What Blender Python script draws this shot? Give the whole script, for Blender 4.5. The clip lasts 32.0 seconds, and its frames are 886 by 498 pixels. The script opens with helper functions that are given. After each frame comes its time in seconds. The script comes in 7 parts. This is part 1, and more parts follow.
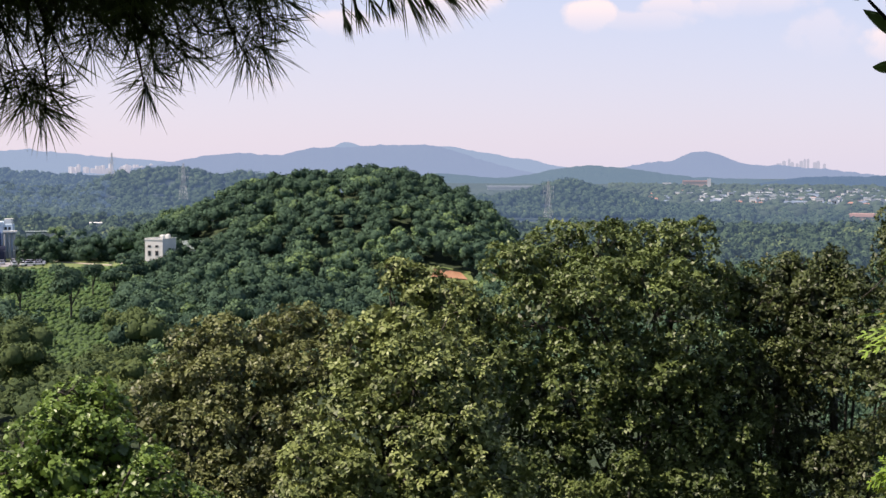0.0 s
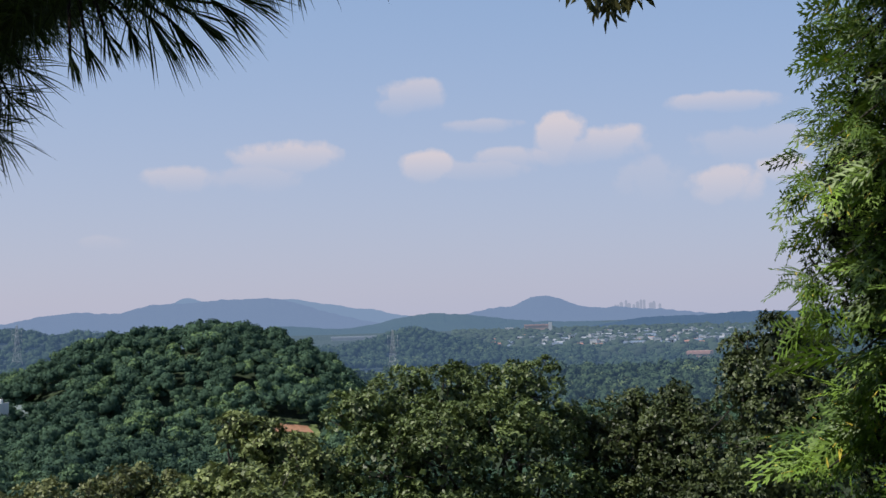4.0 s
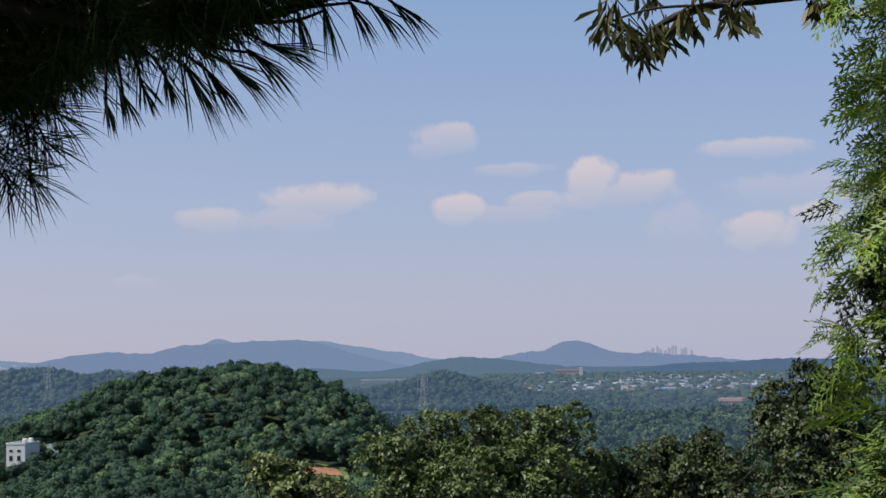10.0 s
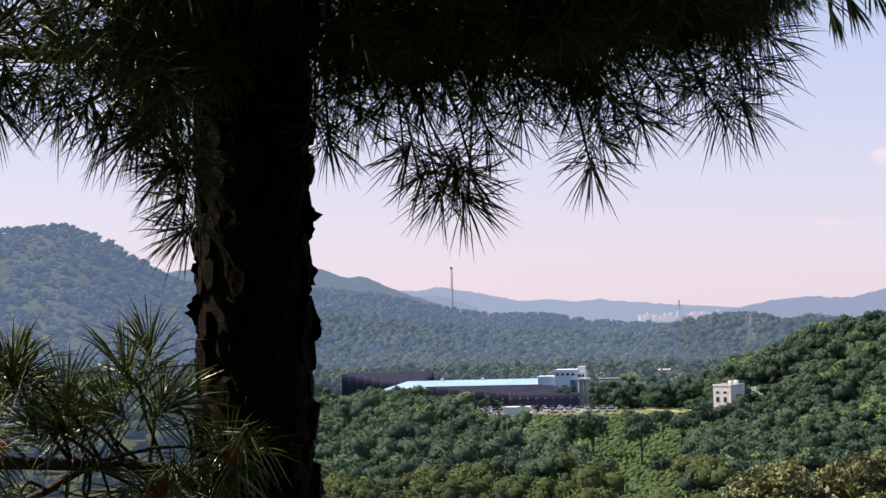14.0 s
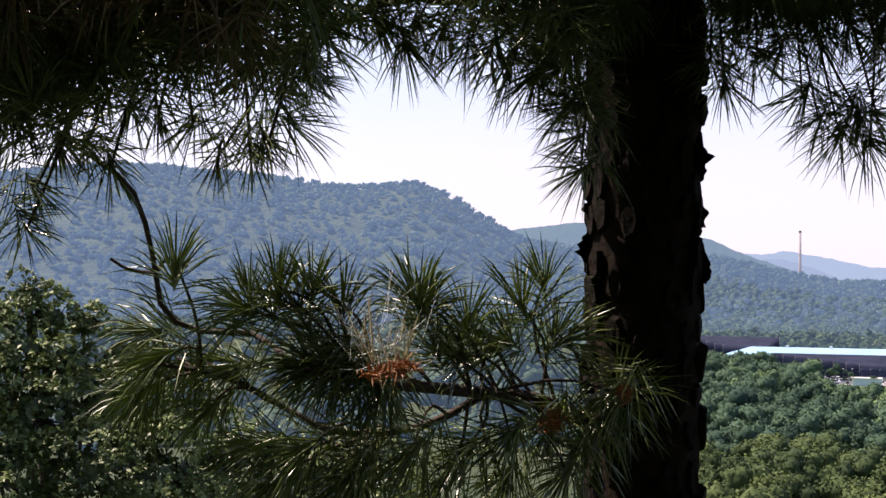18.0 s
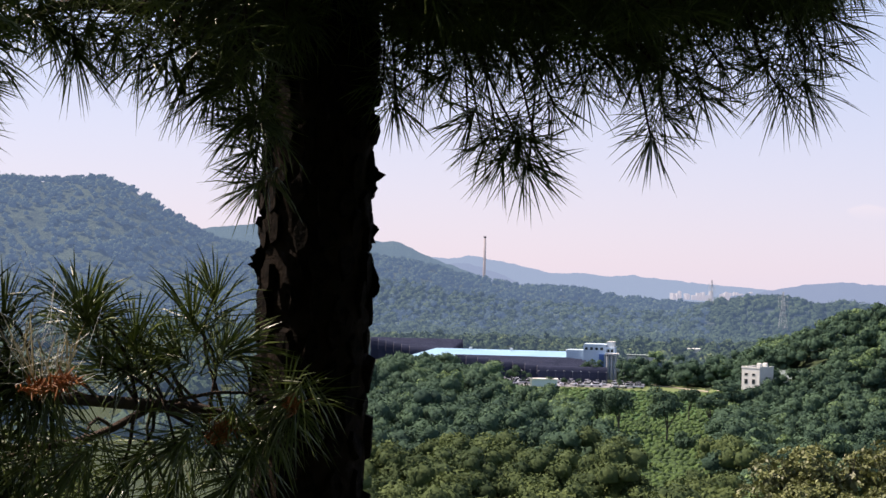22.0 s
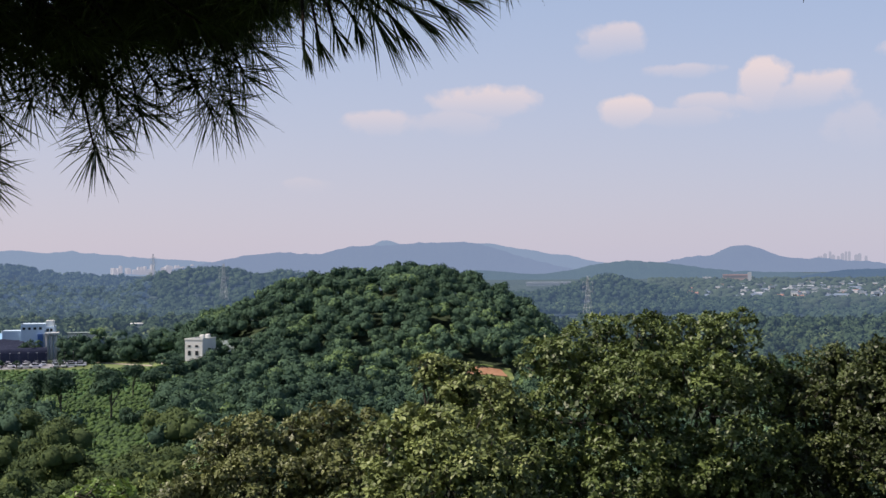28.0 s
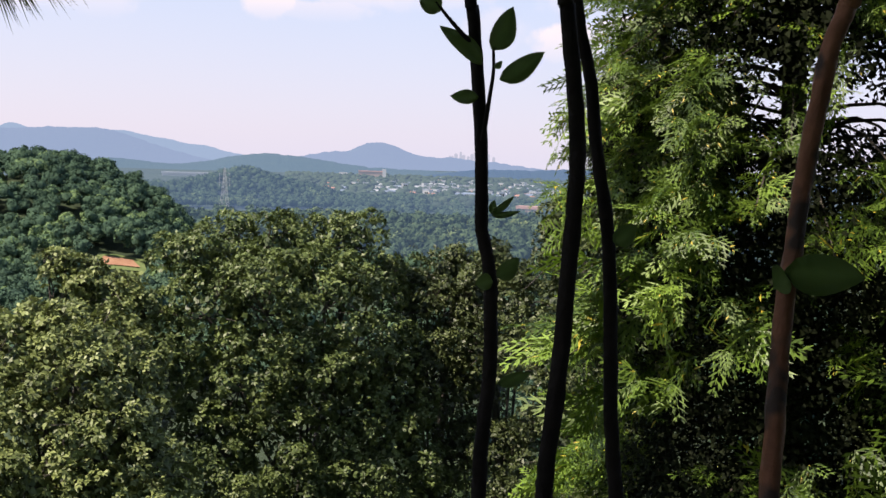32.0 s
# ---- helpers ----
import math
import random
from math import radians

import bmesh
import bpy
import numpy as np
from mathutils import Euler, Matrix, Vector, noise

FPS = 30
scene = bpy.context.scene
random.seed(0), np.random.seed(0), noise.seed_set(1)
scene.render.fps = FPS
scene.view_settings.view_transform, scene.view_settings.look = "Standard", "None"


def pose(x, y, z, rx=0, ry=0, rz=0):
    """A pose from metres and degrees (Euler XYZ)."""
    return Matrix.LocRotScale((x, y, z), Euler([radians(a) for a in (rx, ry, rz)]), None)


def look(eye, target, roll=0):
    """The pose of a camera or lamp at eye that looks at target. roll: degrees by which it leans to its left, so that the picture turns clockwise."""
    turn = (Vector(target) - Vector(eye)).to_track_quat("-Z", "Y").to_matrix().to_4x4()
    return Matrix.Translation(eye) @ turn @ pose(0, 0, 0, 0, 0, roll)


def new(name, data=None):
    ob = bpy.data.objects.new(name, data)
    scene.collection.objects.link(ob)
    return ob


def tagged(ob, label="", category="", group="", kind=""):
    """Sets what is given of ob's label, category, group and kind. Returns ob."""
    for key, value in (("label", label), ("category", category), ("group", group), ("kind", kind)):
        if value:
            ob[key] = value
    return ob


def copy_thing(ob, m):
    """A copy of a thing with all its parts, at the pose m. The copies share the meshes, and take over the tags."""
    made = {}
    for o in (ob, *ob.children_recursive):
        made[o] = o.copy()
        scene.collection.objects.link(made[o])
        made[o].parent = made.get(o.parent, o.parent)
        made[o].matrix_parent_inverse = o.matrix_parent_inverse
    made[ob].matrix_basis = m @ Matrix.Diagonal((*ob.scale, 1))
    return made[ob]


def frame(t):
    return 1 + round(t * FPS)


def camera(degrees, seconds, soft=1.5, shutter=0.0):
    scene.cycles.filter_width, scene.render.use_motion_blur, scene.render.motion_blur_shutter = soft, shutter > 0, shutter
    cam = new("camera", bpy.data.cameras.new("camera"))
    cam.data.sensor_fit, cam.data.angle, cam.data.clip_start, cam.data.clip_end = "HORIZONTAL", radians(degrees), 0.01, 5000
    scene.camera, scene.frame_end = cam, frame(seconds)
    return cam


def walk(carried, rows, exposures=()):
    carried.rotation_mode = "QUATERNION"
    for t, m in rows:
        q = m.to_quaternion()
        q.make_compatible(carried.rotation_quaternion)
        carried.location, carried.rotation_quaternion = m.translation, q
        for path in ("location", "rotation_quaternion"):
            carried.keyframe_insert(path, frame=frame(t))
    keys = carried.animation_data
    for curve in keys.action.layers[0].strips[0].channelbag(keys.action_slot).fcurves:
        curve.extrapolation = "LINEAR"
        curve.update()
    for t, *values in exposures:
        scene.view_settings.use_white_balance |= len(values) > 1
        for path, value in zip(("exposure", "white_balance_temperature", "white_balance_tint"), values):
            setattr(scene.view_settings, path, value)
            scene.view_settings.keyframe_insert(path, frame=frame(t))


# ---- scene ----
cam = camera(36.37, 32.0)
# seconds, eye x, y, z, heading, tilt, lean
PATH = [
    (0, -0.104, -0.774, 0.093, -2.951, -3.549, 0.268), (0.5, -0.112, -0.617, 0.121, -1.744, -3.194, 0.598),
    (1, -0.094, -0.535, 0.120, -0.157, -2.094, 0.788), (1.5, -0.026, -0.375, 0.104, 0.521, -0.528, 0.131),
    (2, -0.024, -0.274, 0.092, -0.436, -0.174, -0.208), (2.5, -0.053, -0.143, 0.059, 0.044, 0.371, -1.066),
    (3, -0.041, -0.041, -0.010, 0.775, -3.297, -2.618), (3.5, -0.034, -0.011, -0.009, 3.370, -1.632, -2.187),
    (4, -0.024, -0.020, -0.015, 3.747, 2.741, -1.728), (4.5, -0.023, -0.010, -0.015, 3.226, 3.370, -1.641),
    (6.5, -0.023, 0.002, -0.008, 4.422, 4.174, -1.063), (7, -0.022, 0.008, -0.003, 4.028, 4.166, -1.192),
    (7.5, -0.018, 0.013, -0.006, 3.741, 4.146, -1.320), (8, -0.016, 0.010, -0.007, 3.896, 4.033, -1.446),
    (8.5, -0.021, 0.007, -0.006, 4.070, 3.997, -1.405), (9, -0.020, 0.000, -0.007, 4.024, 3.950, -1.287),
    (9.5, -0.020, -0.006, -0.005, 3.809, 4.156, -1.270), (10, -0.025, -0.009, -0.002, 2.464, 4.617, -1.053),
    (10.5, -0.043, -0.036, -0.011, -2.462, 5.016, -0.551), (11, -0.052, -0.070, -0.014, -6.555, 4.945, 0.050),
    (11.5, -0.081, -0.056, -0.011, -8.339, 4.740, 0.115), (12, -0.094, 0.020, -0.012, -11.861, 3.484, -0.067),
    (12.5, -0.102, 0.096, -0.011, -18.110, 2.201, -0.233), (13, -0.099, 0.168, -0.001, -21.283, 2.248, -0.678),
    (13.5, -0.110, 0.191, -0.008, -24.189, 2.720, -1.149), (14, -0.115, 0.179, -0.012, -26.618, 2.865, -1.325),
    (14.5, -0.136, 0.138, -0.014, -30.270, 3.041, -1.029), (15, -0.146, 0.108, -0.016, -33.142, 3.129, -0.527),
    (15.5, -0.157, 0.095, -0.018, -34.858, 3.107, -0.183), (17.5, -0.192, 0.124, -0.056, -40.679, 1.198, 0.177),
    (18, -0.192, 0.114, -0.052, -41.118, 1.261, 0.470), (18.5, -0.186, 0.114, -0.049, -40.852, 1.488, 0.701),
    (19, -0.186, 0.126, -0.053, -40.434, 1.524, 0.887), (19.5, -0.178, 0.134, -0.047, -39.540, 1.425, 1.014),
    (20, -0.167, 0.128, -0.042, -38.310, 1.590, 0.980), (20.5, -0.163, 0.128, -0.040, -36.556, 1.667, 1.272),
    (21, -0.154, 0.120, -0.037, -34.450, 1.554, 1.325), (21.5, -0.139, 0.122, -0.032, -31.909, 1.472, 1.398),
    (22, -0.131, 0.095, -0.025, -28.059, 1.501, 1.439), (22.5, -0.129, 0.060, -0.020, -25.033, 1.778, 1.668),
    (23, -0.118, 0.055, -0.014, -22.207, 2.056, 1.630), (23.5, -0.110, 0.069, -0.009, -19.949, 2.145, 1.169),
    (24, -0.112, 0.066, -0.007, -17.881, 2.171, 0.742), (24.5, -0.110, 0.055, -0.010, -16.131, 2.105, 0.636),
    (25, -0.116, 0.058, -0.012, -14.202, 1.980, 0.506), (25.5, -0.112, 0.061, -0.008, -12.322, 1.746, 0.474),
    (26, -0.120, 0.053, -0.007, -10.328, 1.808, 0.298), (26.5, -0.117, -0.024, -0.011, -8.348, 1.807, 0.366),
    (28.5, -0.011, -0.278, 0.049, -2.419, 0.048, -0.422), (29, -0.085, -0.205, 0.069, 0.645, -0.403, 0.029),
    (29.5, -0.140, -0.231, 0.080, 2.879, -0.789, 0.566), (30, -0.165, -0.251, 0.093, 4.489, -0.885, 0.946),
    (30.5, -0.168, -0.264, 0.103, 5.375, -0.728, 1.308), (31, -0.142, -0.324, 0.124, 6.080, -0.899, 1.576),
    (31.4, -0.086, -0.329, 0.128, 7.648, -3.280, 1.676), (31.6, -0.051, -0.369, 0.131, 8.658, -3.623, 1.653),
    (31.8, -0.011, -0.434, 0.137, 9.898, -3.685, 1.770), (32, 0.037, -0.507, 0.139, 10.765, -3.809, 1.723),
]
EXPOSURES = [(0, 0.56, 7450, 18), (2, 0.22, 7150, 15), (3, 0.25, 7100, 15), (4, -0.05, 6500, 10), (10, -0.12, 6550, 11), (12, 0.15, 6900, 14), (13, 0.37, 7450, 19), (15, 0.65, 7700, 22), (18, 0.9, 7500, 21), (20, 0.82, 7550, 21), (23, 0.42, 7500, 19), (26, 0.06, 7100, 16), (29, 0.17, 7150, 15), (31, 0.2, 7200, 15), (32, 0.65, 7300, 16)]
walk(cam, [(t, pose(x, y, z, 90 + tilt, 0, -head) @ pose(0, 0, 0, 0, 0, lean)) for t, x, y, z, head, tilt, lean in PATH], EXPOSURES)

# ---- world and sun ----
SUN_AZ, SUN_EL = -104.0, 54.0


def heading(az, el=0.0, d=1.0):
    """A point d metres off at a heading (clockwise from +y) and an elevation, in degrees."""
    a, e = radians(az), radians(el)
    return Vector((math.sin(a) * math.cos(e), math.cos(a) * math.cos(e), math.sin(e))) * d


class Nodes:
    """Short hand for node trees."""

    def __init__(self, tree):
        self.tree = tree
        tree.nodes.clear()

    def add(self, kind, **values):
        n = self.tree.nodes.new(kind)
        for key, value in values.items():
            if key.startswith("_"):
                n.inputs[key[1:].replace("_", " ")].default_value = value
            else:
                setattr(n, key, value)
        return n

    def link(self, a, b):
        self.tree.links.new(a, b)
        return b.node

    def math(self, op, a, b=None, c=None, clamp=False):
        n = self.add("ShaderNodeMath", operation=op, use_clamp=clamp)
        for i, v in enumerate((a, b, c)):
            if v is None:
                continue
            if hasattr(v, "links"):
                self.link(v, n.inputs[i])
            else:
                n.inputs[i].default_value = v
        return n.outputs[0]

    def mix(self, fac, a, b, blend="MIX"):
        n = self.add("ShaderNodeMix", data_type="RGBA", blend_type=blend)
        for socket, v in ((n.inputs[0], fac), (n.inputs[6], a), (n.inputs[7], b)):
            if hasattr(v, "links"):
                self.link(v, socket)
            else:
                socket.default_value = v if isinstance(v, (int, float)) else (*v, 1.0)
        return n.outputs[2]


def ramp(k, fac, a, b):
    n = k.add("ShaderNodeMapRange", clamp=True)
    k.link(fac, n.inputs[0])
    n.inputs[1].default_value, n.inputs[2].default_value = a, b
    return n.outputs[0]


def build_world():
    world = bpy.data.worlds.new("sky")
    scene.world = world
    world.use_nodes = True
    k = Nodes(world.node_tree)
    sky = k.add("ShaderNodeTexSky", sky_type="NISHITA", sun_disc=False, sun_elevation=radians(SUN_EL),
                sun_rotation=radians(SUN_AZ), altitude=60.0, air_density=1.0, dust_density=0.7, ozone_density=4.0)
    coord = k.add("ShaderNodeTexCoord")
    split = k.add("ShaderNodeSeparateXYZ")
    k.link(coord.outputs["Generated"], split.inputs[0])
    x, y, z = split.outputs
    az = k.math("MULTIPLY", k.math("ARCTAN2", x, y), 180 / math.pi)
    el = k.math("MULTIPLY", k.math("ARCSINE", z), 180 / math.pi)
    # summer haze near the horizon
    low = k.math("POWER", 2.718, k.math("MULTIPLY", k.math("MAXIMUM", el, 0.0), -0.036))
    air = k.mix(ramp(k, el, 1.0, 15.0), HAZE_COLOUR, HAZE_ABOVE)
    haze = k.mix(k.math("MULTIPLY", low, HAZE_AMOUNT), sky.outputs[0], air)
    sunward = ramp(k, az, 24.0, -26.0)
    haze = k.mix(1.0, haze, k.mix(sunward, (0.9, 0.92, 0.95), (1.0, 0.965, 0.95)), "MULTIPLY")
    # cumulus, each a puffy head that dissolves into the haze below: heading, elevation, half width, half height
    warp = k.add("ShaderNodeTexNoise", _Scale=42.0, _Detail=5.0, _Roughness=0.55)
    k.link(coord.outputs["Generated"], warp.inputs["Vector"])
    ruffle = k.math("MULTIPLY", k.math("SUBTRACT", warp.outputs[0], 0.5), 2.6)
    total = None
    for a, e, w, h, dense in CLOUDS:
        dx = k.math("DIVIDE", k.math("SUBTRACT", az, a), w * 1.1)
        dy = k.math("DIVIDE", k.math("SUBTRACT", el, e), h * 1.1)
        up = k.math("MAXIMUM", dy, 0.0)
        down = k.math("MULTIPLY", k.math("MINIMUM", dy, 0.0), 0.62)
        q = k.math("ADD", k.math("MULTIPLY", dx, dx), k.math("ADD", k.math("MULTIPLY", up, up), k.math("MULTIPLY", down, down)))
        v = ramp(k, k.math("ADD", k.math("SUBTRACT", 1.0, q), ruffle), -0.05, 0.6)
        v = k.math("MULTIPLY", k.math("MULTIPLY", v, ramp(k, dy, -1.7, 0.5)), dense * 0.9)
        total = v if total is None else k.math("SMOOTH_MAX", total, v, 0.1)
    clouded = k.mix(k.math("MINIMUM", total, 1.0), haze, CLOUD_COLOUR)
    bg = k.add("ShaderNodeBackground", _Strength=SKY_STRENGTH)
    k.link(clouded, bg.inputs[0])
    out = k.add("ShaderNodeOutputWorld")
    k.link(bg.outputs[0], out.inputs[0])


SKY_STRENGTH = 0.107
HAZE_AMOUNT = 0.85
HAZE_COLOUR = (4.85, 5.05, 6.65)
HAZE_ABOVE = (3.4, 5.3, 8.5)
CLOUD_COLOUR = (6.7, 6.05, 6.4)
CLOUDS = [(2.99, 6.4, 1.25, 0.6, 0.95), (6.7, 6.6, 2.0, 0.4, 0.6), (5.2, 6.1, 2.6, 0.4, 0.4), (8.8, 7.5, 1.15, 0.95, 1.0), (11.1, 7.2, 1.35, 0.6, 0.85),
          (10.0, 6.8, 2.5, 0.5, 0.5), (5.8, 7.95, 1.75, 0.28, 0.5), (2.5, 9.45, 1.45, 0.65, 0.7), (1.9, 8.9, 0.9, 0.4, 0.4), (16.0, 8.5, 2.5, 0.36, 0.65),
          (15.7, 5.1, 1.6, 0.7, 0.8), (18.2, 5.6, 1.2, 0.5, 0.75), (12.6, 5.5, 1.6, 0.9, 0.3), (17.0, 6.7, 2.8, 0.7, 0.35),
          (-2.83, 6.92, 2.45, 0.6, 0.85), (-7.2, 6.0, 1.8, 0.45, 0.6), (-4.5, 6.0, 2.4, 0.5, 0.4), (-10.17, 3.38, 1.2, 0.3, 0.25), (25.0, 7.2, 4.0, 1.0, 0.6)]
build_world()
sun = new("sun", bpy.data.lights.new("sun", "SUN"))
sun.data.energy, sun.data.angle, sun.data.color = 5.0, radians(0.6), (1.0, 0.95, 0.86)
sun.matrix_world = look(heading(SUN_AZ, SUN_EL, 100.0), (0, 0, 0))


# ---- materials ----
def material(name):
    m = bpy.data.materials.new(name)
    m.use_nodes = True
    return m, Nodes(m.node_tree)


def finish(k, shader):
    out = k.add("ShaderNodeOutputMaterial")
    k.link(shader, out.inputs[0])


def noise_at(k, scale, detail=4.0, rough=0.6, coord="Object"):
    c = k.add("ShaderNodeTexCoord")
    n = k.add("ShaderNodeTexNoise", _Scale=scale, _Detail=detail, _Roughness=rough)
    k.link(c.outputs[coord], n.inputs["Vector"])
    return n.outputs[0]


def surface(name, dark, light, scale, roughness=0.8, bump=0.0, bump_scale=None, metal=0.0, island=0.0, haze=None, spots=None, gloss=0.5):
    """A rough surface between two tones at two scales, with relief; island: how far separate pieces differ; haze:
    emission mixed in to imitate distance haze.
    """
    m, k = material(name)
    big, small = noise_at(k, scale * 0.13, 3), noise_at(k, scale, 5, 0.65)
    f = k.math("ADD", k.math("MULTIPLY", ramp(k, small, 0.3, 0.7), 0.6), k.math("MULTIPLY", ramp(k, big, 0.3, 0.7), 0.4))
    if island:
        g = k.add("ShaderNodeNewGeometry")
        r = k.math("SUBTRACT", g.outputs["Random Per Island"], 0.5)
        f = k.math("ADD", f, k.math("MULTIPLY", r, island), clamp=True)
    colour = k.mix(f, dark, light)
    if spots:
        tone, s, lo, hi = spots
        colour = k.mix(ramp(k, noise_at(k, s, 2), lo, hi), colour, tone)
    b = k.add("ShaderNodeBsdfPrincipled", _Roughness=roughness, _Metallic=metal)
    b.inputs["Specular IOR Level"].default_value = gloss
    k.link(colour, b.inputs["Base Color"])
    if bump:
        bn = k.add("ShaderNodeBump", _Strength=min(1.0, bump), _Distance=1.0 / (bump_scale or scale))
        k.link(noise_at(k, bump_scale or scale, 6, 0.7), bn.inputs["Height"])
        k.link(bn.outputs[0], b.inputs["Normal"])
    out = b.outputs[0]
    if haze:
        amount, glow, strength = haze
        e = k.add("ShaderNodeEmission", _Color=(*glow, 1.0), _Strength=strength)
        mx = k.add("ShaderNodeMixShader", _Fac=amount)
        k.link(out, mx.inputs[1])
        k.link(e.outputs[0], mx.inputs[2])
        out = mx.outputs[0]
    finish(k, out)
    return m


def tint_of(k):
    """The leaf colour by tree or by spray, lowered for inner foliage as painted shade."""
    return k.add("ShaderNodeAttribute", attribute_name="tint").outputs["Fac"]


def leaf(name, dark, light, back=0.35, roughness=0.45, scale=1.2, gold=None, sprays=False, gloss=0.4):
    """Leaf tissue: glossy above, letting light through; sprays: leaves of one spray are alike."""
    m, k = material(name)
    g = k.add("ShaderNodeNewGeometry")
    one = g.outputs["Random Per Island"]
    if sprays:
        f = k.math("ADD", k.math("MULTIPLY", one, 0.4), k.math("MULTIPLY", tint_of(k), 0.6))
    else:
        f = k.math("ADD", k.math("MULTIPLY", one, 0.6), k.math("MULTIPLY", ramp(k, noise_at(k, scale, 3), 0.3, 0.7), 0.4))
        f = k.math("POWER", f, 1.4)
    colour = k.mix(f, dark, light)
    if gold:
        colour = k.mix(k.math("GREATER_THAN", one, 1.0 - gold[1]), colour, gold[0])
    b = k.add("ShaderNodeBsdfPrincipled", _Roughness=roughness)
    b.inputs["Specular IOR Level"].default_value = gloss
    k.link(colour, b.inputs["Base Color"])
    t = k.add("ShaderNodeBsdfTranslucent")
    k.link(k.mix(0.5, colour, light), t.inputs[0])
    mx = k.add("ShaderNodeMixShader", _Fac=back)
    k.link(b.outputs[0], mx.inputs[1])
    k.link(t.outputs[0], mx.inputs[2])
    finish(k, mx.outputs[0])
    return m


# emission colour that stands in for hazy air on far ground and woods
HAZE_GLOW = (0.22, 0.38, 0.72)
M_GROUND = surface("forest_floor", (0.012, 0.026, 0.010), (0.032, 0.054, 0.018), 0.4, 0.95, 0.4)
M_PLAIN = surface("far_plain", (0.022, 0.042, 0.02), (0.055, 0.08, 0.032), 0.03, 0.95, 0.5, haze=(0.34, HAZE_GLOW, 0.62))
M_FIELD = surface("field_grass", (0.035, 0.1, 0.026), (0.075, 0.165, 0.05), 0.25, 0.95, 0.5, 0.8)
M_CLAY = surface("red_clay", (0.24, 0.11, 0.06), (0.38, 0.21, 0.13), 0.3, 0.95, 0.3)
M_CONCRETE = surface("pale_concrete", (0.5, 0.49, 0.46), (0.66, 0.64, 0.6), 0.2, 0.85)


def canopy(name, dark, light, fresh, back=0.1, haze=None, grain=1.3):
    """Far foliage in clumps: leafy patches that differ from crown to crown."""
    m, k = material(name)
    g = k.add("ShaderNodeNewGeometry")
    tree = tint_of(k)
    f = k.math("ADD", k.math("MULTIPLY", g.outputs["Random Per Island"], 0.3), k.math("MULTIPLY", tree, 0.7))
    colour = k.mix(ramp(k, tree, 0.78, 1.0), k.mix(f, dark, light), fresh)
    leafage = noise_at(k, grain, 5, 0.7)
    # colour darkened in the hollows of the relief, as shade between leaves
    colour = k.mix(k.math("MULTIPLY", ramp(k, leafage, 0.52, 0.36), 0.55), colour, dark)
    relief = k.add("ShaderNodeBump", _Strength=0.9, _Distance=0.6 / grain)
    k.link(leafage, relief.inputs["Height"])
    b = k.add("ShaderNodeBsdfPrincipled", _Roughness=0.75)
    b.inputs["Specular IOR Level"].default_value = 0.15
    k.link(colour, b.inputs["Base Color"])
    k.link(relief.outputs[0], b.inputs["Normal"])
    t = k.add("ShaderNodeBsdfTranslucent")
    k.link(colour, t.inputs[0])
    mx = k.add("ShaderNodeMixShader", _Fac=back)
    k.link(b.outputs[0], mx.inputs[1])
    k.link(t.outputs[0], mx.inputs[2])
    out = mx.outputs[0]
    # emission mixed in paints distance haze over the foliage
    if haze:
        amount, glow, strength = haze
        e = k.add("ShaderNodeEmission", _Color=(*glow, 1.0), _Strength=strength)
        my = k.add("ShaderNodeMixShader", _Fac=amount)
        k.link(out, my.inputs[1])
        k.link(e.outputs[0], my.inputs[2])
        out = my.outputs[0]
    finish(k, out)
    return m


# base colours carry extra blue, painted in for the hazy air
M_WOOD_NEAR = canopy("broadleaf_canopy", (0.023, 0.054, 0.04), (0.112, 0.192, 0.11), (0.18, 0.27, 0.11))
M_WOOD_CLOSE = canopy("slope_canopy", (0.026, 0.05, 0.022), (0.145, 0.19, 0.065), (0.22, 0.26, 0.085), grain=3.0)
M_WOOD_MID = canopy("far_canopy", (0.028, 0.056, 0.032), (0.11, 0.17, 0.08), (0.165, 0.215, 0.085), haze=(0.16, HAZE_GLOW, 0.55), grain=0.8)
M_WOOD_RIDGE = canopy("ridge_canopy", (0.028, 0.056, 0.034), (0.1, 0.155, 0.08), (0.14, 0.19, 0.085), haze=(0.27, HAZE_GLOW, 0.6), grain=0.8)
M_WOOD_FAR = canopy("mountain_canopy", (0.032, 0.06, 0.034), (0.1, 0.15, 0.075), (0.14, 0.185, 0.085), haze=(0.38, HAZE_GLOW, 0.68), grain=0.5)


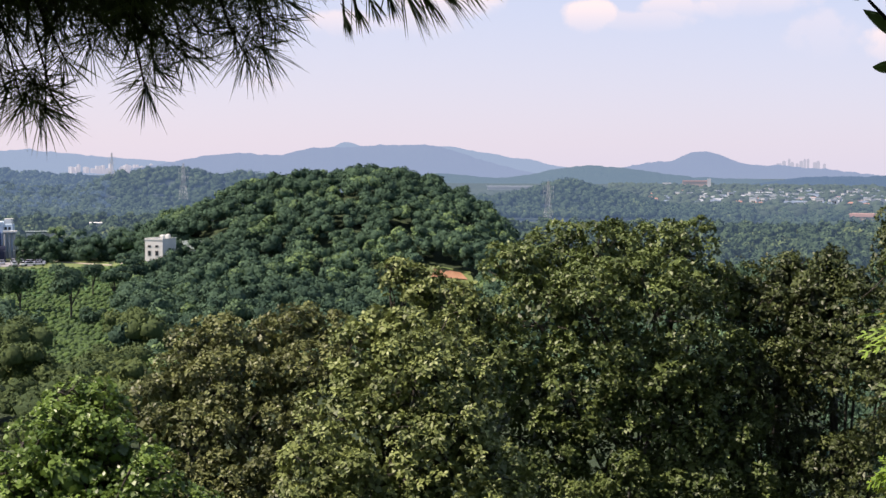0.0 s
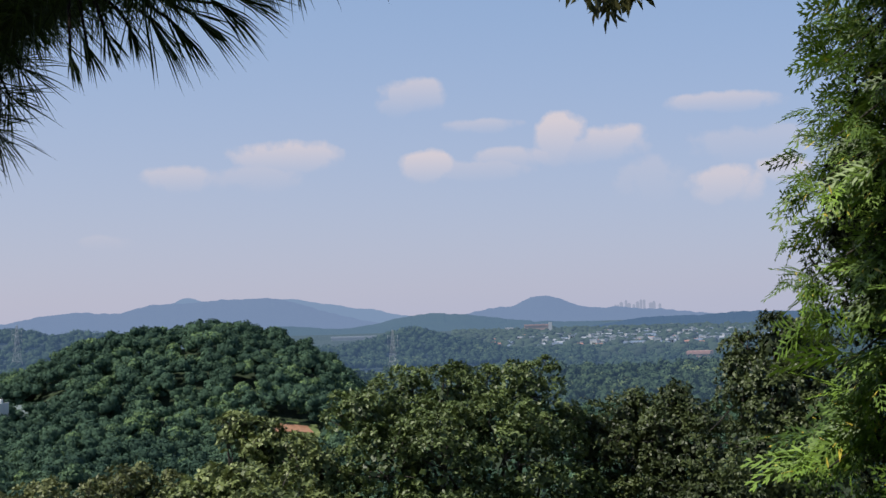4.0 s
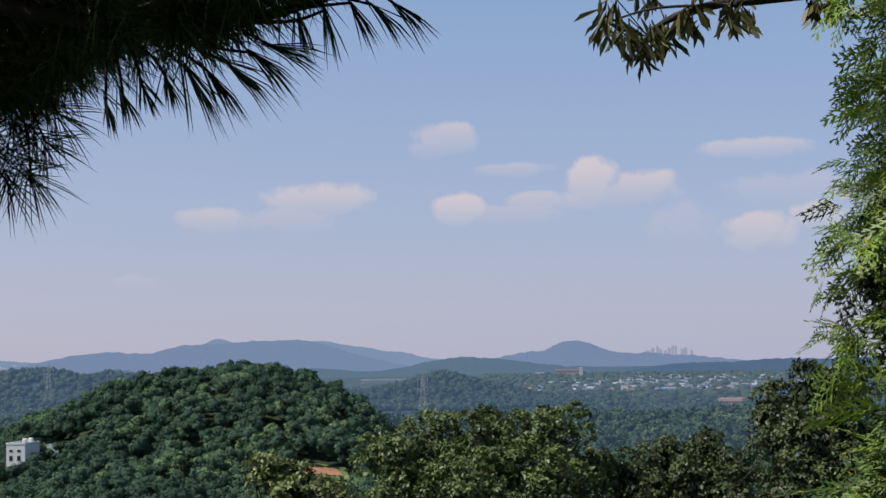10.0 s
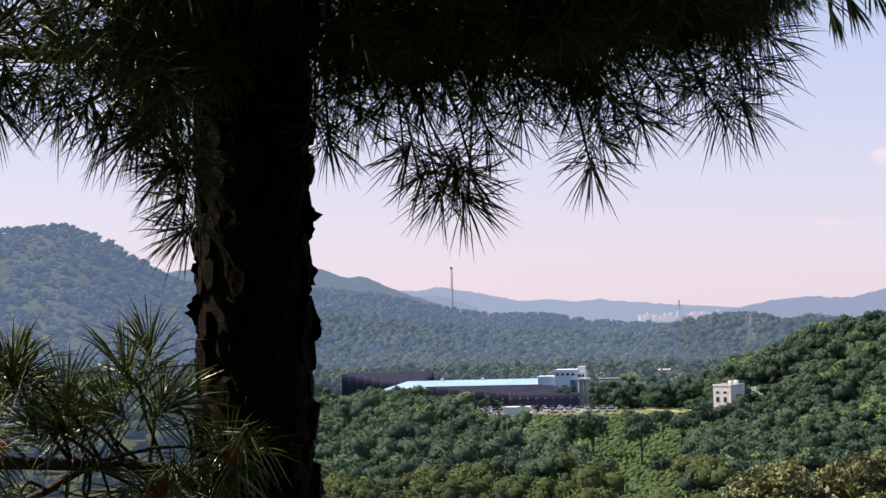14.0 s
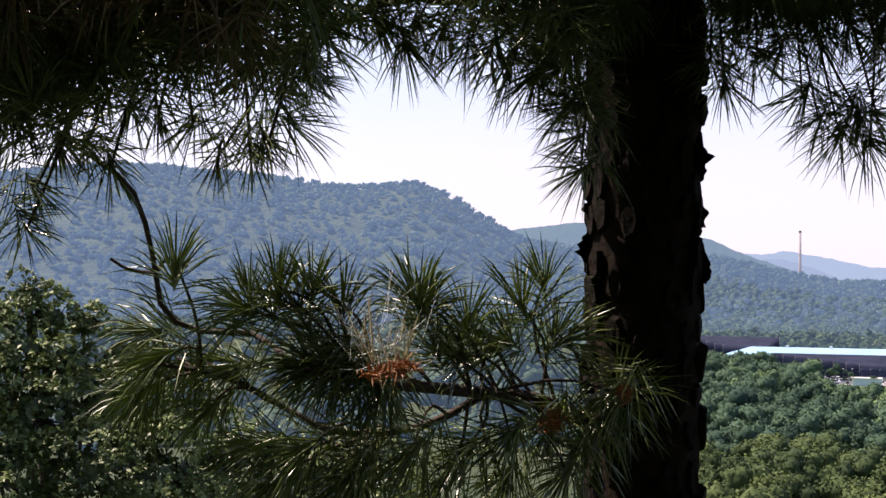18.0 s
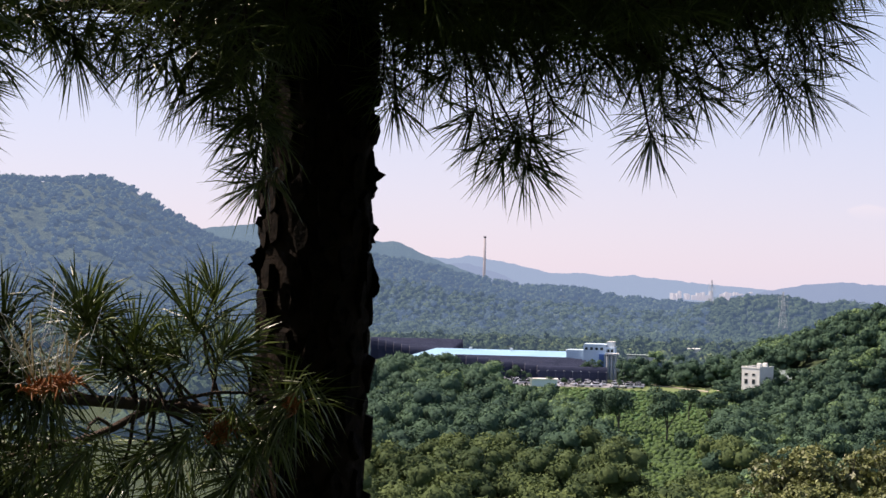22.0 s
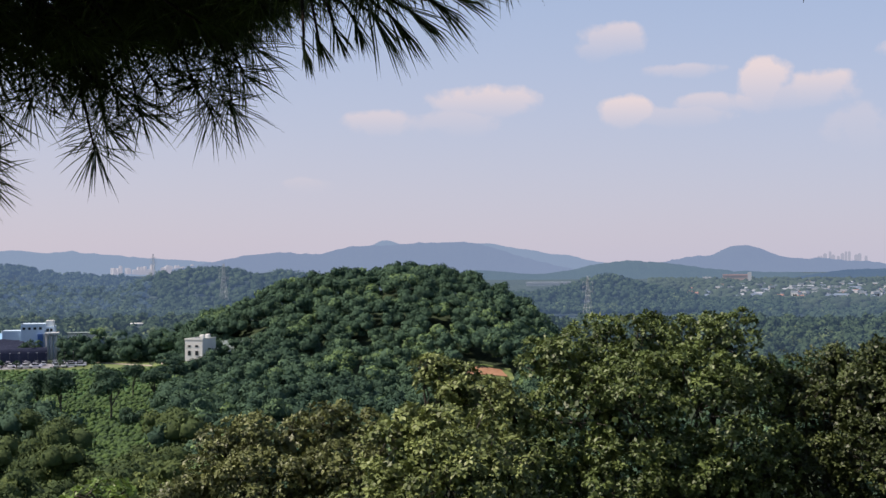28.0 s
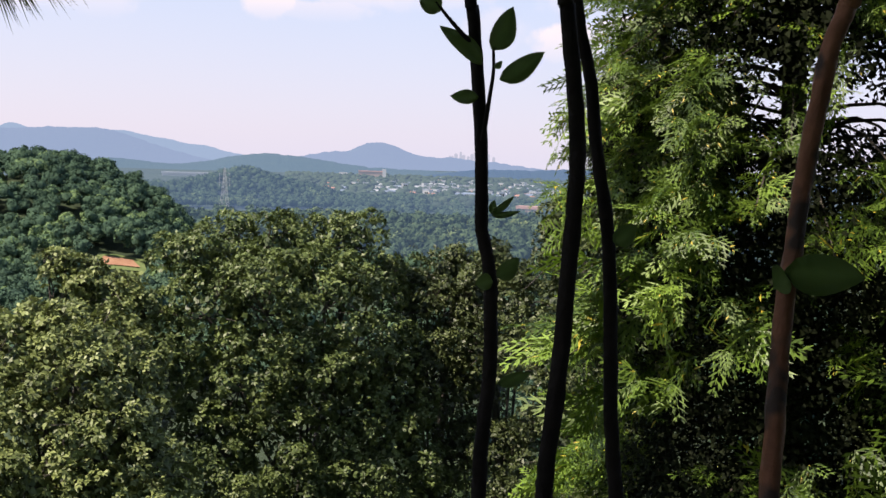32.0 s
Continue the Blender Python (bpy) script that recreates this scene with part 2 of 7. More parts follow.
# ---- mesh building ----
def mesh_np(name, verts, faces, mat, smooth=False, normals=None, tint=None):
    """A mesh from arrays; faces: one array of n x 3 or n x 4 corners, or a list of such arrays; normals: of leaves, rounded towards their crown; tint: leaf colour, 0 to 1, by vertex."""
    groups = faces if isinstance(faces, list) else [faces]
    groups = [np.asarray(g, dtype=np.int32) for g in groups if len(g)]
    me = bpy.data.meshes.new(name)
    verts = np.asarray(verts, dtype=np.float32)
    me.vertices.add(len(verts))
    me.vertices.foreach_set("co", verts.ravel())
    loops = np.concatenate([g.ravel() for g in groups])
    sizes = np.concatenate([np.full(len(g), g.shape[1], dtype=np.int32) for g in groups])
    me.loops.add(len(loops))
    me.loops.foreach_set("vertex_index", loops)
    me.polygons.add(len(sizes))
    me.polygons.foreach_set("loop_start", np.concatenate([[0], np.cumsum(sizes)[:-1]]).astype(np.int32))
    me.polygons.foreach_set("loop_total", sizes)
    me.polygons.foreach_set("use_smooth", np.full(len(sizes), smooth or normals is not None, dtype=bool))
    if tint is not None:
        me.attributes.new("tint", "FLOAT", "POINT").data.foreach_set("value", np.asarray(tint, dtype=np.float32))
    me.update(calc_edges=True)
    if normals is not None:
        me.normals_split_custom_set_from_vertices(np.asarray(normals, dtype=np.float32))
    me.materials.append(mat)
    return me


def thing(name, me=None, label="", category="", group="", kind="", at=None):
    ob = new(name, me)
    if at is not None:
        ob.location = at
    return tagged(ob, label, category, group, kind)


def child(name, me, parent, label=""):
    ob = new(name, me)
    ob.parent = parent
    return tagged(ob, label)


def part(name, bm, mat, parent, label="", smooth=False):
    """Links a bmesh as one mesh object under a thing or a part."""
    me = bpy.data.meshes.new(name)
    bm.to_mesh(me)
    bm.free()
    me.materials.append(mat)
    for p in me.polygons:
        p.use_smooth = smooth
    return child(name, me, parent, label)


def box_bm(*boxes, bevel=0.0):
    """Boxes (x0, y0, z0, x1, y1, z1) joined in one bmesh."""
    bm = bmesh.new()
    for x0, y0, z0, x1, y1, z1 in boxes:
        m = Matrix.Translation(((x0 + x1) / 2, (y0 + y1) / 2, (z0 + z1) / 2)) @ Matrix.Diagonal((x1 - x0, y1 - y0, z1 - z0, 1))
        bmesh.ops.create_cube(bm, size=1.0, matrix=m)
    if bevel:
        bmesh.ops.bevel(bm, geom=bm.edges[:], offset=bevel, segments=1, affect="EDGES")
    return bm


def ico(level):
    bm = bmesh.new()
    bmesh.ops.create_icosphere(bm, subdivisions=level, radius=1.0)
    v = np.array([p.co[:] for p in bm.verts])
    f = np.array([[p.index for p in q.verts] for q in bm.faces])
    bm.free()
    return v, f


def tube(points, radii, sides=8, rough=0.0, seed=0):
    """A bent, tapering tube: arrays of vertices and quads."""
    rng = np.random.default_rng(seed)
    pts = np.asarray(points, float)
    ways = np.gradient(pts, axis=0)
    ways /= np.linalg.norm(ways, axis=1)[:, None] + 1e-9
    ref = np.array([0.31, 0.17, 0.93]) if abs(ways[0, 2]) < 0.8 else np.array([1.0, 0.1, 0.0])
    a = np.cross(ways, ref)
    a /= np.linalg.norm(a, axis=1)[:, None]
    b = np.cross(ways, a)
    ang = np.linspace(0, 2 * np.pi, sides, endpoint=False)
    rad = np.asarray(radii, float)[:, None] * (1 + rough * rng.normal(size=(len(pts), sides)))
    v = pts[:, None] + rad[..., None] * (np.cos(ang)[None, :, None] * a[:, None] + np.sin(ang)[None, :, None] * b[:, None])
    i = np.arange(len(pts) - 1)[:, None] * sides
    j = np.arange(sides)[None]
    k = (j + 1) % sides
    f = np.stack([i + j, i + k, i + sides + k, i + sides + j], -1).reshape(-1, 4)
    return v.reshape(-1, 3), f


def spline(points, n):
    """Catmull-Rom through the points."""
    p = np.asarray(points, float)
    p = np.vstack([2 * p[0] - p[1], p, 2 * p[-1] - p[-2]])
    out = []
    for t in np.linspace(0, len(p) - 3, n):
        i = min(int(t), len(p) - 4)
        u = t - i
        a, b, c, d = p[i:i + 4]
        out.append(0.5 * (2 * b + (c - a) * u + (2 * a - 5 * b + 4 * c - d) * u ** 2 + (3 * b - a - 3 * c + d) * u ** 3))
    return np.array(out)


def merged(pieces):
    """Joins (verts, faces) pieces."""
    vs, fs, n = [], [], 0
    for v, f in pieces:
        vs.append(v)
        fs.append(np.asarray(f) + n)
        n += len(v)
    return np.vstack(vs), np.vstack(fs)


# ---- the lie of the land ----
FLOOR = -34.0


def ease(t):
    t = np.clip(t, 0, 1)
    return t * t * (3 - 2 * t)


def wobble(az, r, seed):
    a, b = np.radians(az) * r, np.asarray(r, float)
    return (np.sin(a / 61 + seed) * np.cos(b / 83 + seed * 2) + 0.6 * np.sin(a / 27 + b / 31 + seed * 3) + 0.4 * np.sin(a / 13 - b / 17 + seed))


# hills: distance, front depth, back depth, height of the wood on it, crest as heading, elevation
HILLS = {
    "near_hill": (430, 125, 130, 8.6, [-19, -16, -14.35, -13.04, -11.71, -9.91, -7.84, -6.45, -5.28, -4.1, -2.92, -1.74, -0.79, -0.2, 1.0],
                  [-4.5, -2.9, -1.88, -1.35, -0.69, -0.2, -0.1, 0.12, 0.09, -0.17, -0.48, -1.06, -1.75, -2.4, -4.5]),
    "pylon_hill": (1000, 150, 200, 7, [-4, -1.0, 0.42, 1.63, 2.23, 3.79, 5.47, 6.67, 8.09, 10.0], [-1.3, -1.2, -0.99, -0.61, -0.45, -0.83, -1.22, -1.56, -1.95, -2.0]),
    "wooded_ridge": (1100, 200, 200, 8, [-22, -19, -17.74, -16.29, -14.38, -13.2, -12.73, -11.55, -10.62, -8], [-1.8, -1.2, -0.48, -0.09, 0.05, -0.06, -0.3, -0.1, -0.28, -0.6]),
    "mountain": (1300, 420, 500, 6, [-80, -66, -59.2, -55.2, -51.7, -48.9, -46.95, -44.8, -42.86, -41.4, -39.7, -38, -36, -32, -29, -27, -25, -23, -19.9, -17.7, -15],
                 [4.0, 4.2, 4.3, 4.81, 4.54, 4.39, 4.06, 3.99, 4.22, 3.77, 2.71, 1.8, 1.5, 1.35, 0.95, 0.5, 0.15, 0.12, -0.28, -0.43, -1.4]),
}


def west(a):
    """Turns western headings slightly so that things line up in the camera's view."""
    return a + np.interp(a, [-60, -44, -26, -15, -6], [0.42, 0.36, 0.26, 0.12, 0.0])


for row in HILLS.values():
    row[4][:] = [float(west(a)) for a in row[4]]


def land(az, r):
    """Height of the ground at a heading and a distance."""
    az, r = np.broadcast_arrays(np.asarray(az, float), np.asarray(r, float))
    ahead = np.clip(np.cos(np.radians(az + 18)) * 1.25, -0.7, 1.0)
    z = -1.7 - np.maximum(r - 1.5, 0) * 0.36 * ahead
    z = np.clip(z, FLOOR, 25) + 0.25 * np.minimum(r / 40, 1) * wobble(az, r, 1.0) * np.clip(r / 30, 0.1, 1.5)
    z = np.where(ahead < 0, np.minimum(z, 25 + 0 * z), z)
    for dist, front, back, wood, a, e in HILLS.values():
        crest = dist * np.tan(np.radians(np.interp(az, a, e))) - wood
        s = np.where(r < dist, ease((r - dist + front) / front), 1 - ease((r - dist) / back))
        s = np.where((az < a[0]) | (az > a[-1]), 0, s)
        z = np.maximum(z, FLOOR + (crest - FLOOR) * s + 1.2 * s * (1 - s) * 4 * wobble(az, r, dist))
    return z


def on_land(az, r):
    a = math.radians(az)
    return Vector((r * math.sin(a), r * math.cos(a), float(land(az, r))))


def build_ground():
    fine = np.arange(-68, 26.01, 0.5)
    az = np.concatenate([np.linspace(-180, -70, 40), fine, np.linspace(28, 180, 50)[:-1]])
    r = np.concatenate([[0.6, 1.2, 2.0], np.geomspace(3, 120, 50), np.geomspace(126, 278, 18), np.linspace(284, 580, 60), np.linspace(592, 1420, 62), np.geomspace(1450, 4900, 14)])
    A, R = np.meshgrid(az, r, indexing="ij")
    Z = land(A, R)
    Z = np.where(R > 1800, FLOOR, Z)
    v = np.stack([R * np.sin(np.radians(A)), R * np.cos(np.radians(A)), Z], -1).reshape(-1, 3)
    n, m = len(az), len(r)
    i, j = np.arange(n)[:, None], np.arange(m - 1)[None]
    k = (i + 1) % n
    f = np.stack([i * m + j, k * m + j, k * m + j + 1, i * m + j + 1], -1).reshape(-1, 4)
    v = np.vstack([v, [[0, 0, -1.7]]])
    cap = np.array([[(p + 1) % n * m, p * m, len(v) - 1] for p in range(n)])
    me = mesh_np("ground", v, [f, cap], M_GROUND, True)
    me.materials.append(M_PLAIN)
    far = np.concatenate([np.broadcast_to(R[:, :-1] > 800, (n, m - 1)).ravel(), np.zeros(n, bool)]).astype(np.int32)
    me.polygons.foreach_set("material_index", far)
    thing("ground", me, "sloping forest floor running down into a wide valley", "ground", kind="structure")


build_ground()


# ---- far backdrop of ranges ----
def ridge(name, dist, crest, mat, label, seed, depth=420, fine=0.05, rough=1.0):
    """A far range as a solid wave of land: crest as (heading, elevation) pairs."""
    a0, a1 = crest[0][0], crest[-1][0]
    az = np.arange(a0, a1 + 1e-6, fine)
    el = np.interp(az, [float(west(c[0])) for c in crest], [c[1] for c in crest])
    el = np.convolve(np.pad(el, 6, mode="edge"), np.ones(13) / 13, "valid")
    rng = np.random.default_rng(seed)
    el = el + rough * 0.012 * np.convolve(rng.normal(size=len(az) + 4), np.ones(5) / 2.2, "valid")
    steps = np.linspace(-1, 0.35, 16)
    A, S = np.meshgrid(az, steps, indexing="ij")
    top = dist * np.tan(np.radians(el))[:, None]
    s = np.where(S < 0, ease(1 + S), 1 - ease(S / 0.5))
    R = dist + depth * S
    Z = FLOOR + (top - FLOOR) * s + rough * 6 * s * (1 - s) * wobble(A, R * 2.2, seed)
    R = R + 14 * (1 - s) * wobble(A, R, seed + 5)
    v = np.stack([R * np.sin(np.radians(A)), R * np.cos(np.radians(A)), Z], -1).reshape(-1, 3)
    n, m = A.shape
    i, j = np.arange(n - 1)[:, None], np.arange(m - 1)[None]
    f = np.stack([i * m + j, i * m + j + 1, (i + 1) * m + j + 1, (i + 1) * m + j], -1).reshape(-1, 4)[:, ::-1]
    return thing(name, mesh_np(name, v, f, mat, True), label, "mountains", kind="structure")


# the blue glow mixed in paints distance haze onto the slopes
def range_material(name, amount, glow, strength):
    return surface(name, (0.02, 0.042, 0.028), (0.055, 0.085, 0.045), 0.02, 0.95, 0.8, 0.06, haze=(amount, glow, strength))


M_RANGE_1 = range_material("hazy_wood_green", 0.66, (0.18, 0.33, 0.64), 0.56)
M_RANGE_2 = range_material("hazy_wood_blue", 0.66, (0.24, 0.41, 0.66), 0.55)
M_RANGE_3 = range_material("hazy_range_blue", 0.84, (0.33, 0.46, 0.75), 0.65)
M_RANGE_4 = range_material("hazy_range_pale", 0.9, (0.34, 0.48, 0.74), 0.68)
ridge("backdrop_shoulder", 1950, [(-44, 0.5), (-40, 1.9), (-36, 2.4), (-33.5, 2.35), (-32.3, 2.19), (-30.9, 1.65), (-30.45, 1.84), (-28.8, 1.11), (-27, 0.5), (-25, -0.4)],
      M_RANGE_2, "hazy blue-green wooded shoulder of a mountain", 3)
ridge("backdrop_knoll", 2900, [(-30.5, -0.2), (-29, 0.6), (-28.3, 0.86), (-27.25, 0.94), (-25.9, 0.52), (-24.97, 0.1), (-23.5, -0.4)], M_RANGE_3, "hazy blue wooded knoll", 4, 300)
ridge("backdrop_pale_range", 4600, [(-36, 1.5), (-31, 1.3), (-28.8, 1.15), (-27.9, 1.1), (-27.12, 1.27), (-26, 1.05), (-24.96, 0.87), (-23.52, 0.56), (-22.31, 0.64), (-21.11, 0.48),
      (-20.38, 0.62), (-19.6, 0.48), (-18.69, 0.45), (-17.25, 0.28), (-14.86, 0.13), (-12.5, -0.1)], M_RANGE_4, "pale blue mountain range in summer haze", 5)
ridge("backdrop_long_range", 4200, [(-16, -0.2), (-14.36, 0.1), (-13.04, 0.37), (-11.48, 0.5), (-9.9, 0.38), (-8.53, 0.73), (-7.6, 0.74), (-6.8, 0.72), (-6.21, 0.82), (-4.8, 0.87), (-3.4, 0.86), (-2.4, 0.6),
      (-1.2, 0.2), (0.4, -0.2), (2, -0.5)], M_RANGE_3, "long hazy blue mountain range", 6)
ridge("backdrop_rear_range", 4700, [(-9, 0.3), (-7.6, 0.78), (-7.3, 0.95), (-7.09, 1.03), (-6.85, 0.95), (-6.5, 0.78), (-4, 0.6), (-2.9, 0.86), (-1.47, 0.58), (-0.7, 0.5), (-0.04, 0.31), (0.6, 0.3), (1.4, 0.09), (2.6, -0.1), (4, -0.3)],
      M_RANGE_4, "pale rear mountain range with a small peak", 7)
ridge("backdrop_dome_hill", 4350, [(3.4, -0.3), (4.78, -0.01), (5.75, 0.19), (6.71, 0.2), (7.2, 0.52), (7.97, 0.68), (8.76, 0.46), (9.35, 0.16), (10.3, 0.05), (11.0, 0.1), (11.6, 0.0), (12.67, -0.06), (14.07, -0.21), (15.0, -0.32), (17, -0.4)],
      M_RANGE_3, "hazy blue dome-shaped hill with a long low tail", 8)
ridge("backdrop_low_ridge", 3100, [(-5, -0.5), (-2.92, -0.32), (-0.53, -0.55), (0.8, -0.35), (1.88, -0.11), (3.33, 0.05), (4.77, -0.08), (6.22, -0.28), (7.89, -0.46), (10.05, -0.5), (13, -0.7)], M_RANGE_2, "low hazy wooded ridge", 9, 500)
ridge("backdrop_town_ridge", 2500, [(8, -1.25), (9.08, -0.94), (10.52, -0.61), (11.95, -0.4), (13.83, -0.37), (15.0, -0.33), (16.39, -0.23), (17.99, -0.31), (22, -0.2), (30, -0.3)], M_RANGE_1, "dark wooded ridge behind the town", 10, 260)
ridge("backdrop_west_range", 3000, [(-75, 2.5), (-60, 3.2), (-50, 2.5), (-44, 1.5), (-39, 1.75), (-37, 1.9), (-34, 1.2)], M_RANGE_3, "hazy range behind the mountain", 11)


# ---- far and middle woods ----
ICO1 = ico(1)


def crowns(name, spots, lumps, mat, label, seed, ico_shape, flat=0.8):
    """Woods as one mesh of lumpy crowns: spots are (x, y, z of the ground, crown width, tree height)."""
    rng = np.random.default_rng(seed)
    iv, jf = ico_shape
    keep = iv[jf].mean(1)[:, 2] > -0.45
    jf = jf[keep]
    n = len(spots)
    spots = np.asarray(spots)
    V, F = [], []
    for i in range(lumps):
        w = spots[:, 3] / 2
        if lumps == 1:
            off = np.zeros((n, 3))
            rad = w
        else:
            ang = rng.uniform(0, 2 * np.pi, n) if i else np.zeros(n)
            out = (w * rng.uniform(0.4, 0.75, n)) if i else np.zeros(n)
            off = np.stack([np.cos(ang) * out, np.sin(ang) * out, -rng.uniform(0.1, 0.55, n) * w if i else 0.1 * w], -1)
            rad = w * rng.uniform(0.42, 0.68, n)
        centre = spots[:, :3] + off
        centre[:, 2] += spots[:, 4] - rad * flat
        shape = iv[None] * (1 + 0.20 * rng.normal(size=(n, len(iv))))[..., None]
        v = centre[:, None] + shape * rad[:, None, None] * np.array([1, 1, flat])
        V.append(v.reshape(-1, 3))
        F.append((jf[None] + (np.arange(n) * len(iv))[:, None, None] + i * n * len(iv)).reshape(-1, 3))
    return thing(name, mesh_np(name, np.vstack(V), np.vstack(F), mat, True), label, "woods", kind="stuff")


def clump_shell(lumps, per, size, rng, flat=0.8, corners=4):
    """Leafy clumps, small bent rhombs or (far off) three-cornered tufts, over lumps (x, y, z, radius): vertices, faces, normals."""
    n = len(lumps) * per
    c = np.repeat(lumps[:, :3], per, 0)
    r = np.repeat(lumps[:, 3], per)
    d = unit_rows(rng.normal(size=(n, 3)) + np.array([0, 0, 0.35]))
    d[:, 2] = np.where(d[:, 2] < -0.45, -d[:, 2], d[:, 2])
    p = c + d * (r * rng.uniform(0.82, 1.12, n))[:, None] * np.array([1, 1, flat])
    nor = unit_rows(d + 0.5 * rng.normal(size=(n, 3)))
    a = unit_rows(np.cross(nor, rng.normal(size=(n, 3))))
    b = np.cross(nor, a)
    s = size * rng.uniform(0.6, 1.3, n)[:, None]
    out = np.repeat(unit_rows(0.5 * d + 0.55 * nor), corners, 0)
    if corners == 3:
        v = np.stack([p + (a * math.cos(q) + b * math.sin(q)) * s * w for q, w in ((0.0, 1.0), (2.2, 0.8), (4.3, 1.15))], 1).reshape(-1, 3)
        return v, np.arange(3 * n).reshape(-1, 3), out
    v = np.stack([p - a * s, p - b * s * 0.75 - nor * s * 0.25, p + a * s, p + b * s * 0.75 - nor * s * 0.25], 1).reshape(-1, 3)
    o = np.arange(n)[:, None] * 4
    return v, np.concatenate([o + np.array([[0, 1, 2]]), o + np.array([[0, 2, 3]])]), out


def unit_rows(v):
    return v / (np.linalg.norm(v, axis=-1, keepdims=True) + 1e-9)


def leafy_woods(name, spots, lumps, per, size, mat, label, seed, flat=0.92):
    """Woods as one mesh: each crown some lumps with a solid heart and a shell of leaf clumps."""
    rng = np.random.default_rng(seed)
    spots = np.asarray(spots)
    n = len(spots)
    rows = []
    for i in range(lumps):
        w = spots[:, 3] / 2
        if lumps == 1:
            off, rad = np.zeros((n, 3)), w
        else:
            ang, out = rng.uniform(0, 2 * np.pi, n), w * rng.uniform(0.1 if i == 0 else 0.35, 0.62, n)
            off = np.stack([np.cos(ang) * out, np.sin(ang) * out, -rng.uniform(0.0, 0.35 if i == 0 else 0.85, n) * w], -1)
            rad = w * rng.uniform(0.45, 0.68, n)
        c = spots[:, :3] + off
        c[:, 2] += spots[:, 4] - rad * flat
        rows.append(np.concatenate([c, rad[:, None]], 1))
    L = np.vstack(rows)
    # trees of a kind stand in drifts, each tree with a colour of its own
    drift = 0.5 + 0.22 * np.sin(spots[:, 0] / 23 + seed) * np.cos(spots[:, 1] / 29) + 0.16 * np.sin(spots[:, 0] / 9 - spots[:, 1] / 11)
    tint = np.tile(np.clip(drift + 0.24 * rng.normal(size=n), 0, 1), lumps)
    iv, jf = ICO1
    jf = jf[iv[jf].mean(1)[:, 2] > -0.35]
    hv = (L[:, None, :3] + iv[None] * (L[:, 3] * 0.86)[:, None, None] * np.array([1, 1, flat]) * (1 + 0.12 * rng.normal(size=(len(L), len(iv))))[..., None]).reshape(-1, 3)
    hf = (jf[None] + (np.arange(len(L)) * len(iv))[:, None, None]).reshape(-1, 3)
    cv, cf, cn = clump_shell(L, per, size, rng, flat, 3)
    # hearts tinted darker, so that gaps between clumps read as shade
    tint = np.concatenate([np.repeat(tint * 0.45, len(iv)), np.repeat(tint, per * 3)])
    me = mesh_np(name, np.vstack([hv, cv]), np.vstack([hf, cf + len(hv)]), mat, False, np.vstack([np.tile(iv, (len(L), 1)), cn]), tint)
    return thing(name, me, label, "woods", kind="stuff")


def scatter(rng, az0, az1, r0, r1, gap, keep=None, width=(4.5, 7.5), tall=(6, 10)):
    """Tree places over a sector, about gap metres apart."""
    area = radians(az1 - az0) / 2 * (r1 ** 2 - r0 ** 2)
    n = int(area / gap ** 2)
    az = rng.uniform(az0, az1, n)
    r = np.sqrt(rng.uniform(r0 ** 2, r1 ** 2, n))
    ok = np.ones(n, bool) if keep is None else keep(az, r)
    az, r = az[ok], r[ok]
    w = rng.uniform(*width, len(az))
    h = w / np.mean(width) * rng.uniform(*tall, len(az))
    return np.stack([r * np.sin(np.radians(az)), r * np.cos(np.radians(az)), land(az, r), w, h], -1)


def clearings(az, r):
    """True where the valley is wooded: not in the field, the works, the road or the clay cut; foot and face open the
    camera's view.
    """
    field = (az > -27.8 + (480 - r) * 0.034) & (az < -15.3 - (480 - r) * 0.006) & (r > 236) & (r < 478)
    foot = (az > -19.9) & (az < -16.6) & (r > 205) & (r < 262)
    works = (az > -33) & (az < -20.5) & (r > np.where(az < -26.2, 496, 452)) & (r < 610)
    white = (az > -15.1) & (az < -12.0) & (r > 380) & (r < 399)
    face = (az > -15.9) & (az < -14.75) & (r > 346) & (r < 380)
    clay = (az > -4.2) & (az < -1.4) & (r > 300) & (r < 350)
    return ~(field | works | white | clay | face | foot)


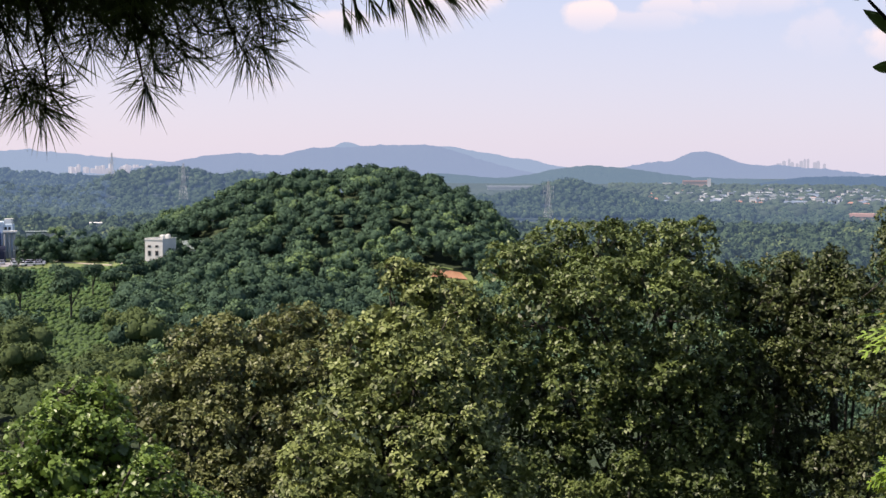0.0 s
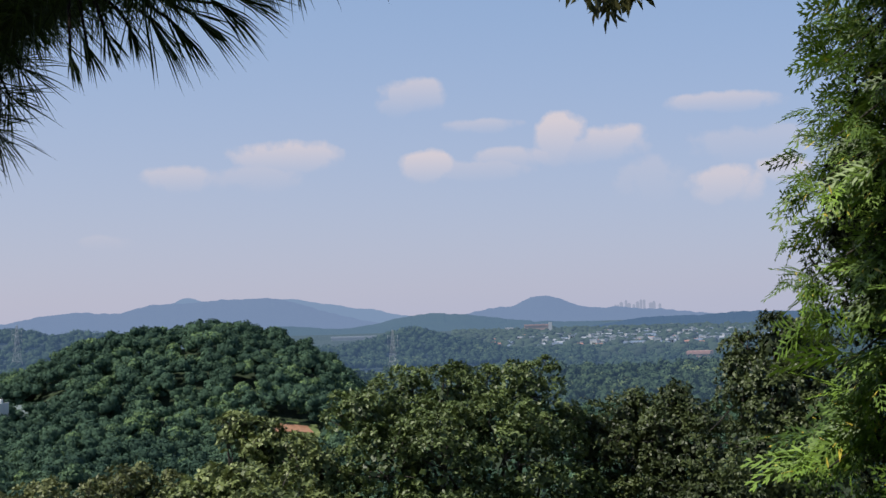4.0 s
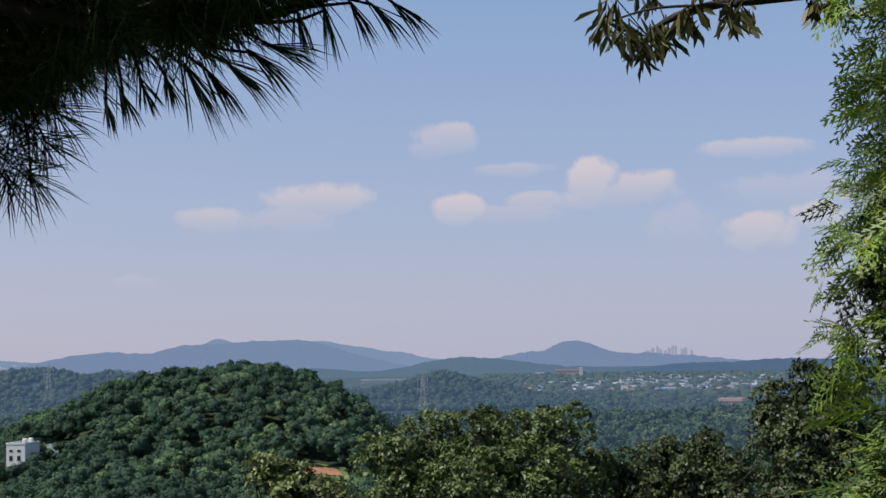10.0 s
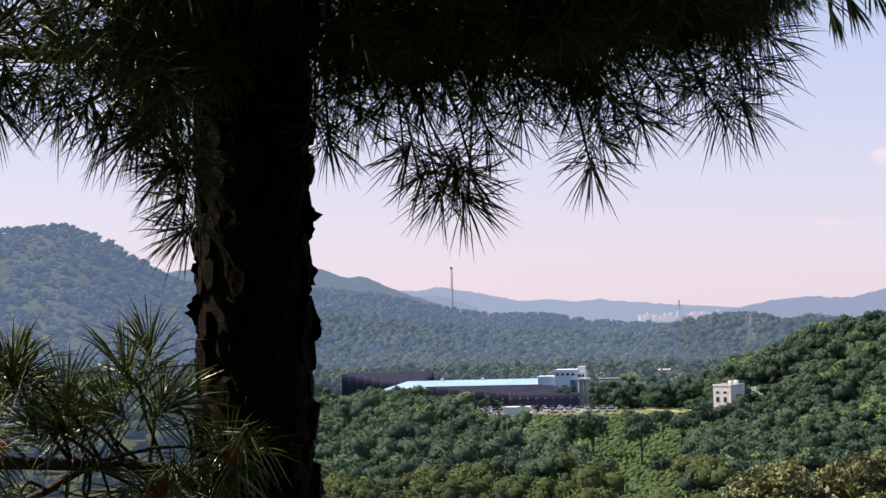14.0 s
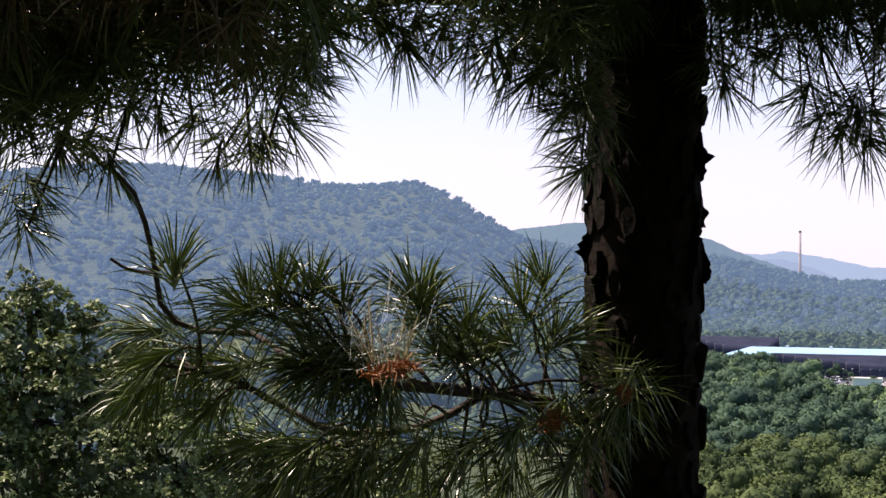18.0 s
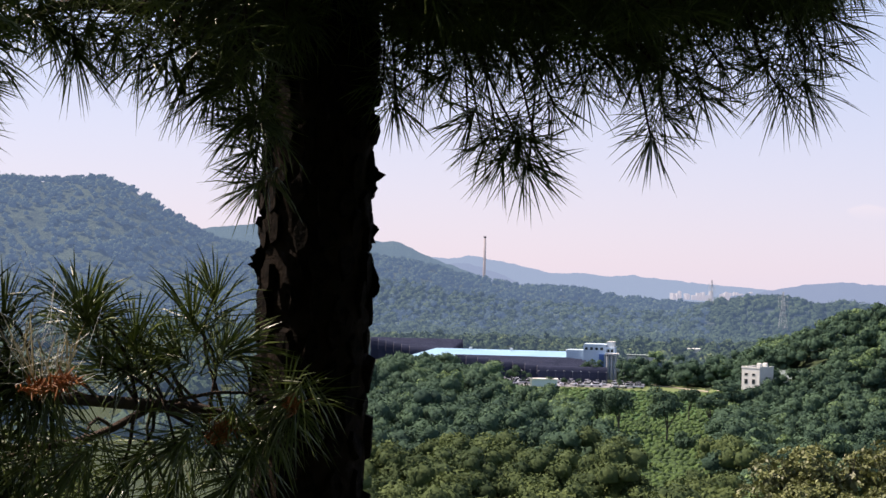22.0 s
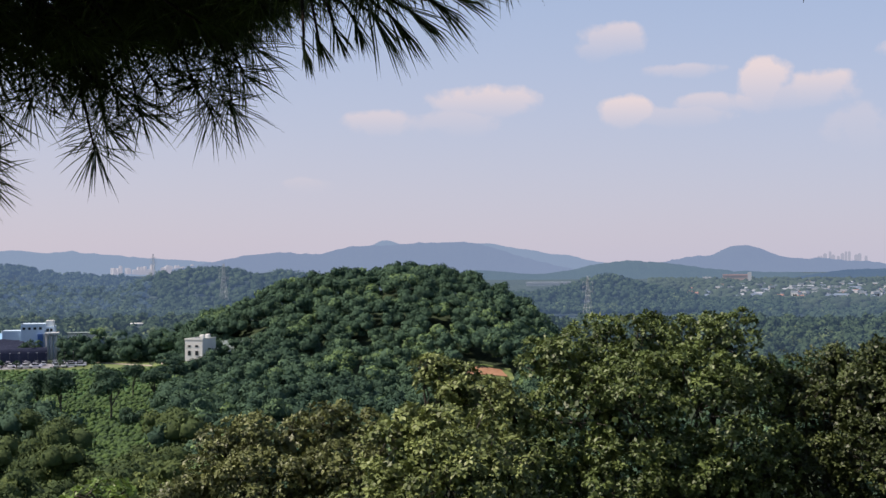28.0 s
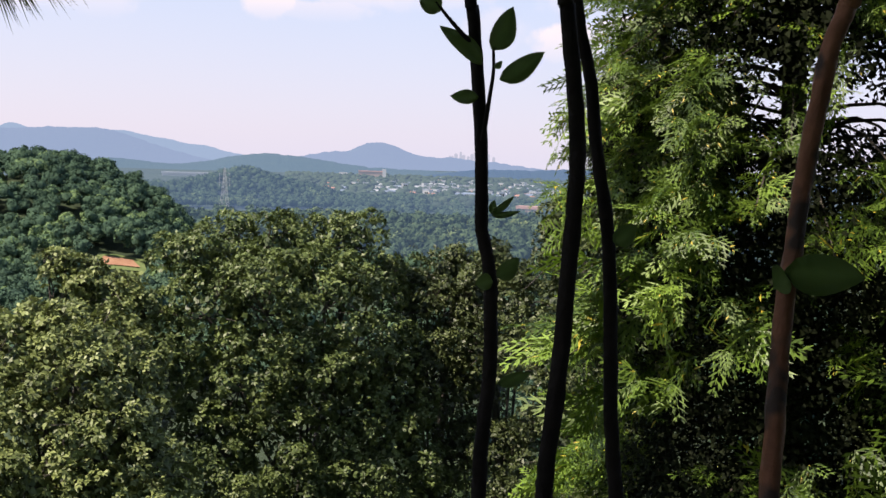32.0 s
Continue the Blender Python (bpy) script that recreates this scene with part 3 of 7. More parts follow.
def build_woods():
    rng = np.random.default_rng(11)
    a = scatter(rng, -35, -14, 130, 520, 4.5, clearings, (3.2, 8.2), (5, 8))
    a = np.vstack([a, scatter(rng, -20.5, -14.8, 479, 512, 3.6, None, (3.0, 4.6), (2.6, 4.2)), scatter(rng, -15.15, -14.2, 338, 352, 3.0, None, (4, 6), (7.5, 10))])
    b = np.vstack([scatter(rng, -17, 1.2, 285, 445, 3.3, clearings, (4.2, 6.8), (5.5, 8)), scatter(rng, -16.4, 4, 190, 285, 4.4, clearings, (4, 6.5), (5, 8)), scatter(rng, 3, 27, 132, 400, 8.5, clearings, (5, 8), (5, 8))])
    near = np.hypot(a[:, 0], a[:, 1]) < 240
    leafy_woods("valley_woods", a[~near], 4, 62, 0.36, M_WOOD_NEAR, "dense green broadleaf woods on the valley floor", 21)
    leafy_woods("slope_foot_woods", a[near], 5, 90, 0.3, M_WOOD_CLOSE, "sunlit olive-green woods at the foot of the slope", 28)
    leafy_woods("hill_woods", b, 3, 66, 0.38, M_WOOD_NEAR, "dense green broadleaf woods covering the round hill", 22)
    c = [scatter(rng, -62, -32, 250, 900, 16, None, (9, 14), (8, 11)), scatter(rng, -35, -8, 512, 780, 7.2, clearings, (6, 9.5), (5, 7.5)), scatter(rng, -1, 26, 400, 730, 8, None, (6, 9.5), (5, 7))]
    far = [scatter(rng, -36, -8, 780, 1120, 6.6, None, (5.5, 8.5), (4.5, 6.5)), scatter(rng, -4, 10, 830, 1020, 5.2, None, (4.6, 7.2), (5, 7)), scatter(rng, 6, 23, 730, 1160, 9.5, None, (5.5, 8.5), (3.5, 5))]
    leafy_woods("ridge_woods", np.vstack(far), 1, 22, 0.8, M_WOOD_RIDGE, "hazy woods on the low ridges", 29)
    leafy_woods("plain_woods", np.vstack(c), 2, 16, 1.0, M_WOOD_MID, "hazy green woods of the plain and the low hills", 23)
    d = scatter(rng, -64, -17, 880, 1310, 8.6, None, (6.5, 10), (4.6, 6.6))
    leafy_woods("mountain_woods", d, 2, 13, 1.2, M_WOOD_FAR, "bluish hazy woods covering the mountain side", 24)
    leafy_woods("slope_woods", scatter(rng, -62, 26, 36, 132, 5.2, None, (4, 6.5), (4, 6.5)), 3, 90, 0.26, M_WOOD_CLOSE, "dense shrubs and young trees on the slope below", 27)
    # unseen woods added behind the viewpoint, to cut light on near trunks
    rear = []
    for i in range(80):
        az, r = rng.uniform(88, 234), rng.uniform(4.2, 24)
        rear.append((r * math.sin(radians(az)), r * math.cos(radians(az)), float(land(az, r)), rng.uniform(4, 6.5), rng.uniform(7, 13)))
    # an unseen tree added to shade the viewpoint, and the woods beside it
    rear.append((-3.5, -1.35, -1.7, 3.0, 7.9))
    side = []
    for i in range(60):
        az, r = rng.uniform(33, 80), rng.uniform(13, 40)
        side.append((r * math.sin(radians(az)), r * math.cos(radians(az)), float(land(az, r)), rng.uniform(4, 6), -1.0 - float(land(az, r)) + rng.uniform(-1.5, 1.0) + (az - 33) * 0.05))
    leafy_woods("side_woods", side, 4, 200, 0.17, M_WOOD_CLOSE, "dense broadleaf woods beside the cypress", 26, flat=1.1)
    leafy_woods("rear_woods", rear, 5, 60, 0.3, M_WOOD_CLOSE, "unseen woods added behind the viewpoint to cut light", 25, flat=1.1)


build_woods()


# ---- near trees: building blocks ----
M_BARK = surface("pine_bark", (0.010, 0.007, 0.005), (0.034, 0.022, 0.016), 30, 0.95, 1.0, 60, gloss=0.1)
M_BARK_PLATE = surface("bark_plate", (0.007, 0.005, 0.004), (0.024, 0.015, 0.010), 40, 0.9, 1.0, 70, island=0.5, gloss=0.1, spots=((0.006, 0.004, 0.003), 55, 0.46, 0.6))
M_TWIG = surface("pine_twig", (0.02, 0.013, 0.01), (0.07, 0.042, 0.028), 60, 0.9, 0.6)
M_OAK_BARK = surface("oak_bark", (0.035, 0.03, 0.025), (0.11, 0.095, 0.08), 8, 0.95, 0.8, 20)
M_STEM = surface("shrub_bark", (0.008, 0.006, 0.005), (0.026, 0.02, 0.016), 70, 0.8, 0.5, 200, gloss=0.12)
M_STEM_RED = surface("red_brown_bark", (0.15, 0.055, 0.025), (0.30, 0.125, 0.06), 50, 0.6, 0.4, 160, spots=((0.05, 0.03, 0.02), 30, 0.52, 0.62), gloss=0.25)
M_NEEDLE = leaf("pine_needles", (0.03, 0.052, 0.014), (0.23, 0.30, 0.085), 0.42, 0.36, 3.0, gloss=0.6)
M_NEEDLE_BROWN = leaf("withered_needles", (0.10, 0.065, 0.03), (0.30, 0.20, 0.09), 0.3, 0.5, 6.0)
M_NEEDLE_DEAD = leaf("dead_needles", (0.22, 0.075, 0.025), (0.42, 0.17, 0.05), 0.3, 0.6, 8.0)
M_NEEDLE_DRY = leaf("dry_pale_needles", (0.34, 0.28, 0.17), (0.66, 0.6, 0.42), 0.3, 0.5, 8.0)
M_SILK = leaf("white_silk", (0.7, 0.7, 0.68), (0.85, 0.85, 0.83), 0.4, 0.4, 5.0)
M_OAK = leaf("oak_leaves", (0.024, 0.046, 0.012), (0.175, 0.23, 0.07), 0.10, 0.5, sprays=True, gloss=0.38)
M_OAK_PALE = leaf("pale_oak_leaves", (0.045, 0.07, 0.02), (0.26, 0.31, 0.105), 0.12, 0.5, sprays=True, gloss=0.38)
# oak leaves darkened in colour, standing for shade on the right-hand oaks
M_OAK_SHADED = leaf("shaded_oak_leaves", (0.018, 0.03, 0.010), (0.105, 0.135, 0.042), 0.08, 0.5, sprays=True, gloss=0.38)
M_OAK_OLIVE = leaf("olive_oak_leaves", (0.04, 0.052, 0.018), (0.22, 0.245, 0.09), 0.10, 0.5, sprays=True, gloss=0.38)
M_LEAF_BRIGHT = leaf("fresh_leaves", (0.04, 0.09, 0.016), (0.22, 0.33, 0.08), 0.25, 0.4, sprays=True)
M_CEDAR = leaf("cypress_sprays", (0.012, 0.04, 0.008), (0.23, 0.37, 0.045), 0.14, 0.5, gold=((0.5, 0.4, 0.05), 0.02), sprays=True)
M_CEDAR_SHADE = leaf("shade_dark_cypress_scales", (0.006, 0.009, 0.004), (0.02, 0.028, 0.010), 0.03, 0.75, 6.0, gloss=0.1)
M_LONGLEAF = leaf("long_narrow_leaves", (0.045, 0.055, 0.018), (0.21, 0.19, 0.075), 0.25, 0.4, 2.0)
M_SHRUB_LEAF = leaf("shrub_leaves", (0.11, 0.18, 0.045), (0.22, 0.32, 0.085), 0.5, 0.45, 20.0)


def unit(v):
    return v / (np.linalg.norm(v, axis=-1, keepdims=True) + 1e-9)


def needles(base, way, length, droop, width, rng):
    """Curved three-sided needles: arrays of n bases, ways and lengths."""
    n = len(base)
    side = unit(np.cross(way, rng.normal(size=(n, 3))))
    other = np.cross(way, side)
    down = np.array([0, 0, -1.0])
    mid = base + way * length[:, None] * 0.6 + down * (droop * length * 0.10)[:, None]
    tip = base + way * length[:, None] * 0.95 + down * (droop * length * 0.42)[:, None]
    rings = []
    for c, w in ((base, width * 0.8), (mid, width * 1.05)):
        for a in (0, 2.0944, 4.1888):
            rings.append(c + (side * math.cos(a) + other * math.sin(a)) * w)
    v = np.stack([*rings, tip], 1).reshape(-1, 3)
    o = np.arange(n)[:, None] * 7
    quads = np.concatenate([o + np.array([[i, (i + 1) % 3, (i + 1) % 3 + 3, i + 3]]) for i in range(3)])
    tris = np.concatenate([o + np.array([[i + 3, (i + 1) % 3 + 3, 6]]) for i in range(3)])
    return v, quads, tris


def tufts(centres, ways, count, length, rng, spread=(0.25, 1.25), droop=0.6, width=0.0008):
    """Needle tufts: at each centre a brush of needles round its way, set along the last of the twig."""
    c = np.repeat(centres, count, 0)
    w = np.repeat(unit(ways), count, 0)
    n = len(c)
    a = unit(np.cross(w, rng.normal(size=(n, 3))))
    ang = rng.uniform(*spread, n)
    d = unit(w * np.cos(ang)[:, None] + a * np.sin(ang)[:, None])
    back = rng.uniform(0, 0.07, n) * np.clip(ang, 0.2, 1.2)
    ln = length * rng.uniform(0.78, 1.12, n)
    return needles(c - w * back[:, None], d, ln, droop * rng.uniform(0.6, 1.4, n), width, rng)


def needle_mesh(name, sets, mat):
    V, Q, R, o = [], [], [], 0
    for v, q, t in sets:
        V.append(v)
        Q.append(q + o)
        R.append(t + o)
        o += len(v)
    return mesh_np(name, np.vstack(V), [np.vstack(Q), np.vstack(R)], mat)


def polar(rows):
    return np.array([heading(a, e, d)[:] for a, e, d in rows])


def leaves(base, way, up, length, width, fold, rng):
    """Folded blades, two quads each: base, shoulders, tip."""
    side = unit(np.cross(way, up))
    nor = np.cross(side, way)
    L, W = length[:, None], width[:, None]
    pts = [base]
    for f, w, s in ((0.38, 0.36, 1), (0.70, 0.5, 1)):
        pts.append(base + way * L * f + side * W * w * s + nor * W * w * fold)
    pts.append(base + way * L - nor * L * 0.10)
    for f, w, s in ((0.70, 0.5, -1), (0.38, 0.36, -1)):
        pts.append(base + way * L * f + side * W * w * s + nor * W * w * fold)
    v = np.stack(pts, 1).reshape(-1, 3)
    o = np.arange(len(base))[:, None] * 6
    return v, np.concatenate([o + np.array([[0, 1, 2, 3]]), o + np.array([[0, 3, 4, 5]])])


def blades(base, way, up, length, width, rng):
    """Simple folded leaves, two triangles each."""
    side = unit(np.cross(way, up))
    nor = np.cross(side, way)
    L, W = length[:, None], width[:, None]
    m = base + way * L * 0.55
    v = np.stack([base, m + side * W * 0.55 + nor * W * 0.18, base + way * L - nor * L * 0.08, m - side * W * 0.55 + nor * W * 0.18], 1).reshape(-1, 3)
    o = np.arange(len(base))[:, None] * 4
    return v, np.concatenate([o + np.array([[0, 1, 2]]), o + np.array([[0, 2, 3]])])


def rosettes(centres, out, per, length, ratio, rng, hang=0.25):
    """Whorls of leaves at twig ends, blades spreading round the outward way."""
    n = len(centres) * per
    c, o = np.repeat(centres, per, 0), np.repeat(unit(out), per, 0)
    a = unit(np.cross(o, rng.normal(size=(n, 3))))
    ang = rng.uniform(0.5, 1.5, n)
    w = unit(o * np.cos(ang)[:, None] + a * np.sin(ang)[:, None] - np.array([0, 0, hang]))
    up = unit(o + np.array([0, 0, 0.6]) + 0.28 * rng.normal(size=(n, 3)))
    ln = length * rng.uniform(0.6, 1.15, n)
    v, f = blades(c + w * 0.1 * ln[:, None], w, up, ln, ln * ratio * 1.1 * rng.uniform(0.85, 1.15, n), rng)
    side = unit(np.cross(w, up))
    return v, f, np.repeat(unit(0.85 * np.cross(side, w) + 0.28 * o), 4, 0)


# ---- the pine beside the viewpoint ----
# underside of the overhanging boughs: heading, elevation
UNDER_RIGHT = ([-40.4, -36.9, -32.9, -26, -19, -15.5, -14.6, -12, -10, -7, -4.5, -2, 2.5], [9.0, 9.0, 10.5, 10.4, 10.6, 11.4, 11.9, 13.0, 13.6, 14.9, 16.5, 18.0, 21])
UNDER_LEFT = ([-67, -61.2, -59.2, -57.2, -55.1, -53, -50.8, -49, -48, -46.8], [4.2, 4.2, 4.4, 5.4, 7.2, 6.7, 5.9, 6.6, 8.6, 11.0])
UNDER_MID = ([-46.8, -44.1, -41.8, -40.2, -39.5, -38.1, -37], [11.5, 10.4, 9.6, 9.0, 7.4, 5.6, 5.2])
# hanging and standing tufts: heading, elevation, distance, and how far each points sideways and down (the low bough: up)
HANG_RIGHT = [(-31.4, 6.6, 3.06, 0.2, 1), (-32, 7.5, 3.06, -0.1, 1), (-30.2, 7.5, 3.06, 0.3, 0.8), (-28.5, 6.1, 3.06, -0.6, 0.8), (-29.3, 7.9, 3.06, -0.3, 1), (-27.1, 4.6, 3.06, -0.3, 1),
              (-27.9, 5.3, 3.06, -0.7, 0.7), (-26, 4.2, 3.06, 0.35, 1), (-25.7, 5.2, 3.06, 0.7, 0.7), (-26.5, 5.6, 3.06, 0, 1), (-25, 6.8, 3.06, 0.4, 1), (-23.8, 7.4, 3.06, 0.3, 1), (-22.8, 8.3, 3.06, 0.2, 1),
              (-21.1, 5.5, 3.06, 0, 1), (-20.6, 6.5, 3.06, 0.5, 0.8), (-21.7, 8.2, 3.06, -0.2, 1), (-20.1, 7.9, 3.06, 0.2, 1), (-19.1, 7.1, 3.06, 0.2, 1), (-18.3, 8.3, 3.06, 0.4, 0.8),
              (-16.7, 8.5, 3.06, -0.2, 0.8), (-16, 7.3, 3.06, 0.1, 1), (-15.1, 7.7, 3.06, 0.6, 0.8), (-14.5, 9, 3.05, 0.7, 0.6), (-14, 10.2, 3.05, 0.8, 0.5), (-27.7, 8, 3.06, 0, 1), (-26.8, 8.6, 3.06, 0.3, 0.8),
              (-25.5, 8.8, 3.06, -0.3, 0.8), (-24.1, 9.5, 3.06, 0.3, 1), (-30, 9.7, 3.06, -0.2, 1), (-31.7, 9.7, 3.06, 0, 1), (-28.4, 9.9, 3.06, 0.2, 0.8), (-22.3, 9.7, 3.06, 0, 1), (-17.8, 10.1, 3.06, 0.2, 0.9),
              (-15.8, 9.7, 3.06, 0.3, 0.8)]
SWEEP_RIGHT = [(-9, 12.2, 2.26, 0.45, 0.9), (-8.1, 12.1, 2.26, 0.6, 0.8), (-7.2, 12.4, 2.26, 0.7, 0.7), (-6.2, 12.9, 2.26, 0.8, 0.6), (-5.4, 13.2, 2.26, 0.8, 0.55), (-9.8, 11.7, 2.26, 0.3, 0.9),
               (-10.8, 11.4, 2.26, 0.3, 0.9), (-11.6, 11, 2.26, 0.35, 0.9), (-12.3, 10.7, 2.26, 0.5, 0.8), (-4.3, 14.6, 2.26, 0.2, 1), (-3.1, 14.7, 2.26, 0.1, 1), (-2, 15, 2.26, 0.3, 0.9),
               (-1, 14.9, 2.26, 0.55, 0.8), (0, 14.9, 2.26, 0.7, 0.7)]
HANG_LEFT = [(-48, 6.6, 2.76, 1, 0.3), (-48.3, 7.5, 2.76, 1, 0.1), (-48.4, 4.9, 2.77, 0.9, 0.5), (-48.8, 5.6, 2.34, 1, 0.3), (-49.6, 3.8, 2.34, 0.4, 1), (-50.2, 3.3, 2.34, 0, 1), (-51.5, 3.2, 2.34, -0.2, 1),
             (-52.4, 4.4, 2.34, -0.3, 1), (-53.7, 4.8, 2.34, 0.1, 1), (-54.7, 4.9, 2.34, 0.2, 0.9), (-56.3, 3.6, 2.34, 0.5, 0.9), (-55.4, 2.8, 2.34, 0.5, 0.9), (-57.3, 3.5, 2.34, 0.3, 1),
             (-58.1, 1.9, 2.34, 0.7, 0.8), (-58.4, 0.4, 2.34, 0.7, 0.8), (-47.2, 9.6, 2.76, 0.8, 0.4), (-46.1, 9.2, 2.76, 0.5, 0.8), (-45, 8.7, 2.76, 0.6, 0.8), (-44.1, 8, 2.76, 0.5, 0.9),
             (-45.5, 9.7, 2.76, 0.3, 0.8), (-43.7, 8.9, 2.76, 0, 1), (-42.7, 8.6, 2.76, -0.4, 1), (-41.7, 8, 2.76, -0.4, 1), (-40.8, 7.7, 2.76, -0.3, 1), (-39.9, 7.3, 2.76, 0, 1), (-39.1, 6.8, 2.76, -0.5, 0.9),
             (-37.8, 5.7, 2.76, -0.8, 0.6), (-38.2, 7, 2.75, -0.6, 0.8), (-37.3, 4.5, 2.76, -0.9, 0.4), (-37.2, 3.2, 2.76, -0.9, 0.5)]
LOW_TUFTS = [(-43.5, -1.8, 2.72, 0.1, 1), (-43.9, -1.7, 2.71, -0.6, 0.7), (-43.1, -1.9, 2.74, 0.7, 0.7), (-50.4, -2.3, 2.65, -0.6, 0.3), (-50.1, -2, 2.64, 0.3, 0.9), (-52.9, -0.6, 2.64, 0.3, 0.4),
             (-49, -1.6, 2.64, 0.1, 1), (-47.7, -1.5, 2.64, 0.2, 1), (-48.3, -2.1, 2.64, -0.2, 1), (-46.6, -2.1, 2.64, 0, 1), (-47.9, -4.5, 2.65, -1, -0.1), (-47.4, -4.6, 2.65, -0.8, -0.5),
             (-46.9, -4.7, 2.65, -0.5, -0.8), (-45.9, -4.9, 2.64, -0.1, -1), (-44.8, -5.2, 2.68, 0.1, -1), (-45.2, -5.2, 2.66, -0.4, -0.9), (-47.9, -4.2, 2.65, -0.5, 0.9), (-46.9, -4.2, 2.64, -0.2, 1),
             (-38.5, -1.1, 2.9, -0.1, 1), (-39.5, -1.9, 2.87, -0.4, 0.8), (-37.6, -3.3, 2.93, 1, 0.2), (-38, -3.1, 2.92, 0.6, 0.8), (-35, -5.4, 3.03, 0.6, -0.3), (-35.4, -5, 3.02, 0.2, 0.8),
             (-37.6, -6.3, 2.94, 0.5, 0.6), (-40.1, -3.2, 2.85, -0.7, 0.3), (-40.7, -3.7, 2.83, -0.9, 0.1), (-42, -4.1, 2.78, -0.8, 0.2), (-42.9, -3.7, 2.75, -0.3, 0.6), (-41.6, -2.8, 2.79, -0.3, 0.7),
             ]
LOWER_TUFTS = [(-35.8, -5.5, 2.9), (-36.8, -6.7, 2.92), (-38.7, -6.7, 2.89), (-40.3, -7.2, 2.79), (-42.1, -7.7, 2.8), (-44.2, -7.7, 2.7), (-46.2, -7.9, 2.7), (-48.4, -7.7, 2.7), (-47.0, -9.0, 2.7), (-50.1, -7.5, 2.8), (-52.0, -6.0, 2.9),
               (-54.0, -4.2, 2.8), (-54.3, -3.1, 2.9), (-52.7, -4.4, 2.9), (-54.8, -5.5, 2.9), (-51.2, -4.4, 2.8), (-38.0, -8.5, 2.89), (-40.5, -8.9, 2.89), (-43.4, -9.2, 2.8), (-49.6, -9.0, 2.8)]


def pine_turn(a):
    return a + 0.25 + 0.009 * np.maximum(0, -20 - a)


def polar_pine(rows):
    return polar([(pine_turn(r[0]) if r[0] < -11 else r[0], r[1], r[2]) for r in rows])


def bark_plates(parent, axis, radius_at, z0, z1, rng):
    """Loose plates of bark round the trunk, each an object on a shared mesh."""
    shapes = []
    for i in range(7):
        bm = bmesh.new()
        n = 7
        w, h = rng.uniform(0.018, 0.03), rng.uniform(0.03, 0.055)
        ring = []
        for j in range(n):
            a = 2 * math.pi * j / n
            k = rng.uniform(0.72, 1.15)
            ring.append((math.cos(a) * w * k, math.sin(a) * h * k))
        back = [bm.verts.new((x, 0.0, z)) for x, z in ring]
        front = [bm.verts.new((x * 0.8, -0.009 - 0.004 * rng.random(), z * 0.85)) for x, z in ring]
        bm.faces.new(front)
        for j in range(n):
            bm.faces.new((back[j], front[j], front[(j + 1) % n], back[(j + 1) % n]))
        bmesh.ops.recalc_face_normals(bm, faces=bm.faces[:])
        me = bpy.data.meshes.new("bark_plate")
        bm.to_mesh(me)
        bm.free()
        me.materials.append(M_BARK_PLATE)
        shapes.append(me)
    z = z0
    while z < z1:
        c = axis(z)
        r = radius_at(z)
        n = 13
        turn = rng.uniform(0, 1)
        for j in range(n):
            ang = 2 * math.pi * (j + turn + 0.25 * rng.random()) / n
            out = Vector((math.cos(ang), math.sin(ang), 0))
            if out.y > 0.45:
                continue
            ob = child("bark_plate", shapes[int(rng.integers(7))], parent)
            m = Matrix.LocRotScale(Vector(c) + out * (r - 0.002) + Vector((0, 0, rng.uniform(-0.02, 0.02))),
                                   Euler((rng.uniform(-0.15, 0.22), rng.uniform(-0.2, 0.2), ang + math.pi / 2)), Vector((1.0, rng.uniform(0.7, 1.6), 1.0)))
            ob.matrix_local = m
        z += 0.075


def curled_flake(parent, a, e, out_sign, size, rng):
    """A torn, jagged flake of bark standing off the edge of the trunk."""
    bm = bmesh.new()
    n = 9
    rows = []
    for i in range(n):
        u = 2 * i / (n - 1) - 1
        reach = size * (0.25 + 0.8 * max(0.0, 1 - abs(u + 0.2)) ** 1.2) * rng.uniform(0.55, 1.15)
        z = u * size * 0.95 + 0.12 * size * rng.normal()
        bend = -0.3 * reach
        rows.append([bm.verts.new(p) for p in ((-0.3 * size * out_sign, 0, z), (reach * 0.6 * out_sign, bend * 0.4, z + 0.1 * size * rng.normal()), (reach * out_sign, bend, z - 0.25 * size * rng.random()))])
    front = [bm.faces.new((p[j], q[j], q[j + 1], p[j + 1])) for p, q in zip(rows, rows[1:]) for j in range(2)]
    bmesh.ops.solidify(bm, geom=front, thickness=0.005)
    bmesh.ops.recalc_face_normals(bm, faces=bm.faces[:])
    ob = part("bark_flake", bm, M_BARK_PLATE, parent)
    ob.matrix_local = Matrix.Translation(heading(pine_turn(a), e, 3.11)) @ Matrix.Rotation(radians(33), 4, "Z")
    return ob


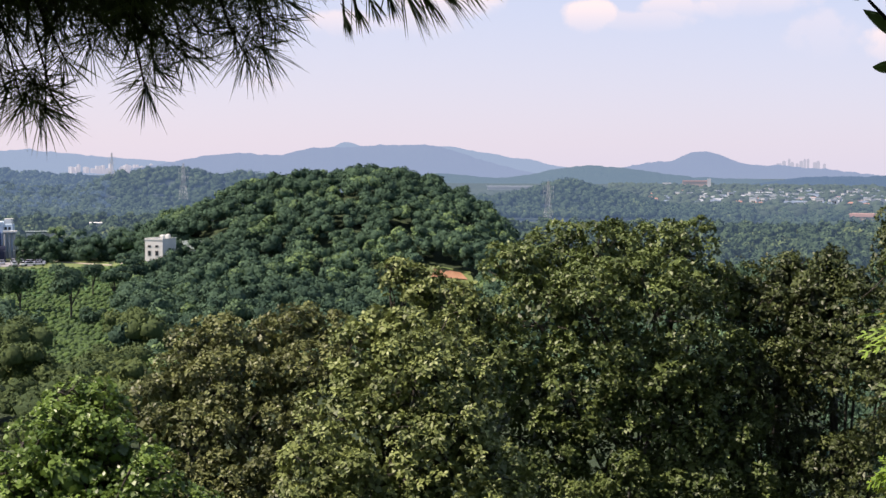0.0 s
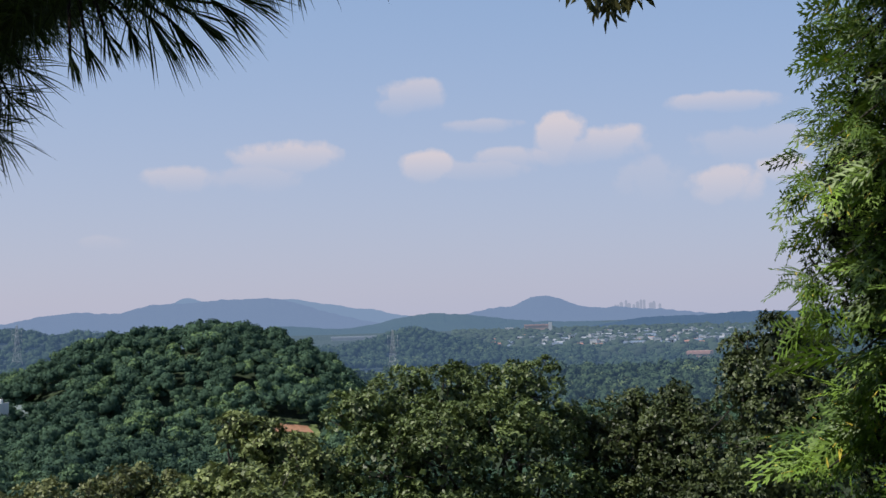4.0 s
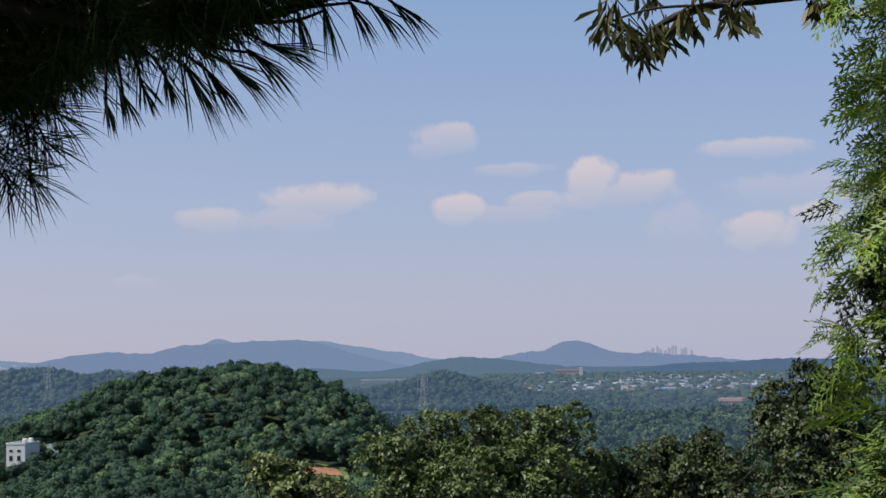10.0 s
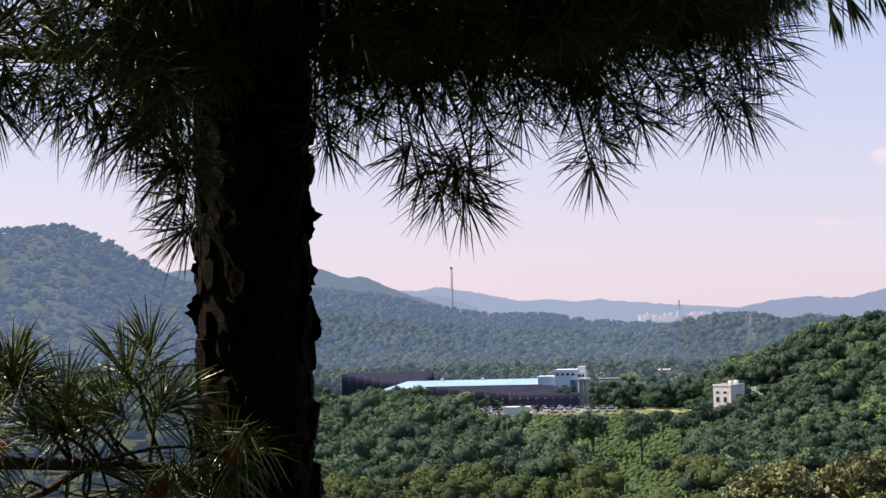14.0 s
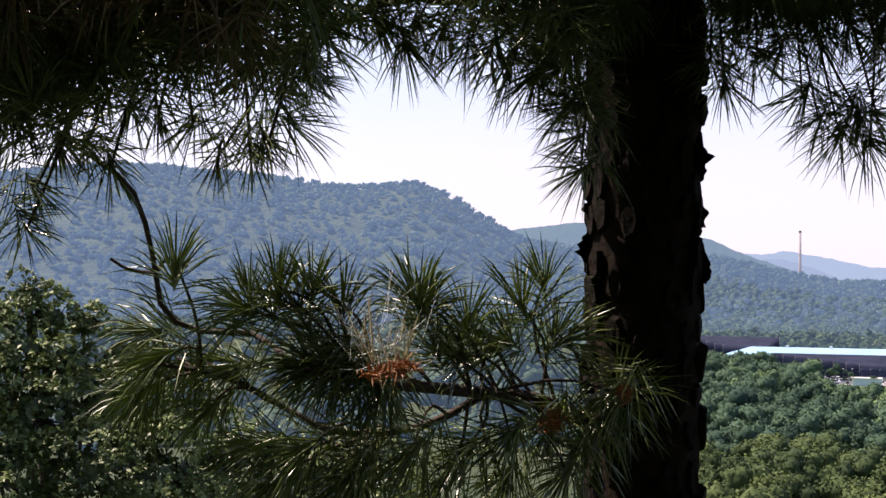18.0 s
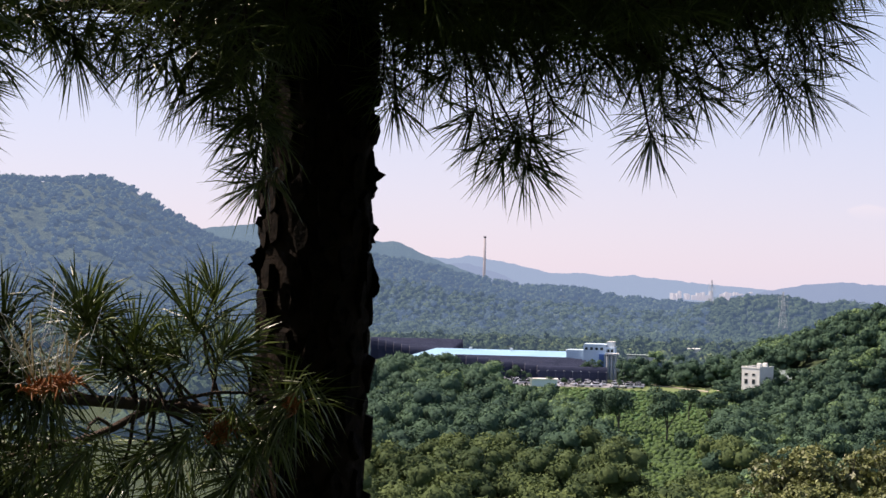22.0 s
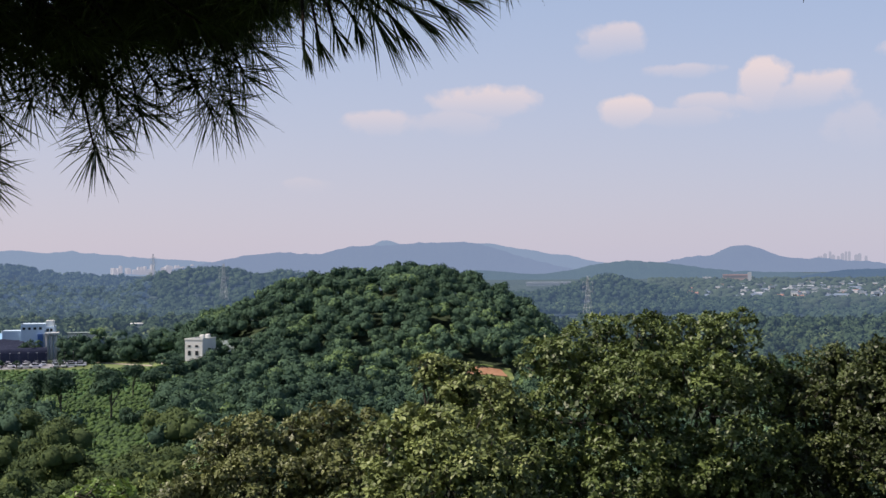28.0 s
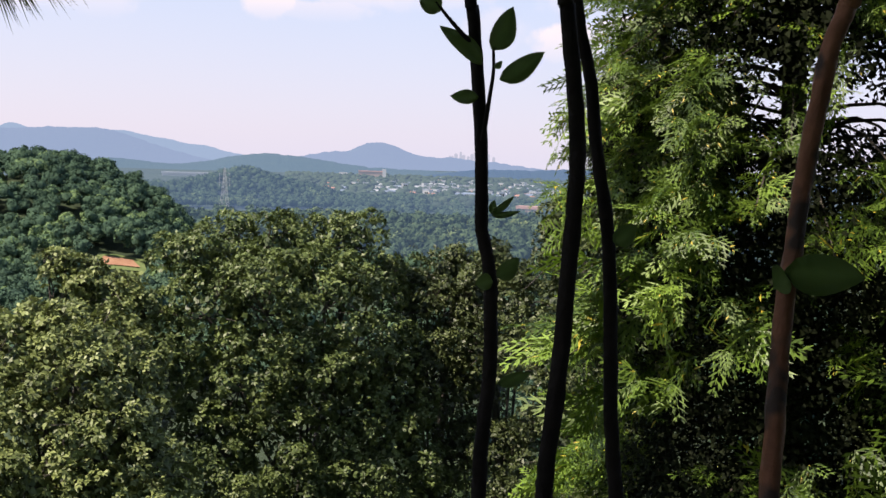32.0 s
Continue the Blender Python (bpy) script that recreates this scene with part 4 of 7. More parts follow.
def build_pine():
    rng = np.random.default_rng(5)
    pine = thing("pine_tree", None, "tall pine with dark flaking bark and drooping needle boughs", "tree", at=(0, 0, 0))
    cx, cy = -1.765, 2.588
    line = spline([(cx - 0.03, cy + 0.01, -3.3), (cx - 0.02, cy, -1.5), (cx - 0.012, cy, -0.5), (cx - 0.012, cy, 0.1), (cx + 0.008, cy - 0.01, 0.6), (cx + 0.02, cy - 0.01, 1.4), (cx - 0.05, cy, 5.5)], 70)
    axis = lambda z: [float(np.interp(z, line[:, 2], line[:, i])) for i in range(2)] + [z]
    radius_at = lambda z: float(np.interp(z, [-3.3, -2.6, -0.5, 0.6, 2.0, 5.5], [0.24, 0.15, 0.119, 0.116, 0.104, 0.05]))
    v, f = tube(line, [radius_at(z) for z in line[:, 2]], 22, 0.035, 3)
    trunk = child("trunk", mesh_np("trunk", v, f, M_BARK, True), pine, "rough blackish-brown trunk with plated bark")
    bark_plates(trunk, axis, radius_at, -0.75, 1.0, rng)
    for a, e, s, size in ((-32.85, 4.1, 1, 0.034), (-32.85, 3.5, 1, 0.028), (-32.8, 1.8, 1, 0.024), (-32.8, 1.3, 1, 0.02), (-32.8, -0.25, 1, 0.046), (-32.95, -1.1, 1, 0.018), (-32.95, -2.3, 1, 0.016),
                          (-36.9, 3.2, -1, 0.02), (-36.9, 2.0, -1, 0.028), (-37.0, 0.4, -1, 0.036), (-36.9, -1.2, -1, 0.018)):
        curled_flake(trunk, a, e, s, size * 1.05, rng)
    # boughs

    def bough(points, r0, r1, name="bough"):
        line = spline(points, 14)
        child(name, mesh_np(name, *tube(line, np.linspace(r0, r1, 14), 8, 0.06, len(points)), M_TWIG, True), pine)
        return line

    P = lambda a, e, d: polar_pine([(a, e, d)])[0]
    right = [bough([axis(1.0), P(-29.5, 13.4, 3.2), P(-23.9, 12.4, 3.13), P(-18.1, 11.6, 3.08), P(-14.3, 10.6, 3.03)], 0.028, 0.005),
             bough([axis(1.15), P(-28, 16, 2.85), P(-21.5, 15.0, 2.83), P(-13.6, 14.0, 2.6), P(-9.2, 13.6, 2.35), P(-5.0, 14.6, 2.25), P(-1.0, 15.8, 2.2)], 0.026, 0.004),
             bough([axis(0.9), P(-30, 12.0, 3.35), P(-26.0, 10.5, 3.38), P(-22, 9.8, 3.33)], 0.02, 0.004)]
    left = [bough([axis(1.05), P(-42.8, 13.5, 2.8), P(-48.8, 11, 2.5), P(-54.8, 8.5, 2.3), P(-60.6, 6, 2.2)], 0.026, 0.005),
            bough([axis(0.95), P(-40.8, 10.5, 3.0), P(-44.8, 10.0, 2.95), P(-48.8, 8.0, 2.85), P(-51.8, 6.0, 2.8)], 0.02, 0.004)]
    low = bough([axis(-0.44), P(-37.6, -6.3, 3.04), P(-39.3, -5.7, 2.94), P(-41.2, -5.5, 2.84), P(-44.2, -5.3, 2.7), P(-46.2, -5.2, 2.65), P(-48.5, -4.7, 2.62)], 0.019, 0.006, "low_bough")
    low2 = bough([P(-41.2, -5.5, 2.84), P(-43.8, -6.8, 2.8), P(-47.3, -7.0, 2.75), P(-51.2, -5.0, 2.8), P(-54.1, -4.4, 2.8)], 0.009, 0.004, "low_bough")
    bough([P(-58, 4.3, 2.8), P(-56.1, 3.1, 2.8), P(-55.1, 2.2, 2.8), P(-54.5, 0.6, 2.8), P(-54.2, -0.9, 2.8), P(-53.9, -2.3, 2.8), P(-52.8, -3.1, 2.8), P(-51.1, -3.2, 2.8), P(-50.1, -3.4, 2.77), P(-48.8, -4.6, 2.65)], 0.005, 0.0055, "bare_twig")
    bough([P(-55.9, -0.4, 2.8), P(-55.2, -0.8, 2.8), P(-54.2, -0.9, 2.8), P(-53.9, -0.5, 2.79), P(-53.4, -0.4, 2.73)], 0.003, 0.004, "bare_twig")
    twigs = []

    def twig_to(line, c, r=0.0035):
        """A thin twig from the nearest place on a bough to a tuft; returns the way in which it ends."""
        i = int(np.argmin(np.linalg.norm(line - c, axis=1)))
        a = line[max(0, i - 2)]
        mid = (a + c) / 2 + np.array([0, 0, 0.02]) + 0.02 * rng.normal(size=3)
        pts = spline([a, mid, c], 6)
        twigs.append(tube(pts, np.linspace(r * 1.4, r * 0.8, 6), 5))
        return pts[-1] - pts[-3]

    sets_r, sets_l, sets_low = [], [], []
    # boughs' dense mass above the underside line
    for (azs, els), lines, store, n, dist, up in ((UNDER_RIGHT, right, sets_r, 900, (-0.3, 0.5), 12), (UNDER_LEFT, left, sets_l, 210, (1.95, 2.4), 12), (UNDER_MID, left, sets_l, 60, (2.65, 3.15), 10)):
        a = rng.uniform(azs[0], azs[-1], n)
        e = np.interp(a, azs, els) + up * rng.uniform(0.02, 1, n) ** 1.7
        d = rng.uniform(*dist, n)
        if dist[0] < 0:
            d = d + np.interp(a, [-16, -9, 2], [3.1, 2.35, 2.25])
        c = polar_pine(zip(a, e, d))
        w = 0.9 * rng.normal(size=(n, 3)) + np.array([0.2, 0, 0.1])
        for i in range(n):
            if e[i] - np.interp(a[i], azs, els) < 5:
                line = min(lines, key=lambda q: np.min(np.linalg.norm(q - c[i], axis=1)))
                if rng.random() < 0.6:
                    w[i] = unit(twig_to(line, c[i])) + 0.5 * w[i]
        edge = e - np.interp(a, azs, els) < 3.2
        store.append(tufts(c[edge], w[edge], 50, 0.12 if lines is right else 0.1, rng, (0.3, 1.8), 0.25, 0.0013))
        store.append(tufts(c[~edge], w[~edge], 34, 0.14, rng, (0.25, 1.75), 0.4, 0.0022 if lines is right else 0.0016))
    def hanging(rows, lines, store, count, length, spread, droop, width, r=0.003):
        """Tufts at the ends of twigs of their own, pointing as their rows say."""
        for a, e, d, side, down in rows:
            c = np.array(heading(a, e, d)[:])
            line = min(lines, key=lambda l: np.min(np.linalg.norm(l - c, axis=1)))
            way = twig_to(line, c, r)
            way = 0.25 * unit(way) + side * np.array([math.cos(radians(a)), -math.sin(radians(a)), 0]) + np.array([0, 0, -down]) + 0.15 * rng.normal(size=3)
            store.append(tufts(c[None], way[None], count, length * rng.uniform(0.92, 1.08), rng, spread, droop, width))

    hanging(HANG_RIGHT, right, sets_r, 56, 0.13, (0.35, 1.8), 0.18, 0.0014)
    # shorter tufts that fill in between, with gaps of sky
    for k in range(64):
        a = rng.uniform(-33.5, -14.5)
        e = float(np.interp(a, *UNDER_RIGHT)) - 2.4 * rng.random() ** 1.5
        hanging([(a, e, rng.uniform(2.95, 3.35), 0.6 * rng.normal(), rng.uniform(0.2, 1.0))], right, sets_r, 50, 0.12, (0.35, 1.8), 0.18, 0.0013, 0.004)
    hanging(SWEEP_RIGHT[:5], [right[1]], sets_r, 17, 0.115, (0.02, 0.42), 0.4, 0.0014)
    hanging(SWEEP_RIGHT[5:9], [right[1]], sets_r, 20, 0.065, (0.02, 0.6), 0.4, 0.0013)
    hanging(SWEEP_RIGHT[9:], [right[1]], sets_r, 14, 0.09, (0.02, 0.4), 0.4, 0.0014)
    hanging([r for r in HANG_LEFT if r[2] < 2.45], left, sets_l, 60, 0.085, (0.25, 1.6), 0.2, 0.0012)
    hanging([r for r in HANG_LEFT if r[2] >= 2.45], left, sets_l, 60, 0.12, (0.25, 1.6), 0.2, 0.0014)
    hanging([(a, e, d, s, -u) for a, e, d, s, u in LOW_TUFTS], [low, low2], sets_low, 58, 0.145, (0.25, 1.4), 0.42, 0.0016)
    c = polar_pine(LOWER_TUFTS)
    w = np.array([0.4 * unit(twig_to(low2, q, 0.003)) + np.array([-0.5, -0.3, -0.35]) for q in c])
    sets_low.append(tufts(c, w, 80, 0.14, rng, (0.15, 1.4), 0.45, 0.0016))
    tagged(child("twig_spray", mesh_np("twig_spray", *merged(twigs), M_TWIG, True), pine), kind="stuff")
    child("right_foliage", needle_mesh("right_foliage", sets_r, M_NEEDLE), pine, "long dark drooping needles")
    child("left_foliage", needle_mesh("left_foliage", sets_l, M_NEEDLE), pine, "long dark drooping needles")
    n = 46
    c = polar_pine(zip(rng.uniform(-61, -51.5, n), rng.uniform(7.5, 12.5, n), rng.uniform(1.9, 2.1, n)))
    child("withered_foliage", needle_mesh("withered_foliage", [tufts(c, rng.normal(size=(n, 3)) + np.array([0, 0, -0.3]), 36, 0.11, rng, (0.3, 1.7), 0.4, 0.0014)], M_NEEDLE_BROWN), pine, "brown withered needles among the green")
    child("low_foliage", needle_mesh("low_foliage", sets_low, M_NEEDLE), pine, "green needles of the low bough, brushing upwards")
    # unseen crown added above to shade the right boughs, cut off on the left
    n = 420
    a, r, z = rng.uniform(0, 2 * np.pi, n), 2.0 * np.sqrt(rng.uniform(0.02, 1, n)), rng.uniform(1.55, 3.4, n)
    c = np.stack([cx + r * np.cos(a), cy + r * np.sin(a), z], -1)
    c[:, 0] = np.maximum(c[:, 0], cx - 0.2 + 0.15 * rng.normal(size=n))
    # tufts whose shadow would fall on the cypress are left out to light it
    over = np.array([math.sin(radians(SUN_AZ)), math.cos(radians(SUN_AZ))]) / math.tan(radians(SUN_EL))
    c = c[[float(np.min([np.hypot(*(q[:2] - over * (q[2] - z) - np.array(heading(28.6, 0, 4.1)[:2]))) for z in (-1.6, -1.0, -0.4, 0.2)])) > 0.75 for q in c]]
    n = len(c)
    child("crown_foliage", needle_mesh("crown_foliage", [tufts(c, rng.normal(size=(n, 3)) + np.array([0, 0, 0.4]), 28, 0.22, rng, (0.2, 1.5), 0.4, 0.009)], M_NEEDLE), pine)
    crown = []
    for i in range(16):
        b = axis(rng.uniform(1.5, 3.2))
        j = int(rng.integers(n))
        crown.append(tube(spline([b, (np.array(b) + c[j]) / 2 + np.array([0, 0, 0.1]), c[j]], 7), np.linspace(0.02, 0.005, 7), 6))
    child("crown_framework", mesh_np("crown_framework", *merged(crown), M_TWIG, True), pine)
    # web of dead needles on the low bough
    web = thing("webbed_nest", None, "webbed nest of orange dead needles on a pine bough", "nest")
    def clump(spot, n, size, spread):
        b = polar_pine([spot])[0] + rng.normal(size=(n, 3)) * np.array(spread)
        me = needle_mesh("dead_needle_clump", [needles(b, unit(rng.normal(size=(n, 3)) + np.array([0, 0, 0.25])), size * rng.uniform(0.4, 1.2, n), np.zeros(n), 0.0013, rng)], M_NEEDLE_DEAD)
        child("dead_needle_clump", me, web, "orange-brown needle debris")
    for spot in ((-45.1, -4.8, 2.47), (-45.8, -4.95, 2.47), (-44.7, -4.6, 2.47)):
        clump(spot, 70, 0.022, (0.013, 0.008, 0.004))
    c2 = polar_pine([(-45.0, -4.5, 2.5), (-45.5, -4.4, 2.52), (-45.9, -4.1, 2.5), (-46.3, -3.4, 2.54), (-44.6, -4.3, 2.52)])
    sets = [tufts(c2, np.array([(0.15, 0, 1.0), (0, 0, 1.0), (-0.2, 0, 1.0), (-0.1, 0, 1.0), (0.35, 0, 1.0)]), 5, 0.12, rng, (0.03, 0.8), 0.3, 0.0012)]
    child("dry_needle_tuft", needle_mesh("dry_needle_tuft", sets, M_NEEDLE_DRY), web, "pale dry needles held by silk")
    # silk strung between the needles
    silk = []
    ends = polar_pine([(-46.9, -2.0, 2.54), (-44.2, -2.2, 2.5), (-45.2, -1.4, 2.54), (-47.0, -4.0, 2.54), (-43.9, -4.4, 2.52), (-45.6, -2.6, 2.5)])
    for k in range(45):
        q0, q1 = c2[int(rng.integers(5))] + 0.02 * rng.normal(size=3), ends[int(rng.integers(6))] + 0.03 * rng.normal(size=3)
        silk.append(tube(np.array([q0, (q0 + q1) / 2 + 0.01 * rng.normal(size=3), q1]), [0.0004, 0.0003, 0.0003], 3))
    child("silk_web", mesh_np("silk_web", *merged(silk), M_SILK), web, "fine white silk strung over dry needles")
    for spot in ((-38.8, -6.6, 2.83), (-38.5, -6.6, 2.83), (-35.8, -5.5, 2.86)):
        clump(spot, 50, 0.03, (0.009, 0.009, 0.009))


build_pine()


# ---- broadleaf trees below the viewpoint ----
def overhang(lumps, below, back):
    """Sets the lower lumps of a crown back, under the upper ones."""
    return [(a, e, d + back * min(1.0, max(0.0, (below - e) / 3)), r) for a, e, d, r in lumps]


def broadleaf(label, stand, lumps, mat, leaf_len, ratio, per, density, seed, group="trees below the viewpoint", hang=0.3, name="oak_tree"):
    """A tree: its stand (heading, distance) and crown lumps (heading, elevation, distance, radius)."""
    rng = np.random.default_rng(seed)
    base = on_land(*stand)
    tree = thing(name, None, label, "tree", group, at=base)
    o = np.array(base[:])
    centres = np.array([heading(a, e, d)[:] for a, e, d, r in lumps])
    radii = np.array([l[3] for l in lumps])
    C, O, T = [], [], []
    for c, r in zip(centres, radii):
        # leafy sprays stand out of the lump, whorls of leaves over each spray
        m = int(30 * r * r) + 7
        d = unit(rng.normal(size=(m, 3)) + np.array([0, 0, 0.25]))
        d[:, 2] = np.where(d[:, 2] < -0.6, -d[:, 2], d[:, 2])
        size = rng.uniform(0.17, 0.36, m) * min(1.0, 0.55 + 0.5 * r)
        p = c + d * (r * rng.uniform(0.72, 1.08, m))[:, None]
        ok = np.min(np.linalg.norm(p[:, None] - centres[None], axis=2) / radii[None], axis=1) > 0.6
        for q, way, s in zip(p[ok], d[ok], size[ok]):
            n = max(5, int(1.3 * density * s * s))
            h = unit(rng.normal(size=(n, 3)) + 0.7 * way + np.array([0, 0, 0.4]))
            C.append(q + h * (s * rng.uniform(0.7, 1.1, n))[:, None] * np.array([1, 1, 0.8]))
            O.append(h)
            T.append(np.full(n, rng.uniform(0, 1)))
    C, O, T = np.vstack(C), np.vstack(O), np.concatenate(T)
    v, f, nor = rosettes(C, O + np.array([0, 0, 0.2]), per, leaf_len * 0.72, ratio * 0.85, rng, hang)
    child("crown", mesh_np("crown", v - o, f, mat, False, nor, np.repeat(T, per * 4)), tree, "")
    # inner leaves all take the darkest tint, painting the shade inside the crown
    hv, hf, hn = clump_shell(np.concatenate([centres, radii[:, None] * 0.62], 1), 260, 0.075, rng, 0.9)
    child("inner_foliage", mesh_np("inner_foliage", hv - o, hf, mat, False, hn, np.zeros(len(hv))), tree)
    top = centres[np.argmax(centres[:, 2])]
    trunk = spline([o, o + (top - o) * np.array([0.15, 0.15, 0.3]), o + (top - o) * np.array([0.6, 0.6, 0.65]), top], 12)
    child("trunk", mesh_np("trunk", *(lambda q: (q[0] - o, q[1]))(tube(trunk, np.linspace(0.20, 0.05, 12), 10, 0.05, seed)), M_OAK_BARK, True), tree)
    for c, r in zip(centres, radii):
        i = int(rng.integers(4, 9))
        line = spline([trunk[i], (trunk[i] + c) / 2 + np.array([0, 0, -0.3]), c], 8)
        v, f = tube(line, np.linspace(0.05, 0.02, 8), 6, 0.05, seed)
        child("limb", mesh_np("limb", v - o, f, M_OAK_BARK, True), tree)
    # twigs that hold the leaf whorls
    pick = rng.permutation(len(C))[:min(260, len(C))]
    tw = []
    for j in pick:
        c = centres[np.argmin(np.linalg.norm(centres - C[j], axis=1))]
        tw.append(tube(np.array([c, (c + C[j]) / 2 + 0.1 * rng.normal(size=3), C[j]]), [0.02, 0.012, 0.005], 4))
    v, f = merged(tw)
    tagged(child("twig_spray", mesh_np("twig_spray", v - o, f, M_OAK_BARK), tree), kind="stuff")
    return tree


def build_broadleaf():
    rng = np.random.default_rng(31)
    broadleaf("large round oak with glossy dark green leaves on the slope", (4.5, 30.5),
              overhang([(0.2, -4.6, 28.5, 0.75), (1.8, -4.0, 29.5, 0.75), (3.5, -4.2, 29, 0.85), (5.2, -4.1, 29.5, 0.85), (7.1, -3.6, 29.5, 0.7), (8.0, -5.3, 29.5, 0.75), (6.0, -6.2, 28.2, 1.15), (3.5, -6.6, 27.8, 1.2),
               (1.0, -6.8, 27.8, 1.05), (-0.6, -8.6, 27.6, 0.9), (8.3, -8.6, 28.6, 1.0), (5.4, -9.4, 27.6, 1.2), (2.4, -9.8, 27.2, 1.2), (0.2, -11.6, 27.2, 1.0), (4.0, -12.6, 27.2, 1.2), (7.2, -12.2, 27.8, 1.1), (2.0, -14.6, 27, 1.0), (5.8, -15, 27.2, 1.1), (8.7, -10.6, 28.2, 1.1), (6.8, -10.8, 27.6, 1.1), (9.0, -13.0, 28, 1.1), (4.2, -10.9, 27.2, 1.1), (1.6, -12.4, 27, 1.0), (7.6, -14.8, 27.6, 1.1)], -7.5, 0.9),
              M_OAK, 0.155, 0.5, 8, 175, 41)
    broadleaf("oak sapling crown with pale-edged leaves before a clay bank", (-4.6, 28.5),
              [(-5.0, -4.6, 27.5, 0.28), (-5.6, -4.9, 27.5, 0.25), (-4.2, -5.2, 27.5, 0.4), (-3.3, -6.0, 27.4, 0.5), (-2.0, -6.2, 27.6, 0.5), (-4.2, -6.8, 27.3, 0.6), (-3.0, -7.6, 27.2, 0.7)], M_OAK_PALE, 0.16, 0.5, 8, 175, 42)
    broadleaf("spreading oak with light green drooping leaves on the slope", (-4.0, 25.5),
              [(-6.3, -7.5, 24.8, 0.5), (-5.0, -7.6, 24.6, 0.6), (-3.4, -7.9, 24.6, 0.6), (-2.2, -8.6, 24.5, 0.6), (-6.6, -9.0, 24.3, 0.75), (-4.6, -9.4, 24.0, 0.85), (-2.6, -10.4, 24.0, 0.8), (-7.6, -11.0, 24, 0.8), (-5.6, -11.6, 23.7, 0.85),
               (-3.6, -12.4, 23.7, 0.85), (-8.6, -13.0, 23.6, 0.7), (-6.4, -13.8, 23.4, 0.8), (-4.2, -14.8, 23.4, 0.8), (-1.4, -13.4, 24, 0.8), (-8.6, -15.4, 23.4, 0.8), (-2.0, -15.6, 23.6, 0.9), (-6.2, -16.4, 23.2, 0.9)], M_OAK_PALE, 0.16, 0.52, 8, 165, 43, hang=0.5)
    broadleaf("dense oak with dull olive leaves on the slope", (-12.0, 28.0),
              [(-14.0, -8.0, 27, 0.55), (-12.8, -7.9, 27, 0.6), (-11.2, -7.7, 27.2, 0.6), (-9.6, -7.5, 27.2, 0.6), (-8.0, -7.6, 27.3, 0.6), (-15.4, -9.6, 26.5, 0.6), (-13.4, -9.8, 26.3, 0.85), (-11.2, -9.6, 26.5, 0.85), (-9.0, -9.4, 26.6, 0.85),
               (-16.4, -11.2, 26, 0.6), (-14.4, -12.0, 25.8, 0.85), (-12.2, -12.0, 25.8, 0.9), (-10.0, -12.2, 26, 0.9), (-13.2, -14.4, 25.5, 0.9), (-10.8, -14.8, 25.6, 0.9), (-15.4, -14.2, 25.5, 0.8), (-12.0, -16.4, 25.4, 1.0)], M_OAK_OLIVE, 0.13, 0.55, 8, 210, 44)
    broadleaf("slender oak with a pointed top among taller oaks", (10.6, 32),
              overhang([(9.6, -5.0, 30.5, 0.5), (11.2, -4.6, 31, 0.45), (11.6, -4.0, 31, 0.3), (12.3, -5.2, 31, 0.5), (10.4, -6.4, 30, 0.8), (12.2, -7.2, 30.2, 0.9), (10.2, -8.6, 29.6, 0.9), (11.8, -9.8, 29.6, 0.9), (10.0, -11.6, 29.2, 0.9), (12.2, -12.6, 29.4, 0.9), (10.6, -14.6, 29, 0.9)], -7.5, 0.9),
              M_OAK_SHADED, 0.15, 0.5, 8, 175, 45)
    broadleaf("slender oak with yellowish-green leaves and a bare lower trunk", (13.9, 31),
              overhang([(13.3, -3.8, 30, 0.3), (13.4, -4.6, 30, 0.45), (14.6, -5.0, 29.8, 0.5), (12.9, -5.6, 29.6, 0.6), (14.2, -6.4, 29.4, 0.8), (13.4, -8.2, 29, 0.9), (15.4, -8.6, 29, 0.8), (13.8, -12.6, 28.6, 0.7), (15.2, -11.4, 28.8, 0.6), (14.6, -14.4, 28.6, 0.8)], -7.5, 0.9), M_OAK_SHADED, 0.15, 0.5, 8, 180, 46)
    broadleaf("tall oak with olive-green leaves beside a cypress", (17.3, 27.5),
              overhang([(16.2, -2.4, 26.5, 0.4), (17.4, -1.9, 26.5, 0.5), (18.8, -2.0, 26.6, 0.6), (16.0, -3.8, 26.2, 0.6), (17.8, -4.0, 26, 0.8), (19.6, -4.0, 26.2, 0.8), (16.6, -6.2, 25.8, 0.9), (18.8, -6.4, 25.8, 0.9), (16.6, -8.8, 25.5, 0.9), (18.8, -9.4, 25.5, 0.9), (17, -12, 25.3, 1.0), (19.4, -12.6, 25.3, 1.0), (17.4, -15, 25.2, 1.0)], -7.5, 0.9),
              M_OAK_SHADED, 0.14, 0.5, 8, 190, 47)
    broadleaf("young tree with broad fresh green leaves below the path", (-20.5, 15.5),
              [(-19.2, -9.9, 15, 0.22), (-19.4, -10.8, 15, 0.32), (-20.4, -11.6, 14.9, 0.4), (-18.4, -12.0, 14.8, 0.4), (-21.8, -12.6, 14.8, 0.45), (-19.8, -13.2, 14.6, 0.5), (-17.4, -13.8, 14.6, 0.45), (-22.4, -14.6, 14.6, 0.5), (-20.2, -15.2, 14.5, 0.5), (-17.6, -15.8, 14.5, 0.5), (-15.4, -15.0, 14.8, 0.35)],
              M_LEAF_BRIGHT, 0.095, 0.72, 7, 330, 48, name="young_tree")
